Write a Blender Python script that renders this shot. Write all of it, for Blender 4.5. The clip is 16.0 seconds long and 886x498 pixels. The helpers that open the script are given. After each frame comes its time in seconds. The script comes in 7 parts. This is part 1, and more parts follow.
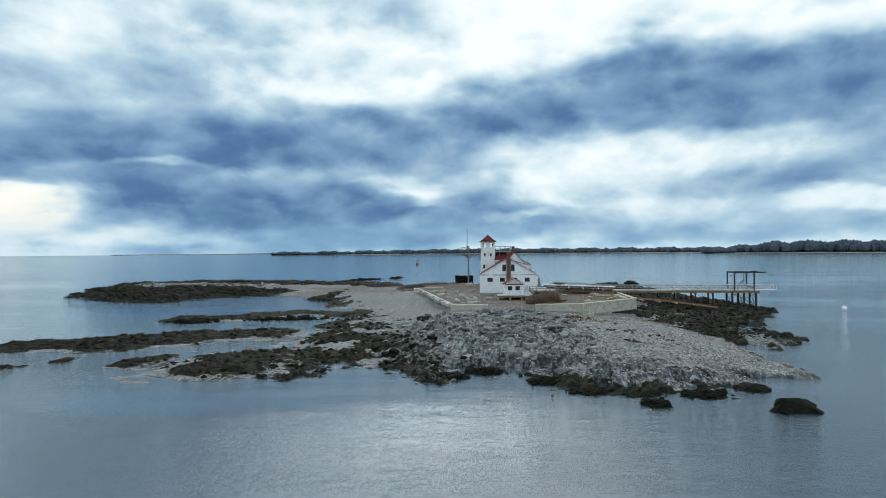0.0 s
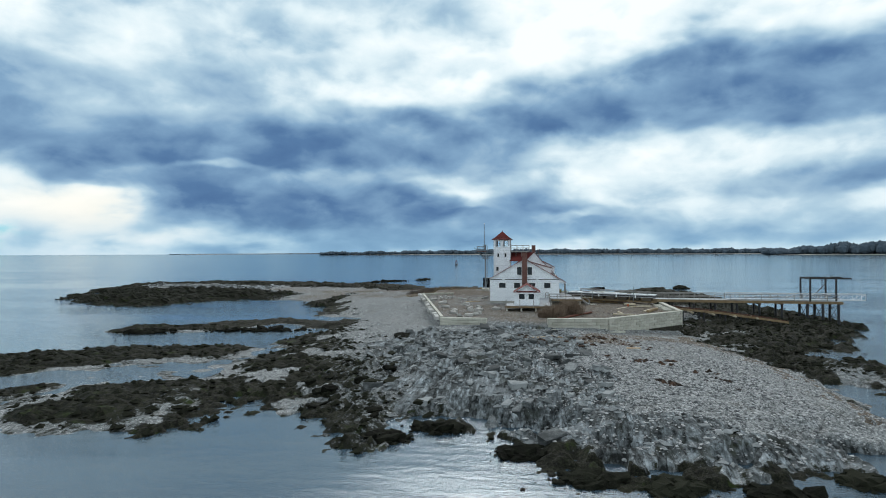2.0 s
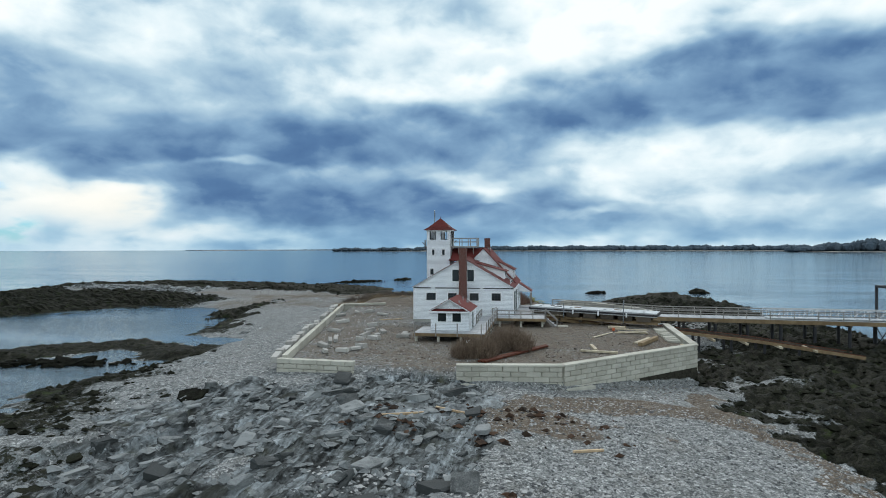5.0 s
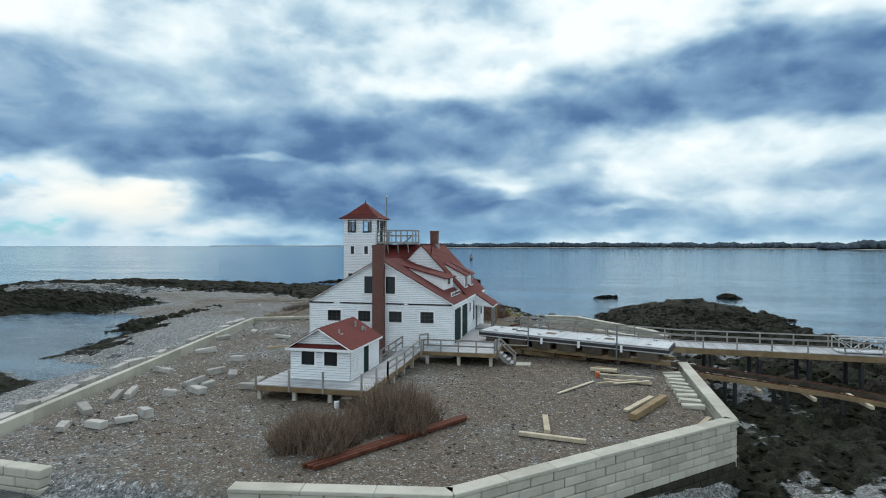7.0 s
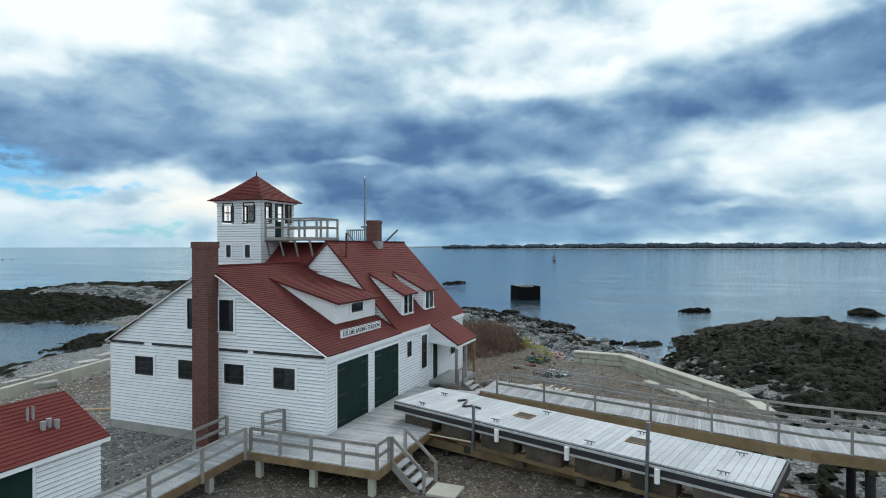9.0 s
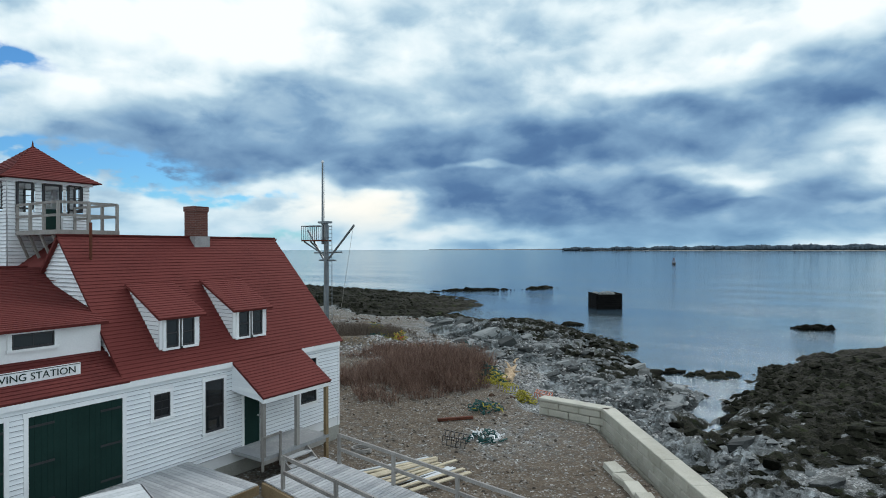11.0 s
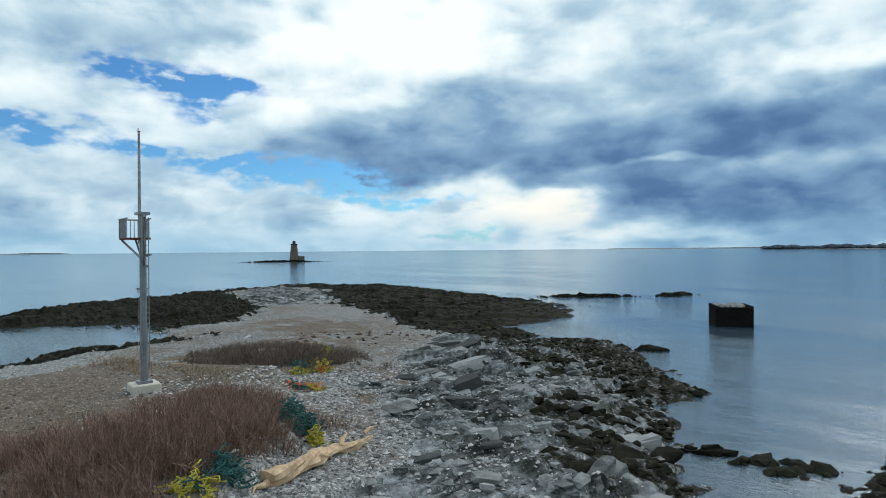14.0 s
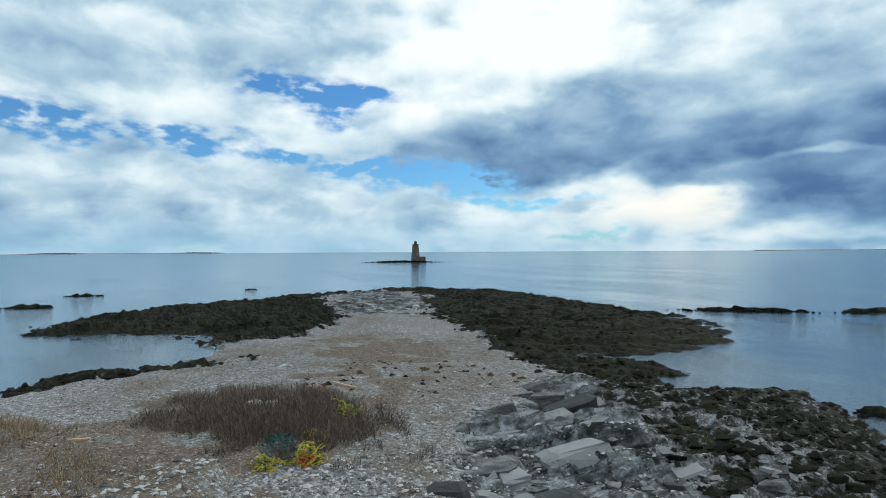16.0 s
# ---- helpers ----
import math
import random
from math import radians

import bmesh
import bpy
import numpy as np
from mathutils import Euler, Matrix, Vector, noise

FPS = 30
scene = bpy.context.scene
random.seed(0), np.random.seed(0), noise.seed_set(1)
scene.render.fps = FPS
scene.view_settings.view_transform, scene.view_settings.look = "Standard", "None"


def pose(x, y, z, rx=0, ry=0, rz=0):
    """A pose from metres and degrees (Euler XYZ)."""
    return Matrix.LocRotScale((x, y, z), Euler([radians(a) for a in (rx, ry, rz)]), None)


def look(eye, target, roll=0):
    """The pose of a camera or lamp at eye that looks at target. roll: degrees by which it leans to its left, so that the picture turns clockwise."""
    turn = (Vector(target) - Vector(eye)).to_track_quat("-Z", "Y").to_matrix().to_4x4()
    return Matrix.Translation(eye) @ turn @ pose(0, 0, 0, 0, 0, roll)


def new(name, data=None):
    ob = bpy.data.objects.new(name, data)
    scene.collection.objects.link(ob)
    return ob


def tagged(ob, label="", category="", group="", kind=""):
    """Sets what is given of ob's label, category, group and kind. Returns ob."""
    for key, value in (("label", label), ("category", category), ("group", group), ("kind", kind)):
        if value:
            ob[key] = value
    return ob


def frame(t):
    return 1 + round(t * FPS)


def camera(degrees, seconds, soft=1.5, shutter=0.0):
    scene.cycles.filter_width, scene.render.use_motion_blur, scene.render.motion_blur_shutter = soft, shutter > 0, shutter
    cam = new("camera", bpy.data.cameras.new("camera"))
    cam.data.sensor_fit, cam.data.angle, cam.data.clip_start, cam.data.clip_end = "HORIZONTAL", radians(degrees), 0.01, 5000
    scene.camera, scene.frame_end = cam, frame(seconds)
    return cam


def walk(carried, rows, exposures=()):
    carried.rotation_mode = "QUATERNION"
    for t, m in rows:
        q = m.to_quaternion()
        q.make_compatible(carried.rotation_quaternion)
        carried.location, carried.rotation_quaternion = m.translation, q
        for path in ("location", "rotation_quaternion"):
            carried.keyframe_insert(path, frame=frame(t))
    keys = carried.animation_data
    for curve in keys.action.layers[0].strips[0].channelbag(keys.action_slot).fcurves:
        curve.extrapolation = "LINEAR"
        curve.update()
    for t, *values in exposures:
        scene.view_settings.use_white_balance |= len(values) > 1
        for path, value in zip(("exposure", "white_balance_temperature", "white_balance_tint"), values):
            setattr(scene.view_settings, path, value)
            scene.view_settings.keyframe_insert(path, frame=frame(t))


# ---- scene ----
cam = camera(73.9, 16.0, soft=1.0)
PATH = [
    (0, (-10.611, -115.578, 7.79), (-10.743, -113.583, 7.798), -0.4),
    (0.5, (-9.479, -110.756, 7.711), (-9.658, -108.764, 7.718), -0.5),
    (1, (-7.94, -105.941, 7.635), (-8.159, -103.953, 7.641), -0.5),
    (1.5, (-6.144, -101.031, 7.607), (-6.403, -99.048, 7.616), -0.3),
    (2, (-4.454, -96.093, 7.607), (-4.749, -94.115, 7.617), -0.2),
    (2.5, (-2.892, -91.112, 7.601), (-3.206, -89.137, 7.613), -0.3),
    (3, (-1.497, -86.108, 7.58), (-1.824, -84.135, 7.592), -0.2),
    (3.5, (-0.348, -80.97, 7.508), (-0.679, -78.998, 7.519), -0.2),
    (4, (0.945, -75.475, 7.446), (0.612, -73.503, 7.452), -0.2),
    (6.3, (6.934, -49.135, 7.486), (6.535, -47.175, 7.474), -0.0),
    (6.5, (7.374, -46.959, 7.482), (6.966, -45.001, 7.468), 0.0),
    (7, (8.388, -41.638, 7.469), (7.962, -39.684, 7.455), 0.1),
    (7.5, (9.517, -36.185, 7.352), (9.071, -34.235, 7.342), 0.0),
    (8, (10.566, -30.601, 7.276), (10.095, -28.657, 7.267), -0.1),
    (8.5, (11.459, -24.821, 7.244), (10.866, -22.91, 7.235), -0.0),
    (9, (12.05, -18.98, 7.301), (11.327, -17.115, 7.29), 0.0),
    (9.2, (12.356, -16.803, 7.31), (11.591, -14.955, 7.307), -0.1),
    (11.3, (18.206, -1.259, 7.024), (17.07, 0.387, 7.018), -0.2),
    (11.5, (18.816, 0.043, 7.006), (17.648, 1.667, 6.999), -0.3),
    (12, (20.4, 3.365, 6.968), (19.151, 4.927, 6.966), -0.6),
    (12.5, (21.551, 7.141, 6.872), (20.227, 8.639, 6.87), -0.7),
    (13, (22.126, 11.455, 6.869), (20.732, 12.889, 6.867), -0.6),
    (13.5, (22.013, 16.257, 6.891), (20.549, 17.62, 6.889), -0.6),
    (14, (20.841, 21.056, 6.967), (19.306, 22.337, 6.967), -0.5),
    (14.5, (18.458, 25.353, 6.98), (16.856, 26.55, 6.981), -0.5),
    (15, (15.1, 28.976, 6.993), (13.436, 30.086, 6.997), -0.5),
    (15.5, (11.35, 31.976, 7.028), (9.628, 32.993, 7.034), -0.3),
    (16, (7.496, 34.699, 7.063), (5.725, 35.628, 7.068), -0.3),
]
walk(cam, [(t, look(e, g, r)) for t, e, g, r in PATH])
scene.view_settings.exposure = 0.0

WATER = -4.2

# ---- world, sun ----
SUN_AZ, SUN_EL = 5.0, 38.0          # degrees to the left of +y, and up
world = bpy.data.worlds.new("sky")
scene.world = world
world.use_nodes = True
wn, wl = world.node_tree.nodes, world.node_tree.links
wn.clear()


class Nodes:
    """Short hand for building shader arithmetic."""
    def __init__(self, tree):
        self.tree, self.n, self.l = tree, tree.nodes, tree.links

    def put(self, sock, v):
        if hasattr(v, "is_linked") or hasattr(v, "links"):
            self.l.new(v, sock)
        else:
            sock.default_value = v

    def math(self, op, a, b=None, c=None, clamp=False):
        m = self.n.new("ShaderNodeMath")
        m.operation, m.use_clamp = op, clamp
        for s, v in zip(m.inputs, (a, b, c)):
            if v is not None:
                self.put(s, v)
        return m.outputs[0]

    def mix(self, f, a, b, mode="MIX"):
        m = self.n.new("ShaderNodeMix")
        m.data_type, m.blend_type = "RGBA", mode
        self.put(m.inputs[0], f)
        self.put(m.inputs[6], a)
        self.put(m.inputs[7], b)
        return m.outputs[2]

    def ramp(self, f, stops, interp="LINEAR"):
        r = self.n.new("ShaderNodeValToRGB")
        self.l.new(f, r.inputs[0])
        e = r.color_ramp.elements
        r.color_ramp.interpolation = interp
        while len(e) < len(stops):
            e.new(0.5)
        for el, (p, col) in zip(e, stops):
            el.position = p
            el.color = (*col, 1) if len(col) == 3 else col
        return r.outputs[0]

    def noise(self, vec, scale, detail=4.0, rough=0.55, dist=0.0, dims="3D"):
        t = self.n.new("ShaderNodeTexNoise")
        t.noise_dimensions = dims
        if vec is not None:
            self.l.new(vec, t.inputs["Vector"])
        for k, v in (("Scale", scale), ("Detail", detail), ("Roughness", rough), ("Distortion", dist)):
            t.inputs[k].default_value = v
        return t.outputs[0]

    def xyz(self, x, y, z):
        c = self.n.new("ShaderNodeCombineXYZ")
        for s, v in zip(c.inputs, (x, y, z)):
            self.put(s, v)
        return c.outputs[0]

    def sep(self, v):
        s = self.n.new("ShaderNodeSeparateXYZ")
        self.l.new(v, s.inputs[0])
        return s.outputs

    def rng(self, v, a, b, c, d):
        m = self.n.new("ShaderNodeMapRange")
        m.interpolation_type = "SMOOTHSTEP"
        self.put(m.inputs[0], v)
        for s, k in zip(list(m.inputs)[1:5], (a, b, c, d)):
            s.default_value = k
        return m.outputs[0]

    def mapping(self, vec, scale=(1, 1, 1), rot=(0, 0, 0), loc=(0, 0, 0)):
        m = self.n.new("ShaderNodeMapping")
        self.l.new(vec, m.inputs[0])
        m.inputs["Location"].default_value, m.inputs["Rotation"].default_value, m.inputs["Scale"].default_value = loc, rot, scale
        return m.outputs[0]


W = Nodes(world.node_tree)
way = wn.new("ShaderNodeTexCoord").outputs["Generated"]
dx, dy, dz = W.sep(way)
el = W.math("MULTIPLY", W.math("ARCSINE", dz), 180 / math.pi)
az = W.math("MULTIPLY", W.math("ARCTAN2", W.math("MULTIPLY", dx, -1.0), dy), 180 / math.pi)
sky = wn.new("ShaderNodeTexSky")
sky.sky_type, sky.sun_disc = "NISHITA", False
sky.sun_elevation, sky.sun_rotation = radians(SUN_EL), radians(-SUN_AZ)
sky.air_density, sky.dust_density, sky.ozone_density = 1.0, 0.4, 2.0
# cloud layers, laid out on a plane overhead and squeezed towards the horizon
den = W.math("ADD", W.math("MAXIMUM", dz, 0.0), 0.22)
px, py = W.math("DIVIDE", dx, den), W.math("DIVIDE", dy, den)
plane = W.xyz(px, py, 0.35)
warp = W.noise(W.mapping(plane, (0.9, 1.4, 1)), 1.0, 3, 0.5)
plane2 = W.xyz(W.math("ADD", px, W.math("MULTIPLY", warp, 0.7)), W.math("ADD", py, W.math("MULTIPLY", warp, 0.9)), 0.0)
fine = W.noise(W.mapping(plane2, (2.2, 2.0, 1)), 1.0, 5, 0.5)
puff = W.noise(W.xyz(W.math("MULTIPLY", az, 0.19), W.math("MULTIPLY", el, 0.30), 0.0), 1.0, 6, 0.52, 0.2)
roll = W.n.new("ShaderNodeTexVoronoi")
roll.feature = "SMOOTH_F1"
W.put(roll.inputs["Vector"], W.xyz(W.math("ADD", W.math("MULTIPLY", az, 0.17), W.math("MULTIPLY", fine, 1.6)), W.math("ADD", W.math("MULTIPLY", el, 0.42), W.math("MULTIPLY", puff, 1.6)), 0.0))
roll.inputs["Scale"].default_value, roll.inputs["Smoothness"].default_value = 1.0, 0.6
billow = W.math("SUBTRACT", 0.92, W.math("MULTIPLY", roll.outputs["Distance"], 0.95))


def vec(op, a, b):
    m = W.n.new("ShaderNodeVectorMath")
    m.operation = op
    for sock, v in zip(m.inputs, (a, b)):
        W.put(sock, v)
    return m.outputs["Value" if op == "DOT_PRODUCT" else "Vector"]


# where the cloud lies: direction left of +y, elevation, half widths in degrees, thickness
CLOUD_BANKS = [(37.8, 8.3, 4.9, 1.2, 0.82), (22.6, 10.0, 8.4, 1.8, 0.92), (8.4, 11.3, 7.6, 1.9, 0.8), (38.6, 13.6, 3.3, 1.7, 0.54), (30.9, 15.1, 4.8, 2.1, 0.52), (23.1, 16.0, 4.4, 2.1, 0.32),
    (-4.2, 12.9, 5.9, 2.1, 0.82), (-15.6, 15.0, 5.9, 2.4, 0.86), (-24.3, 14.1, 5.6, 2.1, 0.78), (-31.8, 11.9, 3.3, 2.7, 0.78), (-18.0, 12.1, 7.6, 1.1, 0.84), (23.1, 3.2, 8.3, 1.6, 0.92),
    (11.1, 3.3, 8.7, 1.3, 0.86), (13.8, 6.3, 6.4, 1.3, 0.66), (0.2, 2.8, 6.0, 1.0, 0.66), (-12.1, 2.2, 9.7, 0.7, 0.62), (-20.8, 5.8, 5.9, 0.9, 0.66), (-30.3, 6.1, 3.8, 0.7, 0.7),
    (26.4, 19.3, 5.2, 1.8, 0.3)]
CLOUD_GAPS = [(9.0, 22.4, 4.4, 1.3, 0.42), (36.7, 17.3, 3.1, 1.8, 0.12), (17.0, 19.4, 4.2, 1.6, 0.18), (19.0, 7.2, 3.6, 0.5, 0.5), (13.3, 15.4, 3.7, 1.2, 0.02), (4.6, 16.4, 2.7, 1.9, 0.05),
    (-1.5, 20.2, 6.0, 2.5, -0.05), (-12.1, 20.8, 7.6, 1.3, -0.05), (-27.6, 18.4, 4.8, 0.9, 0.1), (-7.9, 9.3, 5.8, 1.4, 0.12), (-19.4, 9.6, 5.6, 1.3, 0.2), (-28.0, 9.5, 4.8, 0.7, 0.28),
    (-12.1, 5.9, 4.6, 1.2, 0.24), (6.2, 5.7, 1.9, 0.4, 0.05), (9.0, 6.6, 3.3, 0.4, 0.18), (-30.3, 3.8, 3.4, 0.5, 0.12), (-24.7, 3.9, 3.8, 0.5, 0.3), (-3.6, 3.5, 2.2, 0.3, 0.1),
    (-20.3, 3.6, 5.5, 0.6, 0.3)]
CLOUD_WEST = [(47.8, 14.5, 4.2, 1.8, 0.66), (55.0, 8.8, 5.9, 1.3, 0.84), (63.3, 9.7, 2.6, 1.2, 0.6), (33.2, 9.0, 4.9, 1.3, 0.86), (43.0, 10.6, 6.0, 1.4, 0.66), (39.2, 15.8, 3.8, 2.7, 0.4),
    (53.5, 19.0, 8.0, 2.6, 0.02), (67.0, 13.6, 4.4, 1.6, 0.14), (30.4, 19.8, 7.1, 1.9, 0.34), (31.5, 5.0, 3.3, 1.2, 0.86), (41.9, 6.9, 3.8, 0.5, 0.62), (31.0, 7.8, 3.3, 0.3, 0.08),
    (40.3, 4.7, 3.8, 0.9, 0.04), (31.5, 2.0, 6.0, 0.7, 0.05)]
CLOUD_SEAWARD = [(47.8, 6.2, 3.7, 0.6, 0.1), (28.6, 12.6, 4.2, 2.7, 0.64), (45.4, 14.7, 3.5, 1.4, 0.7), (55.9, 10.1, 4.3, 1.9, 0.78), (53.2, 19.9, 7.0, 3.3, -0.05), (57.6, 14.8, 3.3, 1.4, 0.08),
    (66.9, 12.5, 6.0, 1.4, 0.24), (78.6, 19.3, 7.1, 2.1, 0.4), (92.4, 15.8, 6.6, 1.2, 0.46), (88.1, 13.4, 6.7, 1.1, 0.28), (97.1, 16.7, 3.7, 2.3, 0.46), (88.1, 6.0, 10.7, 1.7, 0.4),
    (91.6, 2.2, 10.9, 1.1, 0.48), (71.2, 3.3, 10.7, 1.2, 0.36), (97.1, 7.2, 3.0, 0.9, 0.24), (46.4, 5.6, 4.1, 0.6, 0.1), (40.5, 3.9, 3.3, 0.9, 0.05), (49.5, 2.7, 5.8, 0.8, 0.16),
    (33.8, 1.4, 5.1, 0.4, 0.05)]
CLEAR_GAPS = [(97.8, 10.7, 4.7, 1.4, 1.0), (87.2, 10.0, 5.0, 1.0, 0.9), (78.1, 15.3, 3.1, 1.5, 0.8), (71.2, 14.3, 3.2, 0.7, 0.6), (85.8, 8.6, 1.2, 0.5, 0.8), (76.5, 9.1, 2.6, 0.4, 0.6),
    (69.6, 8.5, 6.0, 0.8, 0.8), (60.9, 6.5, 6.6, 1.1, 1.0), (53.8, 4.8, 5.4, 0.5, 0.8), (48.5, 1.2, 3.1, 0.4, 0.7), (72.3, 13.3, 2.1, 1.8, 0.7), (65.0, 7.2, 5.9, 0.7, 0.9)]

drift = W.noise(W.xyz(W.math("MULTIPLY", az, 0.11), W.math("MULTIPLY", el, 0.24), 3.0), 1.0, 3, 0.5)
drift2 = W.noise(W.xyz(W.math("MULTIPLY", az, 0.12), W.math("MULTIPLY", el, 0.26), 9.0), 1.0, 3, 0.5)
spot = W.xyz(W.math("ADD", az, W.math("MULTIPLY", W.math("SUBTRACT", drift, 0.5), 9.0)), W.math("ADD", el, W.math("MULTIPLY", W.math("SUBTRACT", drift2, 0.5), 4.2)), 0.0)


def mounds(rows, at):
    """Summed soft mounds, and the same weighted by their thickness."""
    total, heavy = 0.0, 0.0
    for a, e, sa, se, w in rows:
        d = vec("MULTIPLY", vec("SUBTRACT", at, (a, e, 0)), (0.8 / sa, 0.8 / se, 0))
        g = W.math("POWER", math.e, W.math("MULTIPLY", vec("DOT_PRODUCT", d, d), -1.0))
        total, heavy = W.math("ADD", total, g), W.math("MULTIPLY_ADD", g, w, heavy)
    return total, heavy


weight, thick = mounds(CLOUD_BANKS + CLOUD_GAPS + CLOUD_WEST + CLOUD_SEAWARD, spot)
layer = W.math("DIVIDE", W.math("ADD", thick, 0.007), W.math("ADD", weight, 0.05))
streak = W.noise(W.xyz(W.math("MULTIPLY_ADD", az, 0.24, W.math("MULTIPLY", warp, 1.5)), W.math("MULTIPLY", el, 0.40), 5.0), 1.0, 5, 0.50, 0.35)
wisps = W.math("ADD", W.math("MULTIPLY", fine, 0.16), W.math("ADD", W.math("MULTIPLY", puff, 0.28), W.math("MULTIPLY_ADD", streak, 0.30, W.math("MULTIPLY", billow, 0.26))))
dens = W.math("ADD", W.math("MULTIPLY", layer, 0.86), W.math("MULTIPLY", W.math("SUBTRACT", wisps, 0.485), 1.45))
gap = W.math("MULTIPLY", mounds(CLEAR_GAPS, spot)[0], W.rng(W.math("MULTIPLY_ADD", W.noise(W.xyz(W.math("MULTIPLY", az, 0.55), W.math("MULTIPLY", el, 1.1), 2.0), 1.0, 3, 0.5), 0.5, W.math("MULTIPLY", wisps, 0.5)), 0.34, 0.66, 1.7, 0.10))
clear = W.mix(1.0, sky.outputs[0], (0.046, 0.09, 0.125, 1), "MULTIPLY")
cover = W.rng(gap, 0.08, 1.0, 1.0, 0.0)
body = W.ramp(dens, [(0.0, (0.97, 1.04, 1.055)), (0.16, (0.75, 0.89, 0.95)), (0.34, (0.45, 0.63, 0.76)), (0.56, (0.23, 0.39, 0.575)), (0.80, (0.10, 0.205, 0.385)), (1.0, (0.066, 0.145, 0.31))])
high = W.rng(el, 22.0, 44.0, 0.0, 1.0)
overhead = W.rng(W.math("MULTIPLY_ADD", fine, 0.5, W.math("MULTIPLY", W.noise(W.mapping(plane2, (1.0, 1.0, 1)), 1.0, 4, 0.55), 0.5)), 0.36, 0.64, 0.40, 1.6)
glow = W.math("POWER", math.e, W.math("MULTIPLY", W.math("ADD", W.math("POWER", W.math("MULTIPLY", W.math("SUBTRACT", az, 39.0), 0.11), 2.0), W.math("POWER", W.math("MULTIPLY", W.math("SUBTRACT", el, 3.6), 0.40), 2.0)), -1.0))
body = W.mix(W.math("MULTIPLY", glow, W.rng(dens, 0.08, 0.36, 0.62, 0.0)), body, (1.05, 0.98, 0.84, 1))
body = W.mix(high, body, W.mix(1.0, W.mix(W.rng(W.math("ABSOLUTE", W.math("SUBTRACT", az, 3.0)), 5.0, 26.0, 0.0, 1.0), (1.6, 1.66, 1.72, 1), (0.84, 0.96, 1.08, 1)), W.xyz(overhead, overhead, overhead), "MULTIPLY"))
clouds = W.mix(cover, clear, body)
hazef = W.math("MULTIPLY", W.rng(el, 0.0, 4.5, 0.62, 0.0), W.rng(az, 34.0, 58.0, 0.55, 1.0))
clouds = W.mix(hazef, clouds, (0.30, 0.55, 0.74, 1))
bg = wn.new("ShaderNodeBackground")
W.put(bg.inputs[0], clouds)
bg.inputs[1].default_value = 1.0
wl.new(bg.outputs[0], wn.new("ShaderNodeOutputWorld").inputs[0])

sun = new("sun", bpy.data.lights.new("sun", "SUN"))
sun.data.energy, sun.data.angle, sun.data.color = 1.2, radians(20), (1.0, 0.97, 0.92)
sd = Vector((-math.sin(radians(SUN_AZ)) * math.cos(radians(SUN_EL)), math.cos(radians(SUN_AZ)) * math.cos(radians(SUN_EL)), math.sin(radians(SUN_EL))))
sun.matrix_world = look(sd * 300, (0, 0, 0))


# ---- materials ----
def material(name):
    m = bpy.data.materials.new(name)
    m.use_nodes = True
    k = Nodes(m.node_tree)
    k.bsdf = m.node_tree.nodes["Principled BSDF"]
    tc = k.n.new("ShaderNodeTexCoord")
    k.obj = k.n.new("ShaderNodeNewGeometry").outputs["Position"]
    k.m = m
    return k


def bump(k, height, strength, distance):
    b = k.n.new("ShaderNodeBump")
    b.inputs["Strength"].default_value, b.inputs["Distance"].default_value = strength, distance
    k.l.new(height, b.inputs["Height"])
    k.l.new(b.outputs[0], k.bsdf.inputs["Normal"])


def rand(k):
    return k.n.new("ShaderNodeObjectInfo").outputs["Random"]


def island(k):
    return k.n.new("ShaderNodeNewGeometry").outputs["Random Per Island"]


def surface(name, dark, light, rough=0.8, scale=3.0, fine=40.0, stretch=(1, 1, 1), metal=0.0, bumpy=0.15, depth=0.01, vary=0.0, per="object"):
    """Two scales of variation between two colours, with fine relief."""
    k = material(name)
    v = k.mapping(k.obj, stretch)
    a, b = k.noise(v, scale, 4, 0.6), k.noise(v, fine, 3, 0.6)
    f = k.math("ADD", k.math("MULTIPLY", a, 0.6), k.math("MULTIPLY", b, 0.4))
    if vary:
        r = rand(k) if per == "object" else island(k)
        f = k.math("ADD", f, k.math("MULTIPLY", k.math("SUBTRACT", r, 0.5), vary))
    col = k.mix(k.rng(f, 0.3, 0.7, 0.0, 1.0), (*dark, 1), (*light, 1))
    k.l.new(col, k.bsdf.inputs["Base Color"])
    k.bsdf.inputs["Roughness"].default_value, k.bsdf.inputs["Metallic"].default_value = rough, metal
    k.bsdf.inputs["Specular IOR Level"].default_value = 0.5 if rough < 0.7 else (0.18 if rough < 0.92 else 0.05)
    if bumpy:
        bump(k, b, bumpy, depth)
    return k.m


M_WHITE = surface("white_paint", (0.70, 0.74, 0.77), (0.82, 0.85, 0.87), 0.55, 0.8, 14, (1, 1, 4), bumpy=0.08, vary=0.25, per="island")
k = Nodes(M_WHITE.node_tree)
wb = M_WHITE.node_tree.nodes["Principled BSDF"].inputs["Base Color"]
row_ = k.math("FLOOR", k.math("DIVIDE", k.math("ADD", k.sep(k.n.new("ShaderNodeNewGeometry").outputs["Position"])[2], 0.36), 0.135))
wnz = k.n.new("ShaderNodeTexWhiteNoise")
wnz.noise_dimensions = "1D"
k.l.new(row_, wnz.inputs["W"])
old = wb.links[0].from_socket
k.l.new(k.mix(1.0, old, k.ramp(wnz.outputs["Value"], [(0.0, (0.95, 0.955, 0.96)), (1.0, (1.03, 1.03, 1.03))]), "MULTIPLY"), wb)
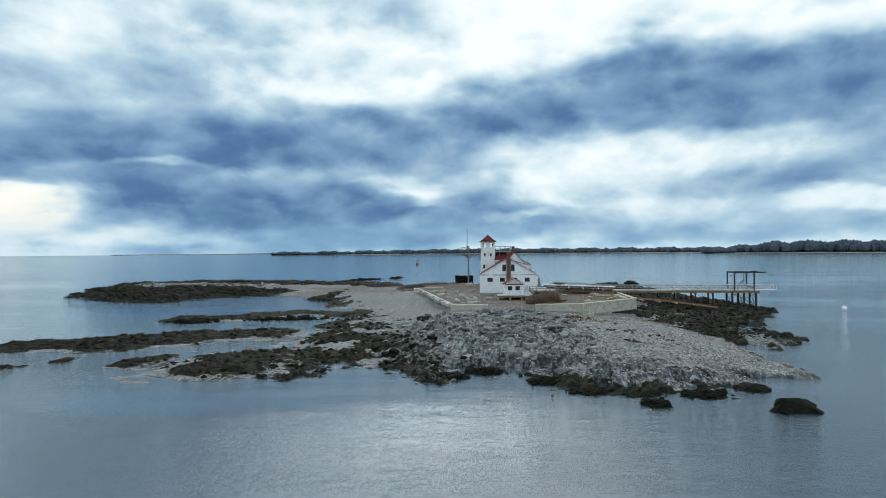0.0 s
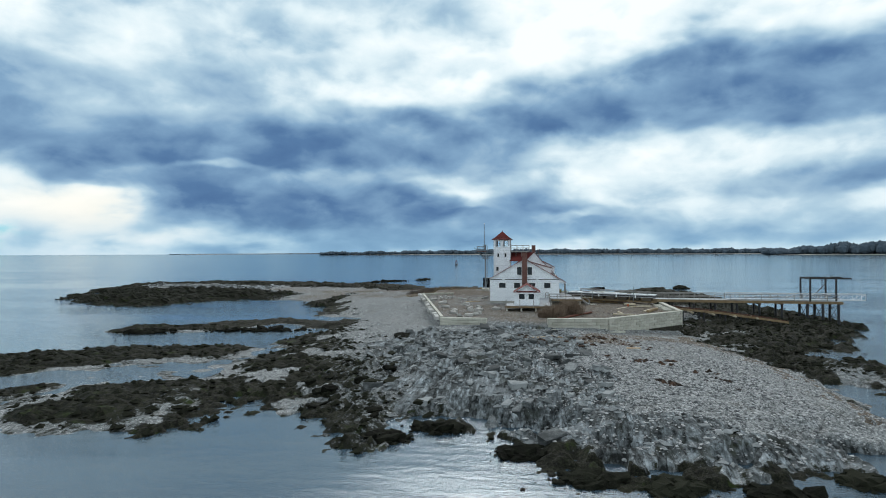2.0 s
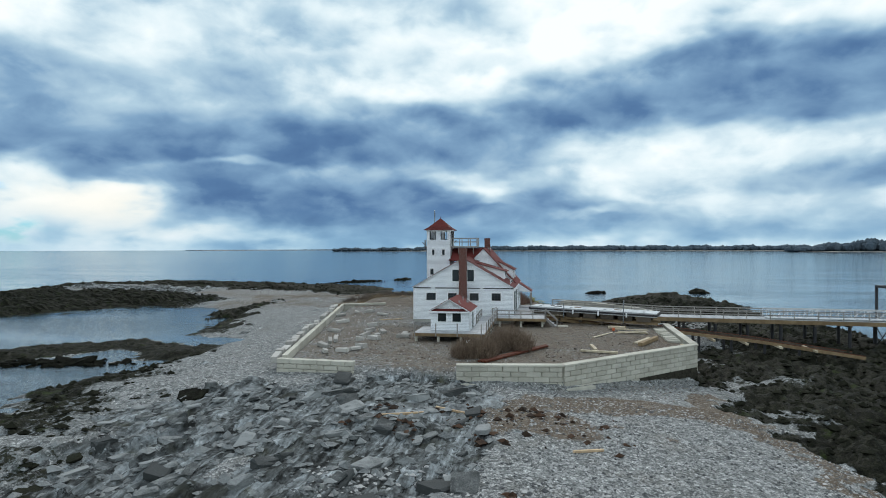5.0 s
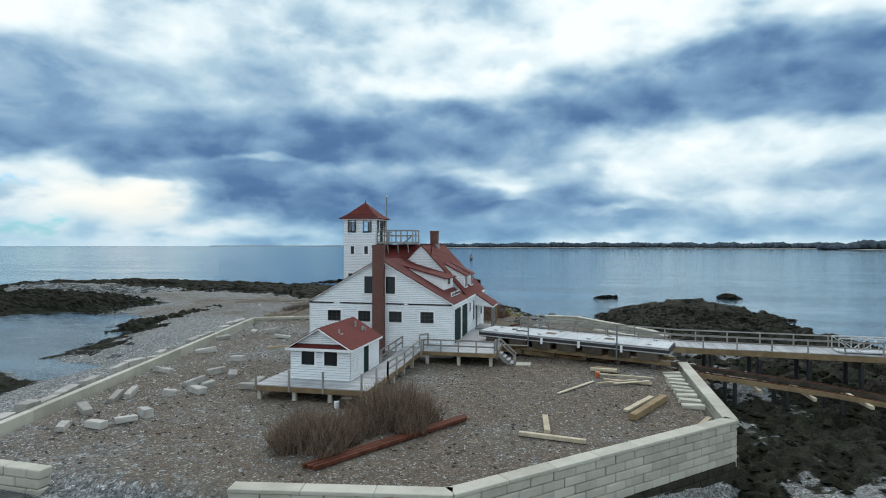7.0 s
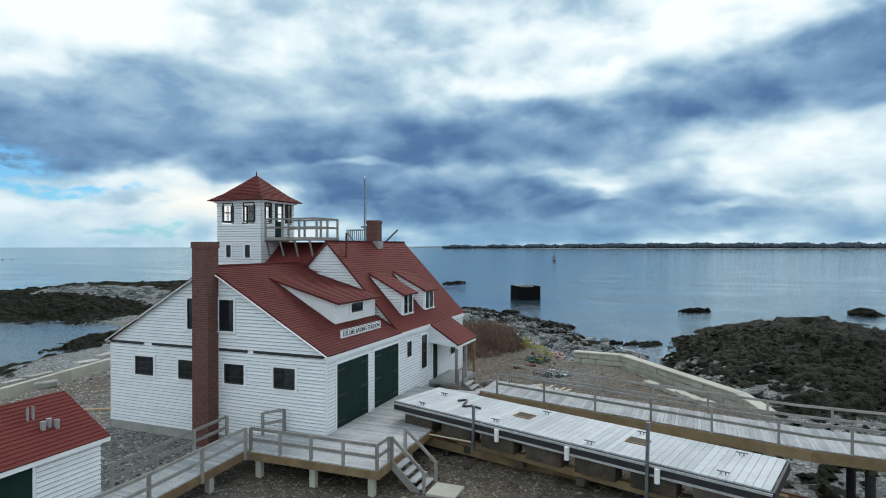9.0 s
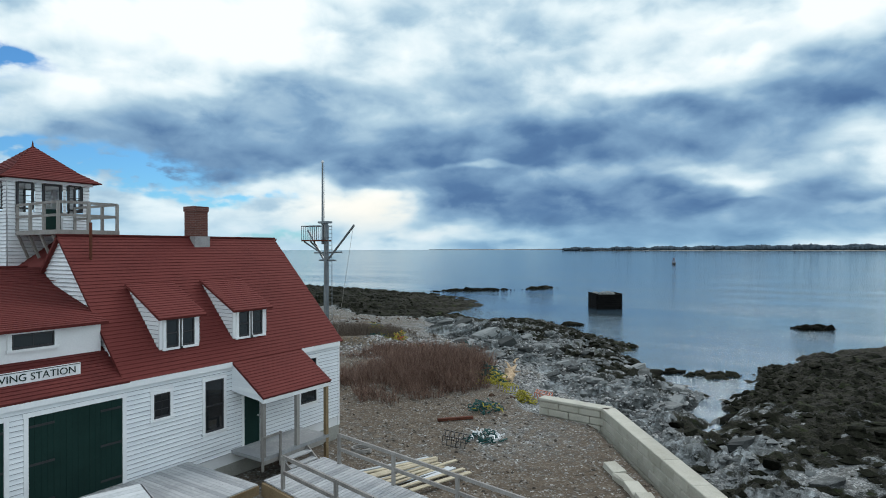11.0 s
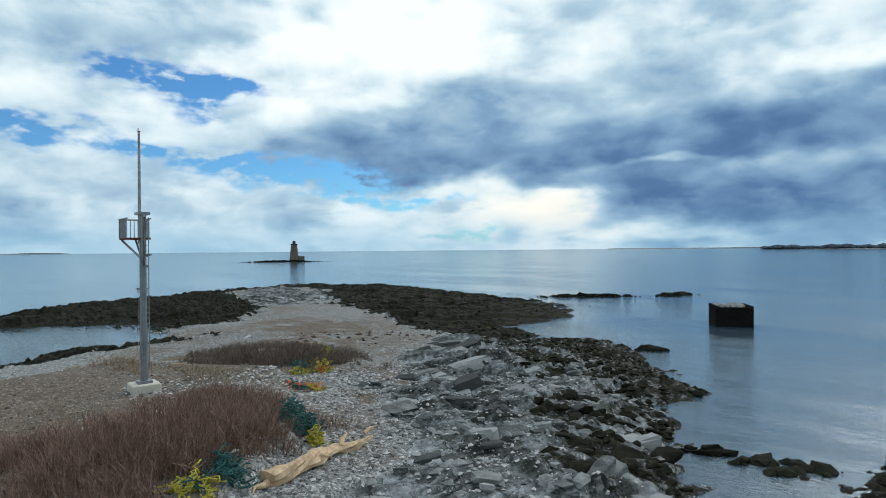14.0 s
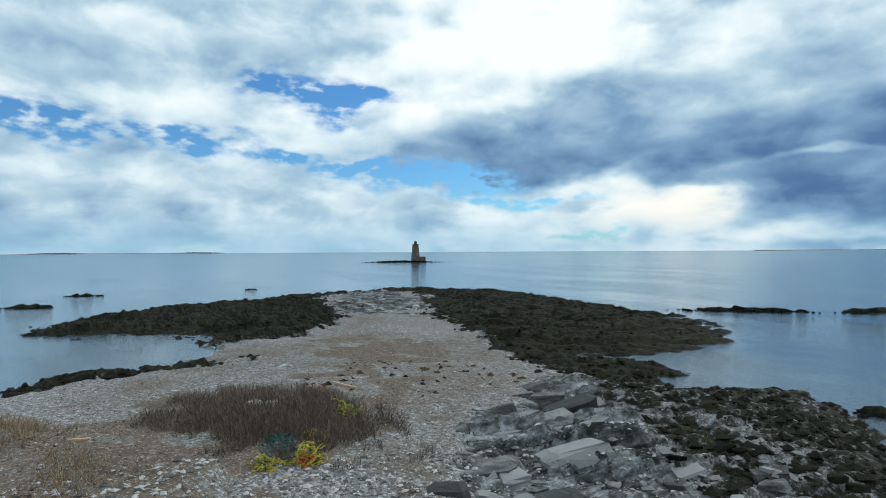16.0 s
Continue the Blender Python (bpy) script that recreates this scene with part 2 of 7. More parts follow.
# grey that paints in the shadow line under each clapboard lap
M_LAP_SHADE = surface("clapboard_lap_shade", (0.22, 0.24, 0.26), (0.34, 0.36, 0.38), 0.8, 2.0, 20, bumpy=0.05)
M_TRIM = surface("white_trim", (0.74, 0.76, 0.78), (0.84, 0.86, 0.87), 0.5, 1.2, 20, bumpy=0.05)
M_RED = surface("red_shingle", (0.088, 0.0195, 0.0180), (0.138, 0.0315, 0.0280), 0.85, 0.5, 9, (1, 1, 1), bumpy=0.3, depth=0.01, vary=0.3, per="island")
M_GREEN = surface("green_paint", (0.004, 0.021, 0.018), (0.008, 0.031, 0.026), 0.75, 1.5, 25)
M_DARK = surface("dark_paint", (0.012, 0.013, 0.016), (0.030, 0.029, 0.033), 0.6, 2, 20)
M_GREY = surface("grey_wood", (0.28, 0.295, 0.305), (0.45, 0.465, 0.475), 0.8, 1.2, 12, (1, 1, 1), bumpy=0.2, vary=0.26)
M_POST = surface("weathered_post", (0.20, 0.19, 0.18), (0.33, 0.32, 0.30), 0.85, 2, 30, (1, 1, .3), vary=0.2)
M_TIMBER = surface("tan_timber", (0.16, 0.112, 0.062), (0.29, 0.215, 0.125), 0.8, 1.5, 25, (1, 1, 1), vary=0.2)
M_LUMBER = surface("pale_lumber", (0.34, 0.29, 0.20), (0.56, 0.50, 0.38), 0.8, 2, 30, vary=0.3)
M_OLDWOOD = surface("dark_old_timber", (0.045, 0.038, 0.03), (0.12, 0.10, 0.08), 0.9, 1.5, 20, vary=0.2)
M_CONC = surface("concrete", (0.36, 0.35, 0.295), (0.50, 0.49, 0.425), 0.9, 1.0, 22, bumpy=0.3, depth=0.02, vary=0.2)
M_CONCD = surface("stained_concrete", (0.22, 0.22, 0.20), (0.36, 0.36, 0.33), 0.9, 1.0, 22, bumpy=0.3, depth=0.02, vary=0.3)
M_GRANITE = surface("pale_granite", (0.27, 0.265, 0.245), (0.46, 0.45, 0.42), 0.9, 2.0, 12, bumpy=0.4, depth=0.03, vary=0.3)
M_STEEL = surface("galvanised_steel", (0.12, 0.14, 0.155), (0.23, 0.255, 0.275), 0.45, 2.0, 20, metal=0.6)
M_ALU = surface("pale_aluminium", (0.45, 0.47, 0.49), (0.62, 0.64, 0.66), 0.45, 2.0, 20, metal=0.3)
M_TAR = surface("tarred_timber", (0.003, 0.003, 0.0035), (0.012, 0.012, 0.012), 0.95, 2.0, 20)
M_BLACK = surface("black_steel", (0.008, 0.009, 0.012), (0.025, 0.027, 0.03), 0.6, 2.0, 20)
M_RUST = surface("rusty_steel", (0.06, 0.02, 0.012), (0.14, 0.05, 0.03), 0.85, 3.0, 30)
M_LEAD = surface("lead_flashing", (0.22, 0.22, 0.23), (0.36, 0.36, 0.36), 0.7, 3.0, 30)
M_FLOAT = surface("float_board", (0.40, 0.43, 0.445), (0.58, 0.61, 0.625), 0.8, 0.6, 12, vary=0.16)
M_WEEDY = surface("weedy_block", (0.015, 0.014, 0.01), (0.05, 0.048, 0.035), 0.9, 2.0, 18, bumpy=0.4, depth=0.04)
M_BOULDER = surface("grey_boulder", (0.048, 0.053, 0.053), (0.25, 0.266, 0.264), 0.9, 1.2, 16, (1, 1, 3), bumpy=0.5, depth=0.05, vary=0.5)
M_WEEDROCK = surface("weed_covered_rock", (0.0045, 0.0049, 0.0036), (0.023, 0.0245, 0.0165), 0.95, 1.5, 16, bumpy=0.8, depth=0.08, vary=0.3)
M_STONES = surface("grey_stones", (0.085, 0.089, 0.091), (0.42, 0.42, 0.41), 0.9, 4.0, 20, bumpy=0.3, depth=0.02, vary=0.9, per="island")
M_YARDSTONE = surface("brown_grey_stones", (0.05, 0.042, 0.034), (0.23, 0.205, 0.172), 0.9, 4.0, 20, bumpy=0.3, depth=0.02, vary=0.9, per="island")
M_TWIG = surface("red_brown_twig", (0.115, 0.071, 0.056), (0.25, 0.165, 0.128), 0.9, 1.0, 10, vary=0.5, per="island")
M_DRY = surface("dry_tan_twig", (0.15, 0.11, 0.07), (0.32, 0.25, 0.16), 0.9, 1.0, 10, vary=0.5, per="island")
M_DRIFT = surface("bleached_driftwood", (0.32, 0.22, 0.13), (0.60, 0.46, 0.30), 0.8, 3.0, 20, (1, 1, 1), bumpy=0.4, depth=0.02)
M_YELLOW = surface("yellow_rope", (0.22, 0.20, 0.03), (0.42, 0.38, 0.06), 0.7, 6, 40)
M_TEAL = surface("teal_netting", (0.012, 0.05, 0.05), (0.04, 0.13, 0.12), 0.7, 6, 40)
M_ORANGE = surface("orange_plastic", (0.40, 0.08, 0.03), (0.58, 0.14, 0.05), 0.5, 3, 20)
# distant haze is mixed into this forest colour as blue-grey
M_HAZED_FOREST = surface("hazed_woods", (0.050, 0.072, 0.094), (0.080, 0.102, 0.120), 1.0, 0.02, 0.12, bumpy=0)
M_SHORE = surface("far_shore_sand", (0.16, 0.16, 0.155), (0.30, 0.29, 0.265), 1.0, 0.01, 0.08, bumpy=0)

k = material("brick")
bt = k.n.new("ShaderNodeTexBrick")
bx_, by_, bz_ = k.sep(k.obj)
k.l.new(k.xyz(k.math("ADD", bx_, by_), bz_, 0.0), bt.inputs["Vector"])
for key, v in (("Scale", 1.0), ("Brick Width", 0.21), ("Row Height", 0.07), ("Mortar Size", 0.006)):
    bt.inputs[key].default_value = v
bt.inputs["Color1"].default_value, bt.inputs["Color2"].default_value, bt.inputs["Mortar"].default_value = (0.10, 0.032, 0.024, 1), (0.16, 0.055, 0.04, 1), (0.20, 0.16, 0.14, 1)
k.l.new(k.mix(k.math("MULTIPLY", k.noise(k.obj, 1.5, 4), 0.5), bt.outputs[0], (0.07, 0.03, 0.025, 1)), k.bsdf.inputs["Base Color"])
k.bsdf.inputs["Roughness"].default_value = 0.9
bump(k, bt.outputs[1], -0.4, 0.01)
M_BRICK = k.m

k = material("window_glass")
k.bsdf.inputs["Base Color"].default_value = (0.012, 0.015, 0.018, 1)
k.bsdf.inputs["Roughness"].default_value = 0.06
k.bsdf.inputs["Specular IOR Level"].default_value = 0.5
bump(k, k.noise(k.obj, 1.3, 2), 0.03, 0.02)
M_GLASS = k.m

# sea: fine ripples in wind lanes
k = material("sea_water")
x_, y_, z_ = k.sep(k.obj)
lane = k.rng(k.noise(k.mapping(k.obj, (0.012, 0.045, 1), (0, 0, 0.3)), 1.0, 4, 0.55), 0.35, 0.65, 0.25, 1.0)
lane = k.math("MULTIPLY", lane, k.rng(k.math("MULTIPLY_ADD", x_, -0.4, y_), -30.0, 40.0, 1.0, 0.72))
rip = k.noise(k.mapping(k.obj, (0.9, 1.7, 1), (0, 0, 0.35)), 1.0, 4, 0.6)
swell = k.noise(k.mapping(k.obj, (0.12, 0.30, 1), (0, 0, 0.2)), 1.0, 3, 0.5)
h = k.math("ADD", k.math("MULTIPLY", k.math("MULTIPLY", rip, lane), 0.22), k.math("MULTIPLY", swell, 0.25))
h = k.math("ADD", h, k.math("MULTIPLY", k.math("MULTIPLY", k.noise(k.mapping(k.obj, (2.6, 5.6, 1), (0, 0, 0.35)), 1.0, 5, 0.7), lane), 0.16))
bump(k, h, 0.42, 1.0)
nrm_ = k.bsdf.inputs["Normal"].links[0].from_socket
fres = k.n.new("ShaderNodeFresnel")
fres.inputs["IOR"].default_value = 1.36
k.l.new(nrm_, fres.inputs["Normal"])
gls = k.n.new("ShaderNodeBsdfGlossy")
gls.inputs["Color"].default_value, gls.inputs["Roughness"].default_value = (0.86, 0.95, 1.0, 1), 0.06
k.l.new(nrm_, gls.inputs["Normal"])
deep = k.n.new("ShaderNodeBsdfDiffuse")
deep.inputs["Color"].default_value = (0.040, 0.066, 0.088, 1)
sea = k.n.new("ShaderNodeMixShader")
k.l.new(k.math("MINIMUM", k.math("MULTIPLY_ADD", fres.outputs[0], 1.12, 0.04), 0.67), sea.inputs[0])
k.l.new(deep.outputs[0], sea.inputs[1])
k.l.new(gls.outputs[0], sea.inputs[2])
k.l.new(sea.outputs[0], k.n["Material Output"].inputs[0])
M_WATER = k.m

# island ground: zones come from a colour layer (weed, rock, soil), tones from the surface's own noise
k = material("island_ground")
zone = k.n.new("ShaderNodeAttribute")
zone.attribute_name = "zone"
zw, zr, zs = k.sep(zone.outputs["Vector"])
n1, n2, n3 = k.noise(k.obj, 0.35, 5, 0.6), k.noise(k.obj, 2.2, 5, 0.65), k.noise(k.obj, 11.0, 4, 0.7)
vor = k.n.new("ShaderNodeTexVoronoi")
k.l.new(k.obj, vor.inputs["Vector"])
vor.inputs["Scale"].default_value = 5.5
cell = k.sep(vor.outputs["Color"])[0]
vor2 = k.n.new("ShaderNodeTexVoronoi")
k.l.new(k.obj, vor2.inputs["Vector"])
vor2.inputs["Scale"].default_value = 15.0
cell2 = k.sep(vor2.outputs["Color"])[1]
gravel = k.ramp(k.math("ADD", k.math("MULTIPLY", cell, 0.45), k.math("MULTIPLY", cell2, 0.55)), [(0.15, (0.06, 0.062, 0.062)), (0.5, (0.155, 0.156, 0.15)), (0.8, (0.27, 0.268, 0.26)), (0.97, (0.50, 0.495, 0.48))])
gravel = k.mix(1.0, gravel, (1.14, 1.19, 1.21, 1), "MULTIPLY")
gravel = k.mix(k.rng(n1, 0.5, 0.75, 0.0, 0.22), gravel, (0.15, 0.125, 0.09, 1))
strata = k.noise(k.mapping(k.obj, (3.2, 0.45, 2.0), (0, 0, 0.285)), 1.0, 6, 0.65)
sx_, sy_, sz_ = k.sep(k.mapping(k.obj, (1, 1, 1), (0, 0, 0.285)))
bend = k.math("MULTIPLY", k.math("SUBTRACT", k.noise(k.obj, 0.5, 3, 0.5), 0.5), 1.6)
crk = k.n.new("ShaderNodeTexBrick")
k.l.new(k.xyz(k.math("ADD", sy_, k.math("MULTIPLY", n2, 1.3)), k.math("ADD", k.math("MULTIPLY_ADD", n2, 0.55, sx_), bend), 0.0), crk.inputs["Vector"])
for key, v in (("Scale", 1.0), ("Brick Width", 1.6), ("Row Height", 0.74), ("Mortar Size", 0.022), ("Mortar Smooth", 0.8)):
    crk.inputs[key].default_value = v
crk.inputs["Color1"].default_value, crk.inputs["Color2"].default_value, crk.inputs["Mortar"].default_value = (0, 0, 0, 1), (1, 1, 1, 1), (0.4, 0.4, 0.4, 1)
crk.offset_frequency, crk.offset = 2, 0.37
slabv = k.sep(crk.outputs["Color"])[0]
rock = k.ramp(k.math("ADD", k.math("ADD", k.math("MULTIPLY", strata, 0.5), k.math("MULTIPLY", n2, 0.25)), k.math("MULTIPLY", slabv, 0.10)), [(0.34, (0.018, 0.0195, 0.019)), (0.43, (0.100, 0.110, 0.111)), (0.50, (0.235, 0.262, 0.27)), (0.60, (0.54, 0.585, 0.60))])
rock = k.mix(k.math("MULTIPLY", crk.outputs["Fac"], k.rng(n2, 0.3, 0.6, 0.3, 1.0)), rock, (0.016, 0.016, 0.015, 1))
rock = k.mix(k.rng(n1, 0.60, 0.74, 0.0, 0.5), rock, (0.075, 0.08, 0.045, 1))
rock = k.mix(k.rng(k.noise(k.obj, 0.45, 6, 0.68), 0.53, 0.64, 0.0, 0.72), rock, (0.034, 0.037, 0.030, 1))
rock = k.mix(k.rng(k.noise(k.mapping(k.obj, (1, 1, 1), (0, 0, 0), (40, 7, 0)), 0.30, 6, 0.62), 0.52, 0.70, 0.0, 0.40), rock, (0.48, 0.525, 0.54, 1))
soil = k.ramp(k.math("ADD", k.math("MULTIPLY", n2, 0.5), k.math("MULTIPLY", n3, 0.5)), [(0.3, (0.038, 0.031, 0.024)), (0.5, (0.108, 0.087, 0.066)), (0.68, (0.205, 0.174, 0.138))])
soil = k.mix(k.rng(cell2, 0.74, 0.97, 0.0, 0.6), soil, gravel)
weed = k.ramp(k.math("ADD", k.math("MULTIPLY", n2, 0.5), k.math("MULTIPLY", n3, 0.5)), [(0.36, (0.0030, 0.0034, 0.0026)), (0.48, (0.0095, 0.0102, 0.0070)), (0.58, (0.026, 0.0275, 0.0175)), (0.72, (0.080, 0.081, 0.064))])
weed = k.mix(k.rng(n1, 0.52, 0.70, 0.0, 0.5), weed, (0.018, 0.0205, 0.010, 1))
weed = k.mix(k.rng(k.noise(k.obj, 0.7, 5, 0.65), 0.57, 0.70, 0.0, 0.75), weed, (0.028, 0.043, 0.011, 1))
mott = k.math("ADD", k.math("MULTIPLY", k.math("SUBTRACT", n2, 0.5), 1.3), k.math("MULTIPLY", k.math("SUBTRACT", n3, 0.5), 0.6))
weedy = k.rng(k.math("ADD", zw, mott), 0.56, 0.74, 0.0, 1.0)
stony = k.rng(k.math("ADD", k.math("MAXIMUM", zr, k.math("MULTIPLY", zw, 0.9)), mott), 0.40, 0.56, 0.0, 1.0)
col = k.mix(k.rng(k.math("ADD", zs, k.math("MULTIPLY", mott, 0.6)), 0.3, 0.7, 0.0, 1.0), gravel, soil)
col = k.mix(stony, col, rock)
col = k.mix(weedy, col, weed)
k.l.new(col, k.bsdf.inputs["Base Color"])
k.l.new(k.math("SUBTRACT", 0.95, k.math("MULTIPLY", zw, 0.25)), k.bsdf.inputs["Roughness"])
k.bsdf.inputs["Specular IOR Level"].default_value = 0.06
n4 = k.noise(k.obj, 4.5, 5, 0.7)
crh = k.math("ADD", k.math("MULTIPLY", crk.outputs["Fac"], -0.10), k.math("MULTIPLY", slabv, 0.05))
hh = k.math("ADD", k.math("MULTIPLY", n3, 0.06), k.math("ADD", k.math("MULTIPLY", vor.outputs["Distance"], -0.08), k.math("MULTIPLY", k.math("ADD", k.math("MULTIPLY", strata, 0.32), crh), zr)))
hh = k.math("ADD", hh, k.math("MULTIPLY", k.math("MULTIPLY", n4, zw), 0.34))
bump(k, hh, 0.8, 0.6)
M_GROUND = k.m


# ---- building blocks ----
def thing(name, at, label, category, group="", kind=""):
    ob = new(name)
    ob.location = at
    ob.empty_display_size = 0.2
    return tagged(ob, label, category, group, kind)


def mesh_of(name, bm, mat):
    me = bpy.data.meshes.new(name)
    bm.to_mesh(me)
    bm.free()
    me.materials.append(mat)
    # second slot holds the painted lap shadow
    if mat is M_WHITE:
        me.materials.append(M_LAP_SHADE)
    return me


def part(name, bm, mat, parent=None, label=""):
    """Links a bmesh, given in world metres, as one mesh object under a thing or a part."""
    ob = new(name, mesh_of(name, bm, mat) if isinstance(bm, bmesh.types.BMesh) else bm)
    if parent is not None:
        ob.parent = parent
        if parent.parent is None:
            ob.matrix_parent_inverse = parent.matrix_basis.inverted()
    if label:
        ob["label"] = label
    return ob


def bar(bm, p, q, w, h, up=(0, 0, 1)):
    """A straight timber of section w x h from p to q."""
    p, q = Vector(p), Vector(q)
    d = (q - p).normalized()
    s = d.cross(Vector(up))
    s = s.normalized() if s.length > 1e-4 else Vector((1, 0, 0))
    u = s.cross(d).normalized()
    vs = [bm.verts.new(c + s * (a * w / 2) + u * (b * h / 2)) for c in (p, q) for a, b in ((-1, -1), (1, -1), (1, 1), (-1, 1))]
    for f in ((3, 2, 1, 0), (4, 5, 6, 7), (0, 1, 5, 4), (1, 2, 6, 5), (2, 3, 7, 6), (3, 0, 4, 7)):
        bm.faces.new([vs[i] for i in f])
    return bm


def box(x0, x1, y0, y1, z0, z1, bev=0.0, bm=None):
    one = bmesh.new()
    bar(one, ((x0 + x1) / 2, y0, (z0 + z1) / 2), ((x0 + x1) / 2, y1, (z0 + z1) / 2), abs(x1 - x0), abs(z1 - z0))
    if bev:
        bmesh.ops.bevel(one, geom=one.edges[:], offset=bev, segments=1, affect="EDGES")
    if bm is None:
        return one
    me = bpy.data.meshes.new("t")
    one.to_mesh(me)
    one.free()
    bm.from_mesh(me)
    bpy.data.meshes.remove(me)
    return bm


def bars(rows, w, h):
    bm = bmesh.new()
    for p, q in rows:
        bar(bm, p, q, w, h)
    return bm


def rod(bm, p, q, r, r2=None, sides=8):
    p, q = Vector(p), Vector(q)
    r2 = r if r2 is None else r2
    d = (q - p).normalized()
    s = d.orthogonal().normalized()
    u = d.cross(s)
    a = [bm.verts.new(p + (s * math.cos(t) + u * math.sin(t)) * r) for t in [2 * math.pi * i / sides for i in range(sides)]]
    b = [bm.verts.new(q + (s * math.cos(t) + u * math.sin(t)) * r2) for t in [2 * math.pi * i / sides for i in range(sides)]]
    for i in range(sides):
        bm.faces.new((a[i], a[(i + 1) % sides], b[(i + 1) % sides], b[i]))
    bm.faces.new(a[::-1])
    bm.faces.new(b)
    return bm


def rods(rows, r, sides=8):
    bm = bmesh.new()
    for p, q in rows:
        rod(bm, p, q, r, None, sides)
    return bm


def prism(outline, a, b, axis):
    """A solid from a closed outline of (u, z) pairs, between a and b along the axis 'x' or 'y'."""
    bm = bmesh.new()
    def at(u, z, c):
        return (c, u, z) if axis == "x" else (u, c, z)
    A = [bm.verts.new(at(u, z, a)) for u, z in outline]
    B = [bm.verts.new(at(u, z, b)) for u, z in outline]
    n = len(outline)
    bm.faces.new(A)
    bm.faces.new(B[::-1])
    for i in range(n):
        bm.faces.new((A[i], B[i], B[(i + 1) % n], A[(i + 1) % n]))
    bmesh.ops.recalc_face_normals(bm, faces=bm.faces[:])
    return bm


def courses(origin, along, up, out, height, span, step, lap, holes=(), edge=0.0):
    """Overlapping boards or shingle courses on a plane: span(h) gives the run at a height, holes are (u0, u1, h0, h1)."""
    bm = bmesh.new()
    o, a, u, n = Vector(origin), Vector(along).normalized(), Vector(up).normalized(), Vector(out).normalized()
    k = 0
    while k * step < height - 0.02:
        h0, h1 = k * step, min((k + 1) * step, height)
        k += 1
        lo, hi = span(h0), span(h1)
        cuts = [(lo[0], lo[1], hi[0], hi[1])]
        for c0, c1, b0, b1 in holes:
            if b0 < h1 - 0.01 and b1 > h0 + 0.01:
                nxt = []
                for l0, l1, t0, t1 in cuts:
                    if c1 <= l0 or c0 >= l1:
                        nxt.append((l0, l1, t0, t1))
                        continue
                    if c0 > l0 + 0.02:
                        nxt.append((l0, c0, min(t0, c0), c0))
                    if c1 < l1 - 0.02:
                        nxt.append((c1, l1, c1, max(t1, c1)))
                cuts = nxt
        for l0, l1, t0, t1 in cuts:
            if l1 - l0 < 0.03:
                continue
            if t1 - t0 < 0.01:
                t0 = t1 = (t0 + t1) / 2
                t0, t1 = t0 - 0.005, t1 + 0.005
            q = [o + a * x + u * y + n * z for x, y, z in ((l0, h0, lap), (l1, h0, lap), (t1, h1, 0.002), (t0, h1, 0.002), (l0, h0, 0.002), (l1, h0, 0.002))]
            v = [bm.verts.new(c) for c in q]
            # bottom strip of the board gets the painted shadow-line colour
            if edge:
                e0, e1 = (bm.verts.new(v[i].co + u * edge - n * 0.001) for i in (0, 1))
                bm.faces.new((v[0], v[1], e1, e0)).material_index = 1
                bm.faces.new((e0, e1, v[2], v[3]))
            else:
                bm.faces.new((v[0], v[1], v[2], v[3]))
            bm.faces.new((v[4], v[5], v[1], v[0]))
    bmesh.ops.remove_doubles(bm, verts=bm.verts[:], dist=0.0005)
    bmesh.ops.recalc_face_normals(bm, faces=bm.faces[:])
    return bm


# ---- ground and sea ----
def lattice(x, y, seed):
    """Smooth value noise on arrays, 0 to 1."""
    xi, yi = np.floor(x).astype(np.int64), np.floor(y).astype(np.int64)
    fx, fy = x - xi, y - yi
    fx, fy = fx * fx * (3 - 2 * fx), fy * fy * (3 - 2 * fy)
    def h(a, b):
        n = (a * 374761393 + b * 668265263 + seed * 1442695041) & 0xFFFFFFFF
        n = ((n ^ (n >> 13)) * 1274126177) & 0xFFFFFFFF
        return ((n ^ (n >> 16)) & 0xFFFF) / 65535.0
    return (h(xi, yi) * (1 - fx) + h(xi + 1, yi) * fx) * (1 - fy) + (h(xi, yi + 1) * (1 - fx) + h(xi + 1, yi + 1) * fx) * fy


def fbm(x, y, seed, octaves=4, gain=0.5):
    total, amp, norm = 0.0, 1.0, 0.0
    for i in range(octaves):
        total = total + amp * lattice(x * 2 ** i, y * 2 ** i, seed + i)
        norm += amp
        amp *= gain
    return total / norm


def inside(x, y, poly):
    """Signed distance to a polygon, positive inside."""
    d = np.full(x.shape, 1e9)
    odd = np.zeros(x.shape, bool)
    for (ax, ay), (bx, by) in zip(poly, poly[1:] + poly[:1]):
        ex, ey = bx - ax, by - ay
        t = np.clip(((x - ax) * ex + (y - ay) * ey) / (ex * ex + ey * ey), 0, 1)
        d = np.minimum(d, np.hypot(x - ax - t * ex, y - ay - t * ey))
        if ey:
            odd ^= ((ay > y) != (by > y)) & (x < ax + (y - ay) * ex / ey)
    return np.where(odd, d, -d)


def cells(x, y, seed):
    """Random value of the nearest cell of a jittered grid, and the distance to the next one."""
    xi, yi = np.floor(x), np.floor(y)
    best, second, val = np.full(x.shape, 9.0), np.full(x.shape, 9.0), np.zeros(x.shape)
    for i in (-1, 0, 1):
        for j in (-1, 0, 1):
            cx, cy = xi + i, yi + j
            jx, jy = lattice(cx, cy, seed), lattice(cx, cy, seed + 17)
            dd = np.hypot(cx + 0.15 + 0.7 * jx - x, cy + 0.15 + 0.7 * jy - y)
            near = dd < best
            second = np.where(near, best, np.minimum(second, dd))
            val = np.where(near, lattice(cx, cy, seed + 31), val)
            best = np.where(near, dd, best)
    return val, second - best


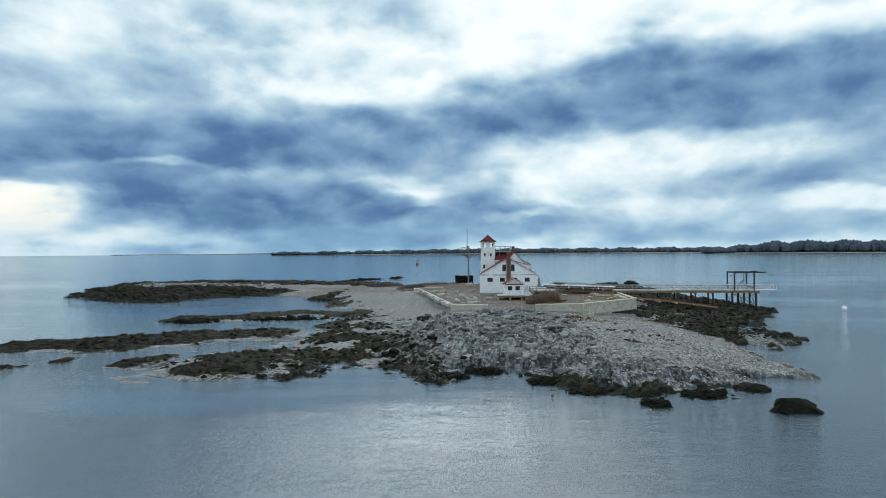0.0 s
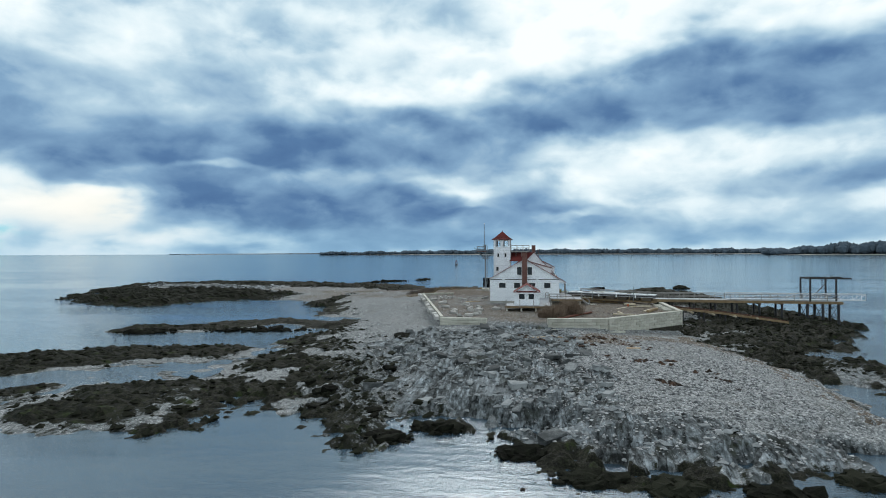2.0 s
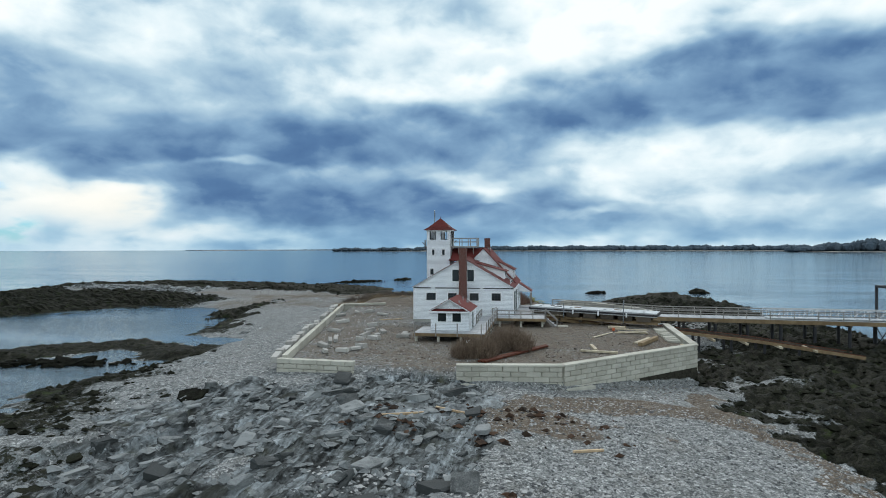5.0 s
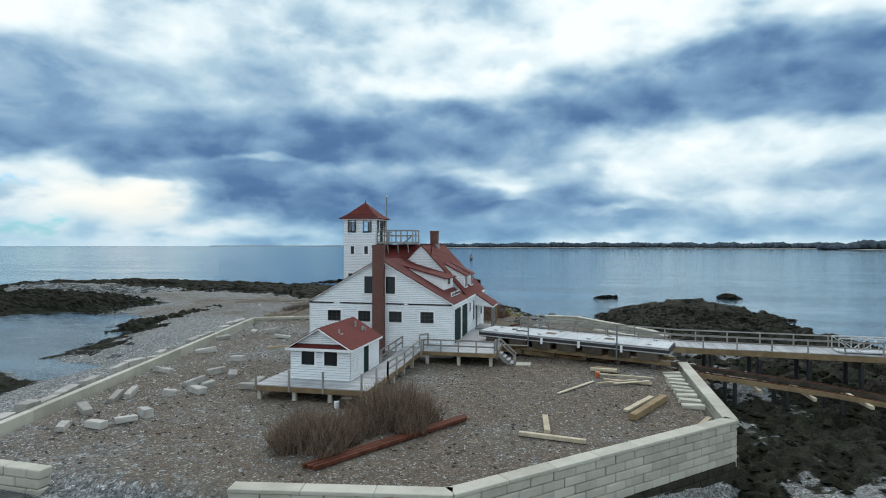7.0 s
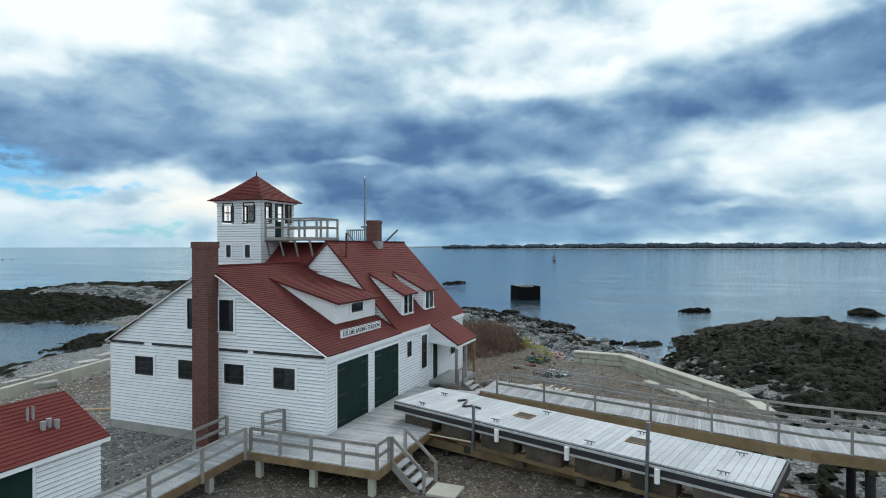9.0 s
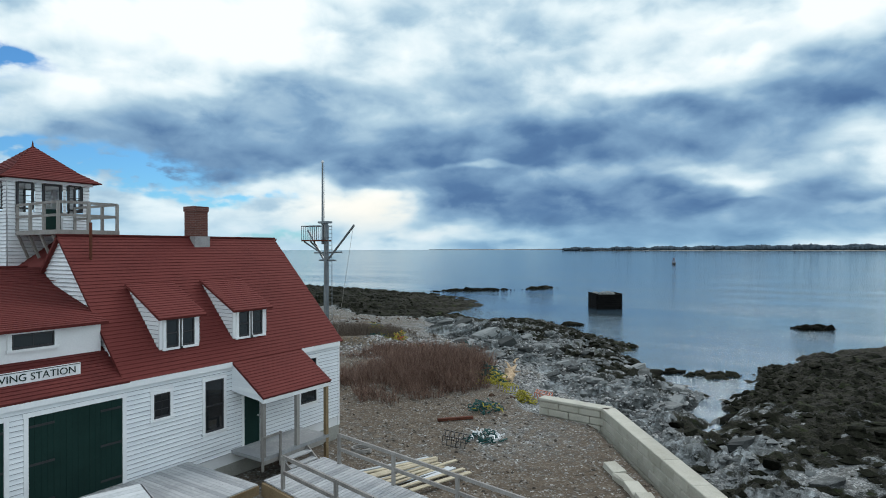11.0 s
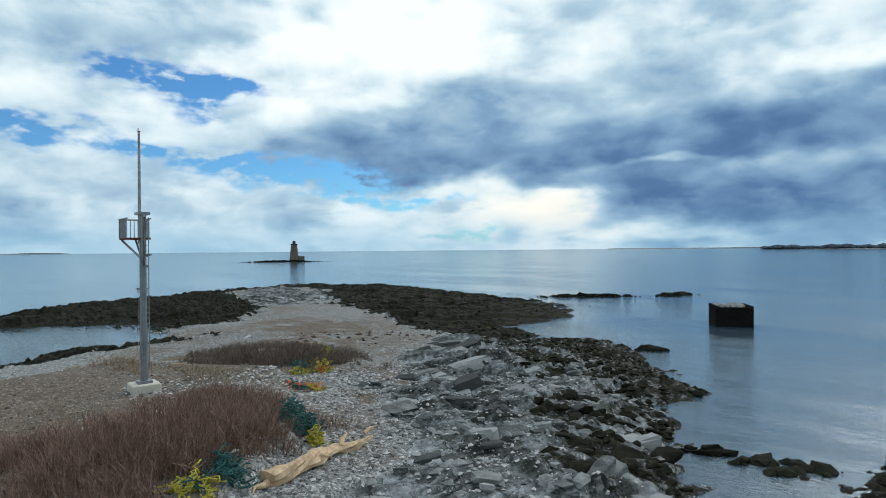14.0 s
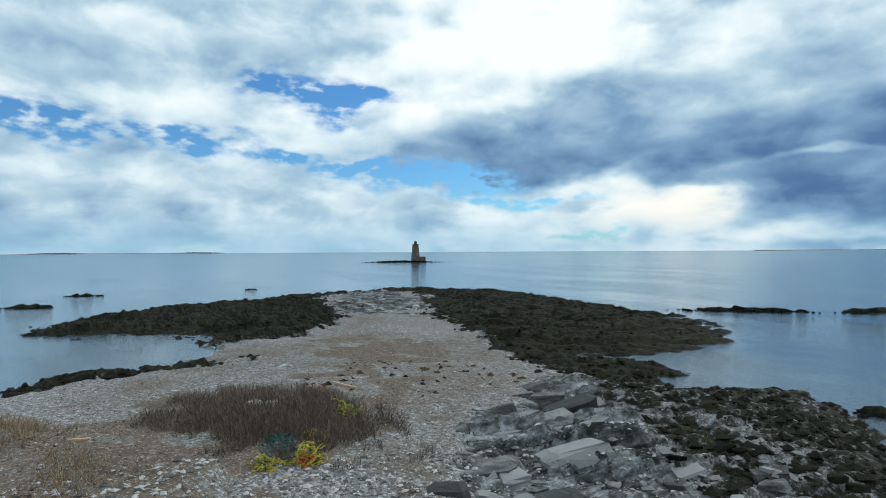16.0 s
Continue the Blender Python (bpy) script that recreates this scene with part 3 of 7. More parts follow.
def strips(u, v, length, width, seed):
    """Slabs in courses along the strike: a random value each, and the distance to the edge over the width."""
    row = np.floor(v / width)
    rv = lattice(row, row * 0, seed)
    uu = u / (length * (0.6 + 0.8 * rv)) + rv * 17.0
    col = np.floor(uu)
    fu, fv = uu - col, v / width - row
    edge = np.minimum(np.minimum(fv, 1 - fv), np.minimum(fu, 1 - fu) * length / width)
    return lattice(row, col, seed + 5), edge


def step(v, a, b):
    t = np.clip((v - a) / (b - a), 0, 1)
    return t * t * (3 - 2 * t)


SOUTH = [(20.7, -59.4), (17, -59.8), (13.4, -63.2), (9.9, -63.9), (8, -67.3), (6.4, -65), (3.7, -68.4), (2.2, -64.5), (0.6, -68), (-2.6, -66.3), (-3, -63.6), (-4.6, -64.4), (-6, -60.2), (-9.6, -58), (-12.6, -57.5), (-13.2, -63.5), (-15.2, -63.2),
         (-17.5, -60), (-20.2, -56.8), (-25.4, -55.6), (-26.5, -60.4), (-30.5, -61.3), (-33, -59.6), (-40, -58.8), (-66, -47), (-70, -30), (-60, -12), (-58, -1), (-51, 4), (-47, 9), (-46.5, 16), (-49.4, 26), (-53.5, 30),
         (-54.5, 36), (-60.6, 42.2), (-70, 45.5), (-74, 60), (-42, 72), (-37, 79), (-31, 80), (-29.3, 75), (-26, 73), (-20.4, 80.8), (-15, 77.5), (-10.8, 73.5)]
SOUTH += [(-6, 70), (-1.2, 65), (-0.8, 59), (1.7, 55.8), (5.4, 50.6), (7.3, 45.6), (10, 44), (20, 0), (22, -30), (20.6, -50), (21.4, -56)]
EAST = [(15, -10), (15, -24), (19, -40), (25, -41), (29.4, -40), (33, -33), (32.4, -27.4), (26.6, -27), (26.8, -24.8), (32.2, -21), (38.6, -12), (44, -2), (46.6, 8.9), (46, 25), (41, 45), (40.6, 55), (40.8, 64), (39, 77), (34.5, 85),
        (28.9, 82.5), (20.2, 75.8), (17, 71.5), (11.6, 58), (12, 51), (11.9, 46.4), (10, 44.2), (12, 20)]
SPIT = [(-40, 66), (-39.6, 75.5), (-37.6, 84), (-38, 90), (-39.6, 99), (-44, 104.5), (-52.4, 109.4), (-62, 115.5), (-76, 119), (-90, 118), (-127, 125), (-150, 104), (-142, 76), (-127, 45), (-112, 32), (-104, 24), (-94, 22),
        (-86, 23), (-82, 31), (-78.5, 39.5), (-74, 44), (-66, 43)]
YARD = [(-15.6, -24), (-2.5, -24.4), (4.5, -23.4), (15.5, -12.7), (16, 12), (15.4, 14.5), (9, 23.3), (5, 24), (-2, 32), (-16, 38), (-25, 30), (-24, 15), (-20, -5)]
BARE = [(-47.5, 45), (-47, 34), (-38.5, 14), (-33.2, -5), (-27, -18), (-23, -26), (-20.5, -36), (-15, -46), (-12.4, -53), (-8.5, -56), (-4, -60), (3, -62.6), (9, -61.8), (14, -62.5), (21, -62), (20.8, -50), (19.8, -38.5), (18, -33), (16.6, -28), (15.2, -22),
        (16.2, -12), (17, 14), (16, 22), (13.6, 33), (8, 40.5), (2.4, 43.6), (-4, 49.6), (-11.5, 56.5), (-19.5, 61), (-34, 66), (-49, 70.5), (-61, 71.5), (-86, 79.5), (-108, 90), (-130, 98), (-133, 84), (-118, 70), (-96, 66), (-80, 63.5), (-65, 54.5), (-67.5, 49), (-70, 45), (-60, 40), (-52, 38)]
REEFS = [(-70, -42, -60, -41.5, 4.6, 0.95), (-60, -41, -51, -34, 5.4, 0.95), (-51, -33.5, -42, -30.4, 3.6, 0.8), (-64.5, -13.5, -57, -11.5, 3.8, 0.8), (-57, -11, -48, -1, 4.4, 0.7), (-48, -1, -36, -3, 3.0, 0.6), (-39, -57.4, -34, -57.6, 2.6, 0.85),
         (-38.5, -52, -28, -50, 3.6, 0.85), (-31, -59, -26.6, -58.5, 2.2, 0.8), (-29, -51, -22, -44, 4.0, 0.9), (-60.5, -57, -57, -52, 1.2, 0.55), (-48, -55, -47, -50, 1.2, 0.55), (-30, -36, -24, -24, 4.0, 0.9), (-34, -22, -26, -8, 4.0, 0.8), (-36, -6, -22, 0, 4.0, 0.9)]
TOPS = [(-17, 40.5, -1.4), (-26, 41, -1.8), (-19, 54.5, -1.8), (-10, -26, -1.25), (0, -28, -1.5), (9, -25, -2.2), (18, -16, -2.9), (20, -28, -2.9), (19, 2, -2.9), (19, 14, -2.6), (-4, -33, -1.3), (-3, -44, -1.5), (12, -40, -1.9), (-14, 28, -0.45), (2, 30, -0.7), (-22, 5, -1.1), (15, 26, -2.2), (8, 30, -1.6), (3, 38, -1.6),
        (-10, 50, -2.3), (-45, 62, -2.7), (-95, 62, -2.7), (-125, 90, -3.2), (-135, 50, -3.4), (-70, 62, -3.0), (-60, 100, -3.4), (35, 30, -3.3), (-50, -46, -4.0), (-40, -32, -4.15), (-34, -52, -3.8), (-52, -6, -4.05), (-24, -36, -2.7), (28, -5, -3.2), (-37, 0, -3.2), (-35, 35, -2.3)]


LEDGES = [(-17, -33, -12, -60, 6.5, 1.25), (-5, -29, -4, -62, 5.5, 1.3), (-2, -62, 20, -60, 4.0, 1.2), (6, 36, -25, 62.5, 5.4, 1.35), (5, 45, -15, 63, 5.0, 1.2), (14, 20, 8, 42, 5.0, 1.2), (-135, 88, -90, 74, 10.0, 1.2)]


def ground(x, y):
    """Height of the island and of the sea bed round it, and how far in from the shore."""
    wob = (fbm(x * 0.16, y * 0.16, 5, 4, 0.6) - 0.5) * 5.5 + (fbm(x * 0.6, y * 0.6, 9, 3) - 0.5) * 3.4
    d = np.maximum(np.maximum(inside(x, y, SOUTH), inside(x, y, SPIT)), inside(x, y, EAST)) + wob * 0.55 - 0.25
    w, z = 0.0, 0.0
    for ax, ay, az_ in TOPS:
        q = 1.0 / ((x - ax) ** 2 + (y - ay) ** 2 + 30.0) ** 1.6
        w, z = w + q, z + q * az_
    cap = z / w - WATER
    rise = np.where(d > 0, 1 - np.exp(-np.maximum(d, 0) / 6.5), 0.14 * d)
    hgt = np.where(d > 0, cap * rise + 0.05, np.maximum(rise, -3.0))
    yard = step(inside(x, y, YARD), -0.6, 0.9)
    flat = -0.72 - 0.12 * step(-y, 14, 24) + 0.17 * step(y, 22, 30) - 0.33 * np.exp(-((x - 6) / 9) ** 2 - ((y - 16) / 8) ** 2)
    return (hgt + WATER) * (1 - yard) + flat * yard, d, yard


def surface_z(x, y):
    """The finished ground with its ledges, and the zones of weed, bare rock and soil."""
    z, d, yard = ground(x, y)
    u, v = x * 0.28 + y * 0.96, x * 0.96 - y * 0.28        # along and across the strike of the ledges
    lowland = fbm(x * 0.06, y * 0.06, 31, 3)
    beach = np.maximum(np.exp(-((x - 17) / 9) ** 2 - ((y + 47) / 12) ** 2) * 1.5, np.exp(-((x + 57) / 9) ** 2 - ((y - 44) / 9) ** 2) * 1.4)
    beach = np.maximum(beach, np.exp(-((x + 50) / 16) ** 2 - ((y - 66) / 8) ** 2) * 1.2)
    bare = 0.0
    for ax, ay, bx, by, wd, hg in LEDGES:
        ex, ey = bx - ax, by - ay
        t = np.clip(((x - ax) * ex + (y - ay) * ey) / (ex * ex + ey * ey), 0, 1)
        bare = np.maximum(bare, hg * np.exp(-(np.hypot(x - ax - t * ex, y - ay - t * ey) / wd) ** 2))
    edge = inside(x, y, BARE) + (fbm(x * 0.16, y * 0.16, 43, 4, 0.6) - 0.5) * 7 + (fbm(x * 0.7, y * 0.7, 45, 3, 0.6) - 0.5) * 5.5
    soft = 3.0 * step(-x, 8, 14) * step(-y, 0, 10)
    weed = np.maximum(step(-edge, -0.9 - soft, 1.5 + soft), step(-3.35 - 0.45 * step(x, -10, -4) * step(-y, 48, 56) + (lowland - 0.5) * 1.0 - z, -0.1, 0.2) * (1 - np.clip(beach, 0, 1))) * (1 - yard)
    patch = step(fbm(x * 0.18, y * 0.3, 47, 4, 0.6), 0.56, 0.66) * step(-x, 15, 25) * step(-y, 5, 15)
    weed = weed * (1 - 0.75 * patch) * (1 - 0.34 * np.exp(-((x - (-25 - (y + 30) * 0.42)) / 6) ** 2) * step(-y, 12, 20)) * (1 - 0.26 * step(y, 30, 40) * step(x, -30, -24) * step(-x, -16, -10))
    weed = weed * (1 - 0.5 * step(fbm(x * 0.24, y * 0.24, 191, 4, 0.6), 0.50, 0.60) * step(edge, -11, -3) * step(x, 9, 13) * step(-y, -34, -26))
    weed = weed * (1 - 0.6 * step(fbm(x * 0.3, y * 0.3, 193, 4, 0.6), 0.50, 0.60) * step(edge, -9, -2) * step(y, -20, -8) * step(x, -32, -26))
    rock = step(bare * 0.75 + (fbm(x * 0.22, y * 0.22, 51, 3) - 0.5) * 1.1 - beach, 0.22, 0.5) * (1 - yard) * (1 - weed)
    rough = np.clip(rock + weed * 0.8, 0, 1)
    # bare ledges: blocks split along the strike, each lifted and tilted a little
    wu, wv = (fbm(x * 0.25, y * 0.25, 61, 3) - 0.5) * 1.4, (fbm(x * 0.25, y * 0.25, 66, 3) - 0.5) * 1.4
    b1, e1 = cells(u / 6.0 + wu * 0.3, v / 2.4 + wv * 0.5, 71)
    b2, e2 = strips(u, v + wv * 0.9, 2.2, 0.8, 73)
    b3, e3 = strips(u + 40, v + wv * 0.25, 1.1, 0.34, 83)
    tilt = 1.05 + 0.45 * step(-x, 8, 12) + 0.55 * step(y, 20, 30)

    def dip(period, seed, sharp):
        """Tilted beds: each rises slowly across the strike and breaks off sharply; broken along it too."""
        w = v / period + wv * 1.1 / period + 0.35 * (fbm(u * 0.16, v * 0.16, seed, 3) - 0.5)
        row = np.floor(w)
        cut = u / (period * 1.7) + lattice(row, row * 0, seed + 2) * 9 + (fbm(u * 0.5, v * 0.9, seed + 3, 2) - 0.5) * 0.9
        high = lattice(row, np.floor(cut), seed + 4)
        f = w - row
        joint = np.minimum(cut - np.floor(cut), np.ceil(cut) - cut) * period * 1.7
        return np.where(f < sharp, f / sharp, (1 - f) / (1 - sharp)) * (0.35 + 0.8 * high) - 0.25 * (1 - step(joint, 0.02, 0.16))

    beds = dip(2.6, 171, 0.8) * 0.42 + dip(0.9, 181, 0.78) * 0.17
    crop = step(fbm(x * 0.13, y * 0.13, 161, 3), 0.40, 0.60)
    ledge = tilt * (beds * (0.35 + 0.75 * crop) - 0.26 + (b1 - 0.5) * 0.20 + (b3 - 0.5) * 0.05)
    z = z + rock * ledge * np.where(d > -3, 1, 0)
    pool = step(fbm(x * 0.42, y * 0.42, 201, 3), 0.50, 0.58) * step(d, -0.5, 0.8) * (1 - step(d, 3.0, 6.0)) * step(-y, 50, 56) * step(x, -16, -12)
    z = z * (1 - pool) + (WATER - 0.12) * pool
    far = step(-x, 35, 50) * step(y, 15, 25) + 0.6 * step(x, 20, 26)
    # weed: rounded cushions with creases between
    lump = np.abs(fbm(x * 0.30 + wu * 0.2, y * 0.36, 91, 3, 0.55) - 0.5) * 2
    tuft = np.abs(fbm(x * 0.75, y * 0.85, 95, 2, 0.6) - 0.5) * 2
    curl = np.abs(fbm(x * 1.7, y * 1.9, 97, 2, 0.6) - 0.5) * 2
    z = z + weed * (beds * 0.75 - 0.42 + step(lump, 0.0, 0.30) * 0.30 - 0.12 + step(tuft, 0.0, 0.35) * 0.16 - 0.10 + step(curl, 0.0, 0.4) * 0.09 + (b1 - 0.5) * 0.22 + far * ((b1 - 0.5) * 0.8 + (b2 - 0.5) * 0.4)) * np.where(d > -3, 1, 0)
    z = z + rock * (0.3 - lump) * 0.25 * tilt
    z = z + (fbm(x * 0.9, y * 0.9, 101, 3, 0.6) - 0.5) * (0.10 + 0.10 * rough)
    # tidal flats in the bay: reefs with pools between
    sw = step(-x, 28, 36) * step(-y, -16, -4) * step(y, -70, -62)
    reef = 0.0
    for ax, ay, bx, by, wd, hg in REEFS:
        ex, ey = bx - ax, by - ay
        t = np.clip(((x - ax) * ex + (y - ay) * ey) / (ex * ex + ey * ey), 0, 1)
        q = np.hypot(x - ax - t * ex, y - ay - t * ey) + (fbm(x * 0.22, y * 0.22, 121, 4, 0.6) - 0.5) * 6
        reef = np.maximum(reef, hg * np.exp(-(np.maximum(q, 0) / wd) ** 2))
    flat = -4.42 + 0.19 * step(-y, 26, 36) * step(x, -54, -44) + reef + (fbm(x * 0.35, y * 0.35, 131, 4, 0.6) - 0.5) * 0.42 + ((tuft - 0.3) * 0.45 + (curl - .25) * 0.2) * step(reef, 0.15, 0.45)
    z = z * (1 - sw) + flat * sw
    weed = weed * (1 - sw) + sw * np.maximum(step(reef, 0.16, 0.36), 0.62 * step(fbm(x * 0.22, y * 0.3, 211, 4, 0.6), 0.38, 0.58))
    soil = yard * (0.44 + 0.50 * fbm(x * 0.16, y * 0.16, 111, 4) - 0.16 * (1 - step(x, -6, 4)) * step(-y, -20, -10))
    tan = np.exp(-((x - 2) / 9) ** 2 - ((y + 32) / 4.5) ** 2) + np.exp(-((x - 9) / 7) ** 2 - ((y + 26) / 2.5) ** 2) + np.exp(-((edge - 1.2) / 1.6) ** 2) * step(x, 11, 14) * step(-y, 14, 20)
    t = np.clip(((x + 10) * -38 + (y - 38) * 22) / (38.0 ** 2 + 22 ** 2), 0, 1)
    tan = tan + 0.62 * np.exp(-(np.hypot(x + 10 + 38 * t, y - 38 - 22 * t) / 8.5) ** 2) + 0.55 * np.exp(-((x + 56) / 16) ** 2 - ((y - 55) / 11) ** 2) + 0.75 * np.exp(-((x + 27) / 11) ** 2 - ((y - 34) / 9) ** 2)
    soil = np.maximum(soil, (0.26 + 0.4 * fbm(x * 0.2, y * 0.2, 221, 3)) * step(y, 26, 34) * (1 - weed) * (1 - rock))
    soil = np.maximum(soil, step(tan + (fbm(x * 0.4, y * 0.4, 141, 3) - 0.5) * 0.9, 0.55, 0.85) * (1 - weed) * (1 - rock))
    return z, weed, rock, soil


def lines(parts):
    out = []
    for a, b, s in parts:
        out += list(np.arange(a, b, s))
    return np.array(out + [parts[-1][1]])


gx = lines([(-172, -70, 1.1), (-70, -30, 0.42), (-30, 24, 0.18), (24, 48, 0.36), (48, 70, 2.0)])
gy = lines([(-84, -72, 1.2), (-72, -24, 0.20), (-24, 22, 0.36), (22, 64, 0.20), (64, 84, 0.45), (84, 130, 0.8), (130, 150, 2.0)])
GX, GY = np.meshgrid(gx, gy)
GZ, ZW, ZR, ZS = surface_z(GX, GY)


def height(x, y):
    """Ground height at one place."""
    i = int(np.clip(np.searchsorted(gx, x) - 1, 0, len(gx) - 2))
    j = int(np.clip(np.searchsorted(gy, y) - 1, 0, len(gy) - 2))
    a, b = (x - gx[i]) / (gx[i + 1] - gx[i]), (y - gy[j]) / (gy[j + 1] - gy[j])
    return float((GZ[j, i] * (1 - a) + GZ[j, i + 1] * a) * (1 - b) + (GZ[j + 1, i] * (1 - a) + GZ[j + 1, i + 1] * a) * b)


def zone_at(x, y):
    i, j = min(np.searchsorted(gx, x), len(gx) - 1), min(np.searchsorted(gy, y), len(gy) - 1)
    return ZW[j, i], ZR[j, i], ZS[j, i]


me = bpy.data.meshes.new("ground")
nx, ny = len(gx), len(gy)
co = np.stack([GX.ravel(), GY.ravel(), GZ.ravel()], 1)
me.vertices.add(nx * ny)
me.vertices.foreach_set("co", co.ravel().astype(np.float32))
ii, jj = np.meshgrid(np.arange(nx - 1), np.arange(ny - 1))
q0 = (jj * nx + ii).ravel()
quads = np.stack([q0, q0 + 1, q0 + nx + 1, q0 + nx], 1)
me.loops.add(quads.size)
me.loops.foreach_set("vertex_index", quads.ravel().astype(np.int32))
me.polygons.add(len(quads))
me.polygons.foreach_set("loop_start", np.arange(0, quads.size, 4, dtype=np.int32))
me.update(calc_edges=True)
zl = me.attributes.new("zone", "FLOAT_VECTOR", "POINT")
zl.data.foreach_set("vector", np.stack([ZW.ravel(), ZR.ravel(), ZS.ravel()], 1).ravel().astype(np.float32))
me.polygons.foreach_set("use_smooth", ~((ZW[:-1, :-1].ravel() > 0.5) & (GX[:-1, :-1].ravel() < -60)))
me.materials.append(M_GROUND)
isle = tagged(new("ground", me), "low rocky island with weed-covered ledges, grey shingle and brown gravel", "ground", kind="structure")

bm = bmesh.new()
ring = [0.0, 60, 150, 300, 600, 1200, 2400, 4700]
last = None
for r in ring:
    cur = [bm.verts.new((r * math.cos(2 * math.pi * i / 64), 20 + r * math.sin(2 * math.pi * i / 64), WATER)) for i in range(64)] if r else [bm.verts.new((0, 20, WATER))]
    if last:
        for i in range(64):
            if len(last) == 1:
                bm.faces.new((last[0], cur[i], cur[(i + 1) % 64]))
            else:
                bm.faces.new((last[i], cur[i], cur[(i + 1) % 64], last[(i + 1) % 64]))
    last = cur
tagged(part("water", bm, M_WATER), "calm grey-blue sea with fine ripples under clouds", "water", kind="structure")
bm = bmesh.new()
vs = [bm.verts.new((4800 * math.cos(2 * math.pi * i / 48), 20 + 4800 * math.sin(2 * math.pi * i / 48), -7.4)) for i in range(48)]
bm.faces.new(vs)
tagged(part("sea_bed", bm, M_WEEDROCK), "dark sea bed under the water", "sea bed", kind="structure")


# ---- the station house ----
house = thing("station_house", (-5.5, 7, -1), "white clapboard station house with red shingle roofs and lookout tower", "house")
E0, RF, RM = 3.2, 6.38, 7.47                 # eaves, front ridge, main ridge
XL, XF, XM, YE, YM = -11.0, -5.5, -3.95, 15.30, 6.35


def window(parent, axis, c, u0, u1, z0, z1, out, bars_=(2, 3), sash=True, mat=M_DARK):
    """A window in a wall: axis 'y' for a wall of constant y, 'x' for one of constant x; out is +1 or -1."""
    def bx2(a0, a1, b0, b1, d0, d1, bm):
        if axis == "y":
            return box(a0, a1, min(c + d0 * out, c + d1 * out), max(c + d0 * out, c + d1 * out), b0, b1, 0, bm)
        return box(min(c + d0 * out, c + d1 * out), max(c + d0 * out, c + d1 * out), a0, a1, b0, b1, 0, bm)
    fw = 0.10
    fr = bmesh.new()
    bx2(u0 - fw, u0, z0 - 0.02, z1, -0.05, 0.06, fr)
    bx2(u1, u1 + fw, z0 - 0.02, z1, -0.05, 0.06, fr)
    bx2(u0 - fw - 0.02, u1 + fw + 0.02, z1, z1 + 0.11, -0.05, 0.07, fr)
    bx2(u0 - fw - 0.03, u1 + fw + 0.03, z0 - 0.09, z0 - 0.02, -0.05, 0.095, fr)
    win = part("window", fr, M_TRIM, parent)
    gl = bmesh.new()
    bx2(u0, u1, z0 - 0.02, z1, 0.004, 0.016, gl)
    part("pane", gl, M_GLASS, win, "dark window glass")
    sh = bmesh.new()
    t = 0.045
    bx2(u0, u0 + t, z0 - 0.02, z1, 0.010, 0.040, sh)
    bx2(u1 - t, u1, z0 - 0.02, z1, 0.010, 0.040, sh)
    bx2(u0 + t, u1 - t, z1 - t, z1, 0.010, 0.040, sh)
    bx2(u0 + t, u1 - t, z0 - 0.02, z0 + t, 0.010, 0.040, sh)
    if sash:
        m = (z0 + z1) / 2
        bx2(u0 + t, u1 - t, m - 0.025, m + 0.025, 0.010, 0.034, sh)
    for i in range(1, bars_[0]):
        x = u0 + (u1 - u0) * i / bars_[0]
        bx2(x - 0.01, x + 0.01, z0 + t, z1 - t, 0.010, 0.026, sh)
    for i in range(1, bars_[1]):
        x = z0 + (z1 - z0) * i / bars_[1]
        bx2(u0 + t, u1 - t, x - 0.01, x + 0.01, 0.010, 0.026, sh)
    part("sash", sh, mat, win)
    return win


# bodies behind the boards
front = prism([(XL, -1.1), (0, -1.1), (0, E0), (XF, RF), (XL, E0)], 0.0, YM + 0.1, "y")
part("boat_room_wall", front, M_TRIM, house)
mainb = prism([(XL + 0.3, -1.1), (0, -1.1), (0, E0), (XM, RM - 0.05), (-5.05, 6.3), (XL + 0.3, E0)], YM, YE, "y")
part("main_wall", mainb, M_TRIM, house)
fnd = box(XL - 0.02, 0.02, -0.03, YE + 0.03, -1.3, -0.37)
part("foundation", fnd, M_CONCD, house, "grey concrete foundation")

slope = (RF - E0) / 5.5
fw_holes = [(-9.58 - .1, -8.54 + .1, 1.68, 2.66), (-7.16 - .1, -6.2 + .1, 1.68, 2.66), (-4.76 - .1, -3.78 + .1, 1.68, 2.66), (-2.36 - .1, -1.37 + .1, 1.68, 2.66),
            (-6.67 - .1, -5.95 + .1, 3.78, 5.24), (-5.01 - .1, -4.29 + .1, 3.78, 5.24)]
Z0 = -0.36
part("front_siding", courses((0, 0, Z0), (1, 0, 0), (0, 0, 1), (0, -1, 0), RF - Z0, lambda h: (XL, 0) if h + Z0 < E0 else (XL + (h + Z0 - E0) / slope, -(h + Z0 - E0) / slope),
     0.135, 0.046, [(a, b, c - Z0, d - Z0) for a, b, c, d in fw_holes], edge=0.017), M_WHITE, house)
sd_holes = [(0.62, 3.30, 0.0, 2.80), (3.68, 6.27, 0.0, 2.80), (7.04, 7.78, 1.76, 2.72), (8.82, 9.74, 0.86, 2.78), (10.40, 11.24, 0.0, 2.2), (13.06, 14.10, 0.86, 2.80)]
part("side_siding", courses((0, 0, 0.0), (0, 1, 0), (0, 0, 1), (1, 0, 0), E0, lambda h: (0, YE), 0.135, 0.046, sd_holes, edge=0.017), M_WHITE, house)
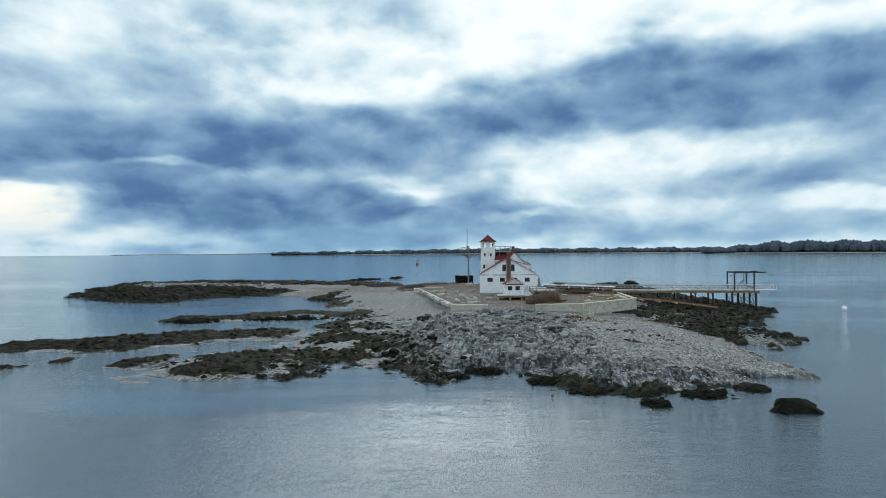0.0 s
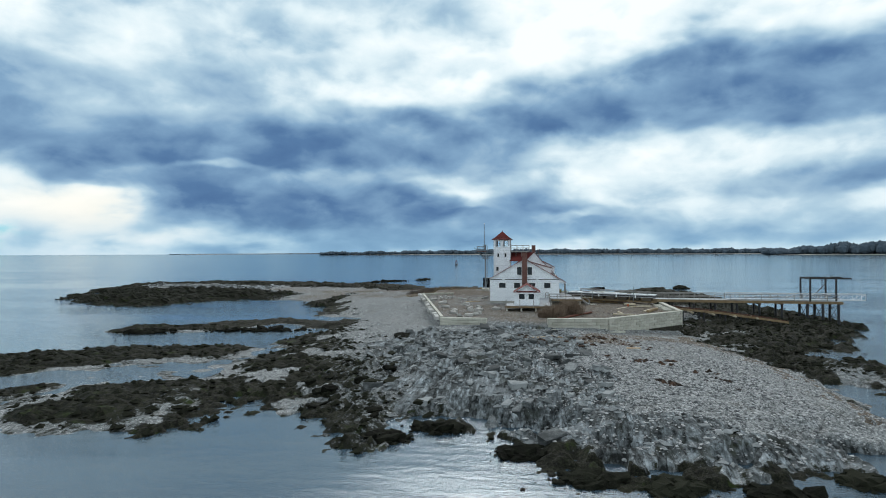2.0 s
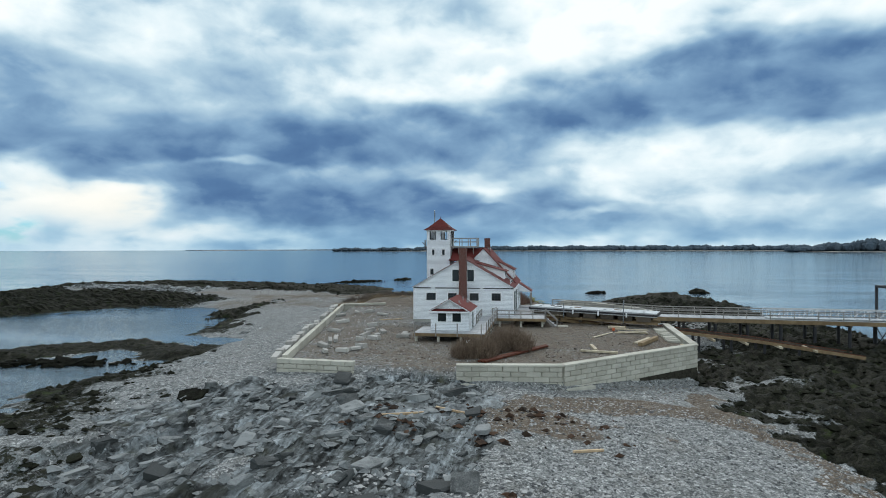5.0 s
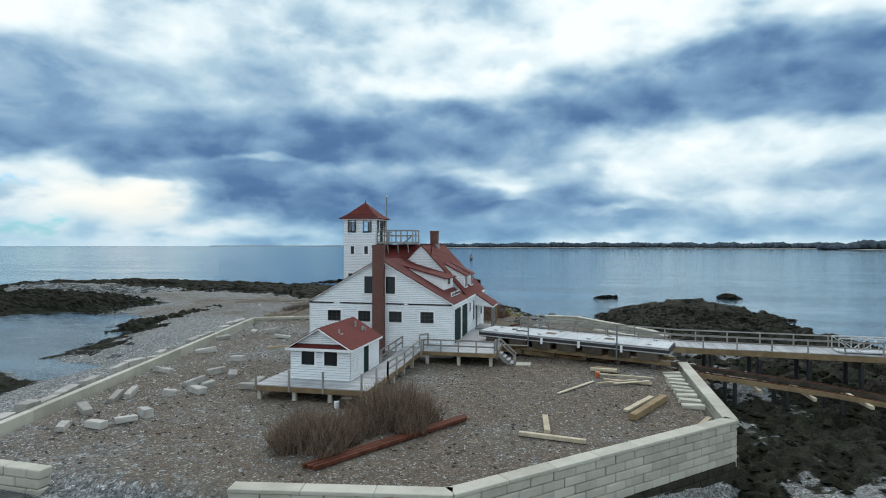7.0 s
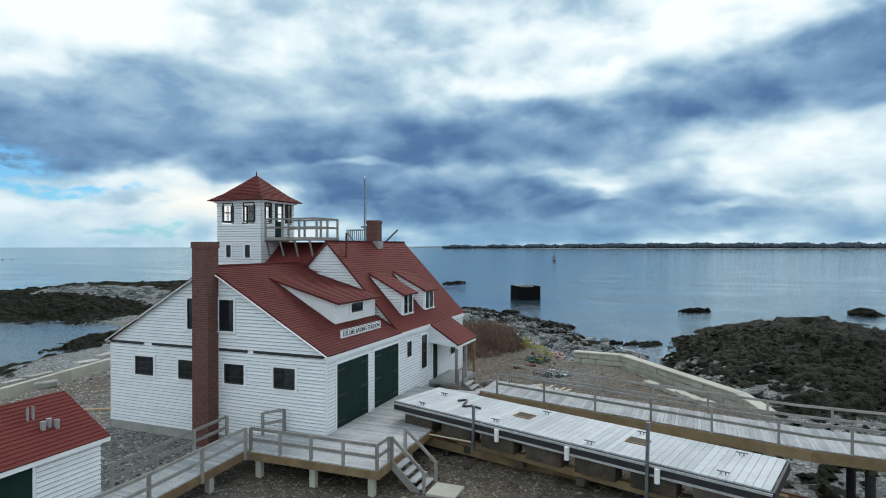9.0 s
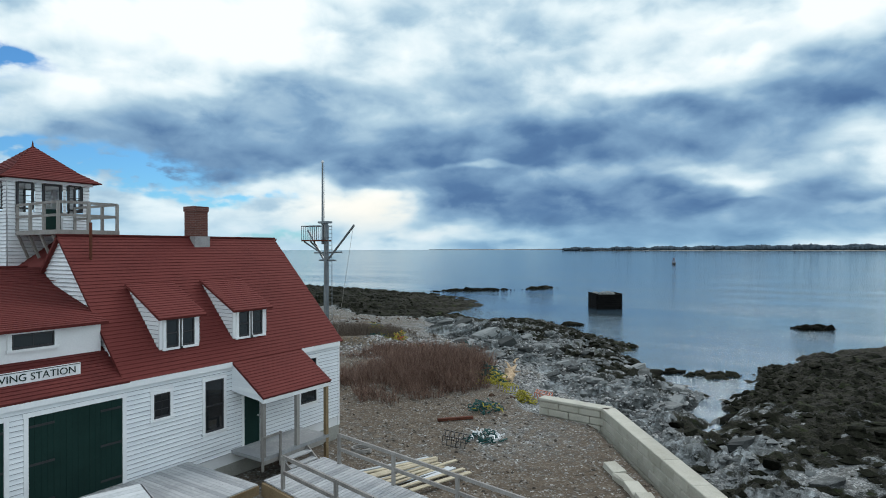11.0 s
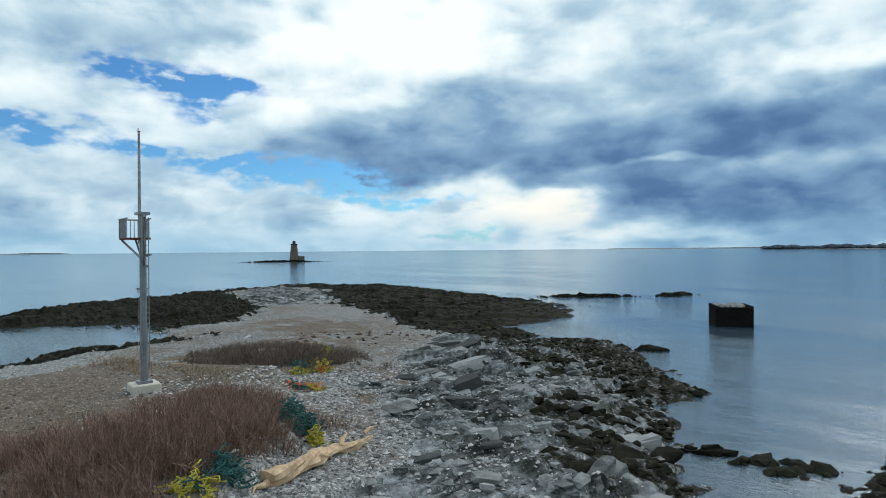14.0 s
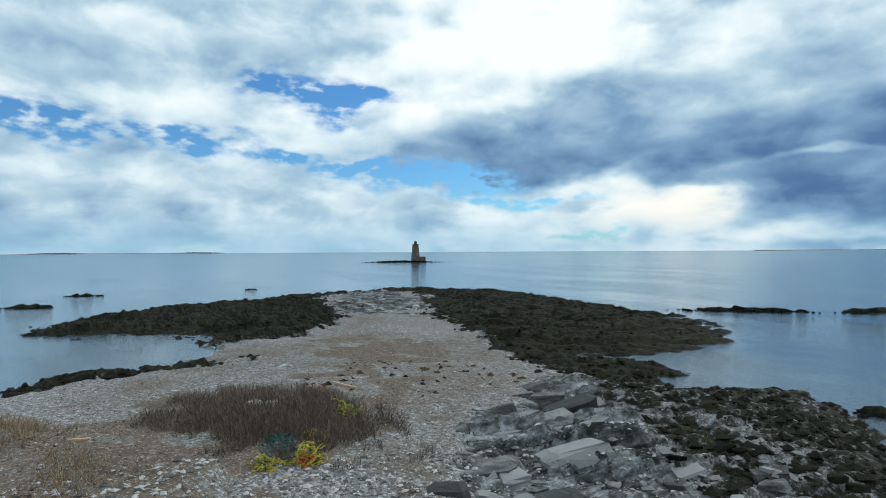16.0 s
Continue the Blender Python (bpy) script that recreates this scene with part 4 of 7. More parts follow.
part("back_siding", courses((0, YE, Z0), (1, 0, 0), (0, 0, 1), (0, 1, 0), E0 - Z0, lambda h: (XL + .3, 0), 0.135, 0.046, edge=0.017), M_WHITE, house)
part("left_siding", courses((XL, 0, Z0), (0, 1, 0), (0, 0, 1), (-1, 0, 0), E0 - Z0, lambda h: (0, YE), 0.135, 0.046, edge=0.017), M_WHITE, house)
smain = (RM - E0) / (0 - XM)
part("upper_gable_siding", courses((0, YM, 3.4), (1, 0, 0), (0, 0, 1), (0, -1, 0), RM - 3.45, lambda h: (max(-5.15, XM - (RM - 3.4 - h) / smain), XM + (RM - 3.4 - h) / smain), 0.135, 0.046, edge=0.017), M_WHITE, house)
for cx, cy in ((0, 0), (0, YE), (XL, 0)):
    part("corner_board", box(cx - 0.07, cx + 0.032, cy - 0.032, cy + 0.07, Z0 if cx else (0.2 if cy == 0 else -0.37), E0 - .05), M_TRIM, house)
for a, b in ((-11.02, -9.1), (-8.6, -5.9), (-5.0, -3.6), (-3.3, 0.0)):
    part("dark_belt_board", box(a, b, -0.075, -0.018, 3.06, 3.17), M_DARK, house, "dark drip board across the gable")

for a, b, c, d in [(-9.58, -8.54, 1.77, 2.55), (-7.16, -6.2, 1.77, 2.55), (-4.76, -3.78, 1.78, 2.56), (-2.36, -1.37, 1.78, 2.58)]:
    window(house, "y", 0, a, b, c, d, -1, (3, 3), False)
for a, b in ((-6.67, -5.95), (-5.01, -4.29)):
    window(house, "y", 0, a, b, 3.88, 5.12, -1, (1, 1), False, M_GREEN)
window(house, "x", 0, 7.14, 7.68, 1.86, 2.60, 1, (2, 3), False)
window(house, "x", 0, 8.92, 9.64, 0.96, 2.66, 1, (1, 1))
window(house, "x", 0, 13.16, 14.0, 0.96, 2.68, 1, (1, 1))


def roof_plane(name, parent, p_eave0, p_eave1, p_ridge0, p_ridge1, thick=0.07, step_=0.145, mat=None):
    """A roof slope with lapped shingle courses; eave and ridge points run the same way."""
    a0, a1, r0, r1 = (Vector(p) for p in (p_eave0, p_eave1, p_ridge0, p_ridge1))
    al = (a1 - a0).normalized()
    up = (r0 - a0) - al * (r0 - a0).dot(al)
    L = up.length
    up.normalize()
    n = al.cross(up)
    if n.z < 0:
        n = -n
    s0, s1, w = (r0 - a0).dot(al), (r1 - a0).dot(al), (a1 - a0).length
    bm = courses(a0, al, up, n, L, lambda h: (s0 * h / L, w + (s1 - w) * h / L), step_, 0.02)
    for q in ([a0, a1, r1, r0],):
        lo = [bm.verts.new(c - n * thick) for c in q]
        hi = [bm.verts.new(c - n * 0.003) for c in q]
        bm.faces.new(lo)
        bm.faces.new(hi)
        for i in range(4):
            bm.faces.new((lo[i], lo[(i + 1) % 4], hi[(i + 1) % 4], hi[i]))
    return part(name, bm, mat or M_RED, parent)


OV = 0.16
dz_ = OV * slope
roof_plane("front_roof", house, (0 + OV, -OV, E0 - dz_ + .08), (OV, YM, E0 - dz_ + .08), (XF, -OV, RF + .08), (XF, YM, RF + .08))
roof_plane("front_roof", house, (XL - OV, -OV, E0 - dz_ + .08), (XL - OV, YM, E0 - dz_ + .08), (XF, -OV, RF + .08), (XF, YM, RF + .08))
roof_plane("main_roof", house, (0.12, YM - OV, E0 - .10 + .06), (0.12, YE + .18, E0 - .10 + .06), (XM, YM - OV, RM + .06), (XM, YE, RM + .06))
roof_plane("main_roof", house, (XL + .2, YE + OV, E0), (XL + .2, 9.2, E0), (XM, YE + OV, RM + .06), (XM, 9.2, RM + .06))
roof_plane("main_roof", house, (-5.2, YM - OV, 6.25), (-5.2, 9.2, 6.25), (XM, YM - OV, RM + .06), (XM, 9.2, RM + .06))
roof_plane("cross_roof", house, (-8.1, YM - 0.3, 6.0), (XM, YM - .0, 6.0), (-8.1, 8.0, RM + .02), (XM, 8.0, RM + .02))
roof_plane("cross_roof", house, (-8.1, 9.6, 6.0), (XM, 9.6, 6.0), (-8.1, 8.0, RM + .02), (XM, 8.0, RM + .02))
rake = bmesh.new()
bar(rake, (0.16, -OV - .005, E0 - .06), (XF, -OV - .005, RF - 0.02), 0.03, 0.16, (0, 1, 0))
bar(rake, (XL - .16, -OV - .005, E0 - .06), (XF, -OV - .005, RF - 0.02), 0.03, 0.16, (0, 1, 0))
part("rake_board", rake, M_TRIM, house)
fas = bmesh.new()
box(0.10, 0.13, -OV, 9.93, E0 - .22, E0 - .04, 0, fas)
box(0.10, 0.13, 13.14, YE, E0 - .22, E0 - .04, 0, fas)
box(0.0, 0.10, -OV, YE, E0 - .14, E0 - .09, 0, fas)
part("fascia", fas, M_TRIM, house)
part("ridge_cap", bars([((XM, YM - OV, RM + .08), (XM, YE, RM + .08)), ((XF, -OV, RF + .10), (XF, YM - .4, RF + .10))], 0.16, 0.05), M_RED, house)

# boat doors
for y0, y1 in ((0.70, 3.22), (3.76, 6.19)):
    fr = bmesh.new()
    box(-0.03, 0.05, y0 - .11, y0, 0.2, 2.72, 0, fr)
    box(-0.03, 0.05, y1, y1 + .11, 0.2, 2.72, 0, fr)
    box(-0.03, 0.06, y0 - .13, y1 + .13, 2.72, 2.84, 0, fr)
    dr = part("boat_door", fr, M_TRIM, house)
    lf = bmesh.new()
    n = 16
    for i in range(n):
        a, b = y0 + (y1 - y0) * i / n, y0 + (y1 - y0) * (i + 1) / n
        box(-0.05, 0.024 - 0.004 * (i % 2), a, b - 0.006, 0.22, 2.71, 0, lf)
    part("door_leaf", lf, M_GREEN, dr, "dark green boarded door leaf")
    for zz in (0.45, 1.46, 2.46):
        part("strap_hinge", box(0.026, 0.040, y0 + .02, y0 + .62, zz - .03, zz + .03), M_BLACK, dr, "black strap hinge")
        part("strap_hinge", box(0.026, 0.040, y1 - .62, y1 - .02, zz - .03, zz + .03), M_BLACK, dr, "black strap hinge")

# chimneys
ch = bmesh.new()
box(-5.86, -5.06, -0.62, -0.02, -1.1, 7.2, 0, ch)
box(-5.89, -5.03, -0.65, 0.01, 7.2, 7.46, 0, ch)
part("chimney", ch, M_BRICK, house, "tall brick chimney stack on the gable wall")
ch = bmesh.new()
box(-4.30, -3.64, 11.04, 11.64, 6.6, 8.56, 0, ch)
box(-4.33, -3.61, 11.01, 11.67, 8.56, 8.76, 0, ch)
c2 = part("chimney", ch, M_BRICK, house, "square red brick chimney on the ridge")
part("flashing", box(-4.34, -3.56, 11.00, 11.68, 6.9, 7.56), M_LEAD, c2, "grey lead flashing")


def shed_dormer(y0, y1, xf, z0, z1, xtop, ztop, panes):
    """A shed dormer that faces +x, its flat roof running back into the main slope."""
    d = bmesh.new()
    for yy in (y0, y1):
        pts = [(xf, z0 - .35), (xf, z1), (xtop, ztop), (xtop - .1, ztop - .6)]
        A = [d.verts.new((x, yy, z)) for x, z in pts]
        d.faces.new(A)
    v = [d.verts.new(c) for c in ((xf, y0, z0 - .35), (xf, y1, z0 - .35), (xf, y1, z1), (xf, y0, z1))]
    d.faces.new(v)
    dm = part("dormer", d, M_TRIM, house)
    for yy, o in ((y0, -1), (y1, 1)):
        sl = (ztop - z1) / (xf - xtop)
        part("dormer_siding", courses((0, yy, z0 - .3), (1, 0, 0), (0, 0, 1), (0, o, 0), ztop - z0 + .2,
             lambda h: (min(xf, max(xtop, xf - (h + .3 - .02) / smain)) if h > .3 else xf - .02, xf if z0 - .3 + h < z1 else max(xtop, xf - (z0 - .3 + h - z1) / max(sl, .05))), 0.135, 0.03, edge=0.017), M_WHITE, dm)
    n = panes
    for i in range(n):
        a = y0 + .14 + (y1 - y0 - .28) * i / n
        b = y0 + .14 + (y1 - y0 - .28) * (i + 1) / n
        window(house, "x", xf, a + .07, b - .07, z0 + .08, z1 - .14, 1, (1, 1))
    e = 0.14
    k_ = (ztop - z1) / (xf - xtop)
    roof_plane("dormer_roof", house, (xf + e + .1, y0 - e, z1 - k_ * (e + .1) + .06), (xf + e + .1, y1 + e, z1 - k_ * (e + .1) + .06), (xtop, y0 - e, ztop + .06), (xtop, y1 + e, ztop + .06))


shed_dormer(7.65, 9.08, -0.5, 3.82, 4.93, -2.25, 5.85, 2)
shed_dormer(10.44, 11.92, -0.5, 3.82, 4.93, -2.25, 5.85, 2)
# long low dormer on the boat room roof
d = bmesh.new()
for yy in (2.55, 6.2):
    d.faces.new([d.verts.new((x, yy, z)) for x, z in ((-1.2, 3.9), (-1.2, 4.9), (-4.6, 5.85), (-4.6, 5.4))])
d.faces.new([d.verts.new(c) for c in ((-1.2, 2.55, 3.9), (-1.2, 6.2, 3.9), (-1.2, 6.2, 4.9), (-1.2, 2.55, 4.9))])
part("low_dormer", d, M_TRIM, house)
window(house, "x", -1.2, 3.85, 4.9, 4.35, 4.75, 1, (2, 1), False)
roof_plane("low_dormer_roof", house, (-0.9, 2.4, 4.88), (-0.9, 6.3, 4.88), (-4.7, 2.4, 5.95), (-4.7, 6.3, 5.95))

# signboard on the roof edge, read from the water
sg = part("signboard", box(-0.47, -0.42, 1.78, 5.25, 3.50, 3.86), M_TRIM, house, "white signboard with dark capital letters")
part("sign_border", bars([((-0.415, 1.8, 3.52), (-0.415, 5.23, 3.52)), ((-0.415, 1.8, 3.84), (-0.415, 5.23, 3.84))], 0.012, 0.02), M_DARK, sg)
txt = bpy.data.curves.new("letters", "FONT")
txt.body, txt.size, txt.extrude, txt.align_x, txt.align_y = "U.S. LIFE SAVING STATION", 0.27, 0.006, "CENTER", "CENTER"
tob = bpy.data.objects.new("letters", txt)
scene.collection.objects.link(tob)
dep = bpy.context.evaluated_depsgraph_get()
tme = bpy.data.meshes.new_from_object(tob.evaluated_get(dep))
bpy.data.objects.remove(tob)
wid = max(v.co.x for v in tme.vertices) - min(v.co.x for v in tme.vertices)
tme.transform(Matrix.Translation((-0.41, 3.515, 3.68)) @ Matrix.Rotation(radians(90), 4, "Z") @ Matrix.Rotation(radians(90), 4, "X") @ Matrix.Scale(3.2 / wid, 4, (1, 0, 0)))
tme.materials.clear()
tme.materials.append(M_GREEN)
part("letters", tme, None, sg, "dark green capital letters")["kind"] = "stuff"

# lookout tower
tx0, tx1, ty0, ty1 = -10.82, -7.95, 6.3, 9.15
part("tower_core", box(tx0 + .02, tx1 - .02, ty0 + .02, ty1 - .02, 3.0, 8.35), M_TRIM, house)
for xx in (tx0, tx1 - .14):
    for yy in (ty0, ty1 - .14):
        part("tower_corner_post", box(xx, xx + .14, yy, yy + .14, 8.3, 9.65), M_TRIM, house)
fh = [(-10.41, -9.77, 8.58, 9.60), (-9.06, -8.37, 8.58, 9.60), (-10.19, -9.89, 6.70, 7.34), (-8.96, -8.63, 6.70, 7.34), (-10.4, -10.0, 4.3, 5.0)]
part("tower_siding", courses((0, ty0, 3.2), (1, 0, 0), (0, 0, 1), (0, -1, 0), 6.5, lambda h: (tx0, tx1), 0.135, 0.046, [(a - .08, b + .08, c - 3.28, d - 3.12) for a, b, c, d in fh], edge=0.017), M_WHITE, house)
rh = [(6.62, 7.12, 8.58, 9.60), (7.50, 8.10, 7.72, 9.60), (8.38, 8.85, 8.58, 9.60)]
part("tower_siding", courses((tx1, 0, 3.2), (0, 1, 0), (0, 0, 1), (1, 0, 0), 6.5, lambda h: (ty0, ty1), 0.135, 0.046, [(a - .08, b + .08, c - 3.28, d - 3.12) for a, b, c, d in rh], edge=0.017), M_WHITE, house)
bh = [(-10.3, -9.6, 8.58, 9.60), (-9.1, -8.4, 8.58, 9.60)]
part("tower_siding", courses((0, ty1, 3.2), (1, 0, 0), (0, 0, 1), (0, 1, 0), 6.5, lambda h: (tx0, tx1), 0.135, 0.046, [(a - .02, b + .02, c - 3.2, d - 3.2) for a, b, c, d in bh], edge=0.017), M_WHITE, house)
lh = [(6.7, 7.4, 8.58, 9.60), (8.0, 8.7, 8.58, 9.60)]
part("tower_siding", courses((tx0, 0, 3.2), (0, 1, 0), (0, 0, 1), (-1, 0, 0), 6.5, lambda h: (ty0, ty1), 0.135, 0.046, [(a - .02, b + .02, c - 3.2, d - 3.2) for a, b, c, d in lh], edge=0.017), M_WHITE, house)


def open_sash(axis, c, u0, u1, z0, z1, name="lookout_window"):
    """A see-through lookout window: dark sash bars only, with a thin clear gap between."""
    bm = bmesh.new()
    rows = [(u0, z0, u1, z0), (u0, z1, u1, z1), (u0, z0, u0, z1), (u1, z0, u1, z1), (u0, (z0 + z1) / 2, u1, (z0 + z1) / 2), ((u0 + u1) / 2, z0, (u0 + u1) / 2, z1)]
    for i, (a, b, p, q) in enumerate(rows):
        w = 0.07 if i < 4 else 0.025
        P, Q = ((a, c, b), (p, c, q)) if axis == "y" else ((c, a, b), (c, p, q))
        bar(bm, P, Q, w, w)
    return part(name, bm, M_DARK, house, "dark-framed lookout window with small panes")


for a, b in ((-10.41, -9.77), (-9.06, -8.37)):
    open_sash("y", ty0 - .01, a, b, 8.6, 9.58)
for a, b in ((-10.3, -9.6), (-9.1, -8.4)):
    open_sash("y", ty1 + .01, a, b, 8.6, 9.58)
for a, b in ((6.62, 7.12), (8.38, 8.85)):
    open_sash("x", tx1 + .01, a, b, 8.6, 9.58)
for a, b in ((6.7, 7.4), (8.0, 8.7)):
    open_sash("x", tx0 - .01, a, b, 8.6, 9.58)
td = part("lookout_door", box(tx1 - .02, tx1 + .03, 7.50, 8.10, 7.72, 8.62), M_GREEN, house, "dark green half-glazed lookout door")
part("door_frame", bars([((tx1 + .01, 7.5, 8.6), (tx1 + .01, 7.5, 9.58)), ((tx1 + .01, 8.1, 8.6), (tx1 + .01, 8.1, 9.58)), ((tx1 + .01, 7.5, 9.55), (tx1 + .01, 8.1, 9.55))], 0.08, 0.08), M_DARK, td)
for a, b, c, d in fh[2:]:
    window(house, "y", ty0, a, b, c, d, -1, (1, 2), False)
fr = bmesh.new()
box(tx0 - .12, tx1 + .12, ty0 - .12, ty1 + .12, 9.60, 9.70, 0, fr)
box(tx0 - .03, tx1 + .03, ty0 - .03, ty0 + .06, 9.44, 9.60, 0, fr)
box(tx1 - .06, tx1 + .03, ty0 + .06, ty1, 9.60 - .02, 9.60, 0, fr)
part("tower_soffit", fr, M_TRIM, house)
ax_, ay_ = (tx0 + tx1) / 2, (ty0 + ty1) / 2
e_ = 0.36
cs = [(tx0 - e_, ty0 - e_), (tx1 + e_, ty0 - e_), (tx1 + e_, ty1 + e_), (tx0 - e_, ty1 + e_)]
ms = [(ax_ + (x - ax_) * 0.68, ay_ + (y - ay_) * 0.68) for x, y in cs]
for i in range(4):
    (x0, y0), (x1, y1) = cs[i], cs[(i + 1) % 4]
    (u0, v0), (u1, v1) = ms[i], ms[(i + 1) % 4]
    roof_plane("tower_roof", house, (x0, y0, 9.72), (x1, y1, 9.72), (u0, v0, 10.10), (u1, v1, 10.10), 0.03, 0.13)
    roof_plane("tower_roof", house, (u0, v0, 10.10), (u1, v1, 10.10), (ax_, ay_, 11.2), (ax_ + .001, ay_ + .001, 11.2), 0.03, 0.13)
part("finial", rod(bmesh.new(), (ax_, ay_, 11.1), (ax_, ay_, 11.42), 0.06, 0.01), M_RUST, house)

# lookout gallery over the cross roof
gal = part("gallery", box(-8.1, -4.68, 6.55, 8.65, 7.58, 7.74), M_POST, house, "weathered wooden lookout gallery")
gp = []
for xx in (-7.9, -6.84, -5.80, -4.75):
    for yy in (6.6, 8.6):
        gp.append(((xx, yy, 7.74), (xx, yy, 8.72)))
gp += [((-4.75, 7.6, 7.74), (-4.75, 7.6, 8.72))]
for pq in gp:
    part("post", bars([pq], 0.09, 0.09), M_POST, gal)
rl = []
for zz in (8.70, 8.25):
    rl += [((-7.9, 6.6, zz), (-4.75, 6.6, zz)), ((-7.9, 8.6, zz), (-4.75, 8.6, zz)), ((-4.75, 6.6, zz), (-4.75, 8.6, zz))]
part("rail", bars(rl, 0.05, 0.09), M_POST, gal)
for xx in (-7.9, -7.0, -6.1, -5.2):
    part("brace", bars([((xx, 6.62, 7.6), (xx, 6.95, 6.75))], 0.08, 0.08), M_POST, gal)
part("vent_pipe", rods([((-3.2, 6.9, 6.4), (-3.2, 6.9, 7.95))], 0.05), M_RUST, house)

# porch on the long side
porch = part("porch", box(0.02, 1.62, 9.95, 13.1, -0.02, 0.10), M_GREY, house, "open side porch with plain posts")
roof_plane("porch_roof", house, (1.72, 9.94, 2.12), (1.72, 13.12, 2.12), (0.0, 9.94, 3.22), (0.0, 13.12, 3.22))
part("porch_beam", bars([((1.60, 9.98, 2.02), (1.60, 13.08, 2.02))], 0.12, 0.2), M_TRIM, porch)
for yy in (10.0, 13.06):
    g = bmesh.new()
    g.faces.new([g.verts.new(c) for c in ((0, yy, 2.15), (1.64, yy, 1.97), (1.64, yy, 2.12), (0, yy, 3.14))])
    g.faces.new([g.verts.new(c) for c in ((0, yy - .03, 2.15), (1.64, yy - .03, 1.97), (1.64, yy - .03, 2.12), (0, yy - .03, 3.14))])
    part("porch_gable", g, M_WHITE, porch)
for yy in (10.05, 11.55, 13.0):
    part("porch_post", bars([((1.55, yy, -0.9 if yy > 12 else 0.1), (1.55, yy, 1.94))], 0.13, 0.13), M_TIMBER if yy > 12 else M_POST, porch)
part("skirt", bars([((1.58, 10.0, -.06), (1.58, 13.1, -.06))], 0.05, 0.2), M_POST, porch)
pdoor = part("entrance_door", box(-0.03, 0.03, 10.48, 11.16, 0.1, 2.12), M_GREEN, house, "dark green panelled entrance door")
part("door_frame", bars([((0.02, 10.43, 0.1), (0.02, 10.43, 2.16)), ((0.02, 11.21, 0.1), (0.02, 11.21, 2.16)), ((0.02, 10.4, 2.17), (0.02, 11.24, 2.17))], 0.09, 0.09), M_TRIM, pdoor)
part("door_knob", rods([((0.02, 11.08, 1.05), (0.07, 11.08, 1.05))], 0.03), M_ALU, pdoor)


# ---- decks, shed and walkways ----
def planks(parent, x0, x1, y0, y1, z, across="x", w=0.14):
    """A boarded floor of separate planks, top at z, under a thing."""
    a, b = (x0, x1) if across == "x" else (y0, y1)
    n = max(1, int((b - a) / w))
    for i in range(n):
        p, q = a + (b - a) * i / n, a + (b - a) * (i + 1) / n - 0.008
        bm = bmesh.new()
        if across == "x":
            bar(bm, ((p + q) / 2, y0, z - .02), ((p + q) / 2, y1, z - .02), q - p, 0.04)
        else:
            bar(bm, (x0, (p + q) / 2, z - .02), (x1, (p + q) / 2, z - .02), q - p, 0.04)
        part("board", bm, M_GREY, parent)


POSTS = []


def post_rail(parent, pts, z0, h, mat, step_=1.9, mid=True):
    """Posts and rails along a line of places (x, y, floor z)."""
    rows = []
    for (a, b) in zip(pts, pts[1:]):
        a, b = Vector(a), Vector(b)
        n = max(1, round((b - a).length / step_))
        for i in range(n + 1):
            p = a.lerp(b, i / n)
            if any((Vector(q) - p).length < 0.12 for q in POSTS):
                continue
            POSTS.append(tuple(p))
            part("rail_post", bars([((p.x, p.y, p.z - z0), (p.x, p.y, p.z + h))], 0.09, 0.09), mat, parent)
        for zz in ((h - .02, h * 0.5) if mid else (h - .02,)):
            rows.append((a + Vector((0, 0, zz)), b + Vector((0, 0, zz))))
    part("handrail", bars(rows, 0.05, 0.10), mat, parent)


DZ = 0.2
deck = thing("boat_deck", (1, 0, -1), "grey weathered boarded deck in front of the boat doors", "deck")
planks(deck, -1.6, 3.4, -2.4, -0.05, DZ, "y")
planks(deck, 0.03, 3.4, -0.04, 8.3, DZ, "y")
part("rim_joist", bars([((-1.6, -2.42, DZ - .17), (3.42, -2.42, DZ - .17)), ((3.42, -2.42, DZ - .17), (3.42, 8.3, DZ - .17)), ((-1.62, -2.4, DZ - .17), (-1.62, -.1, DZ - .17))], 0.05, 0.26), M_TIMBER, deck, "tan timber rim joist")
for xx, yy in ((-1.3, -2.2), (0.9, -2.2), (3.1, -2.2), (3.2, 0.4), (3.2, 3.2), (3.2, 6.0), (1.0, 0.8)):
    part("concrete_foot", box(xx - .11, xx + .11, yy - .11, yy + .11, -1.3, -0.11, 0.02), M_CONC, deck)
post_rail(deck, [(-1.55, -2.36, DZ), (3.36, -2.36, DZ)], 0.3, 0.78, M_POST, 1.3)
post_rail(deck, [(3.36, -2.36, DZ), (3.36, -1.5, DZ)], 0.3, 0.78, M_POST, 0.9)
post_rail(deck, [(-2.2, -0.9, DZ), (-1.75, -0.2, DZ)], 0.1, 0.85, M_POST, 0.8)
st = thing("deck_steps", (3.9, -1.0, -1), "short grey wooden steps with handrails down from the deck", "steps")
for i in range(4):
    x = 3.5 + i * 0.26
    part("tread", box(x, x + .27, -1.45, -0.45, DZ - .24 - i * .2, DZ - .20 - i * .2), M_GREY, st)
for yy in (-1.47, -0.43):
    part("stringer", bars([((3.42, yy, DZ - .1), (4.6, yy, -1.0))], 0.05, 0.24), M_POST, st)
    part("step_rail", bars([((3.45, yy, DZ + .75), (4.65, yy, -.1))], 0.05, 0.1), M_POST, st)
    part("newel", bars([((4.6, yy, -1.1), (4.6, yy, -.05))], 0.09, 0.09), M_POST, st)
    part("newel", bars([((3.45, yy, DZ - .2), (3.45, yy, DZ + .8))], 0.09, 0.09), M_POST, st)

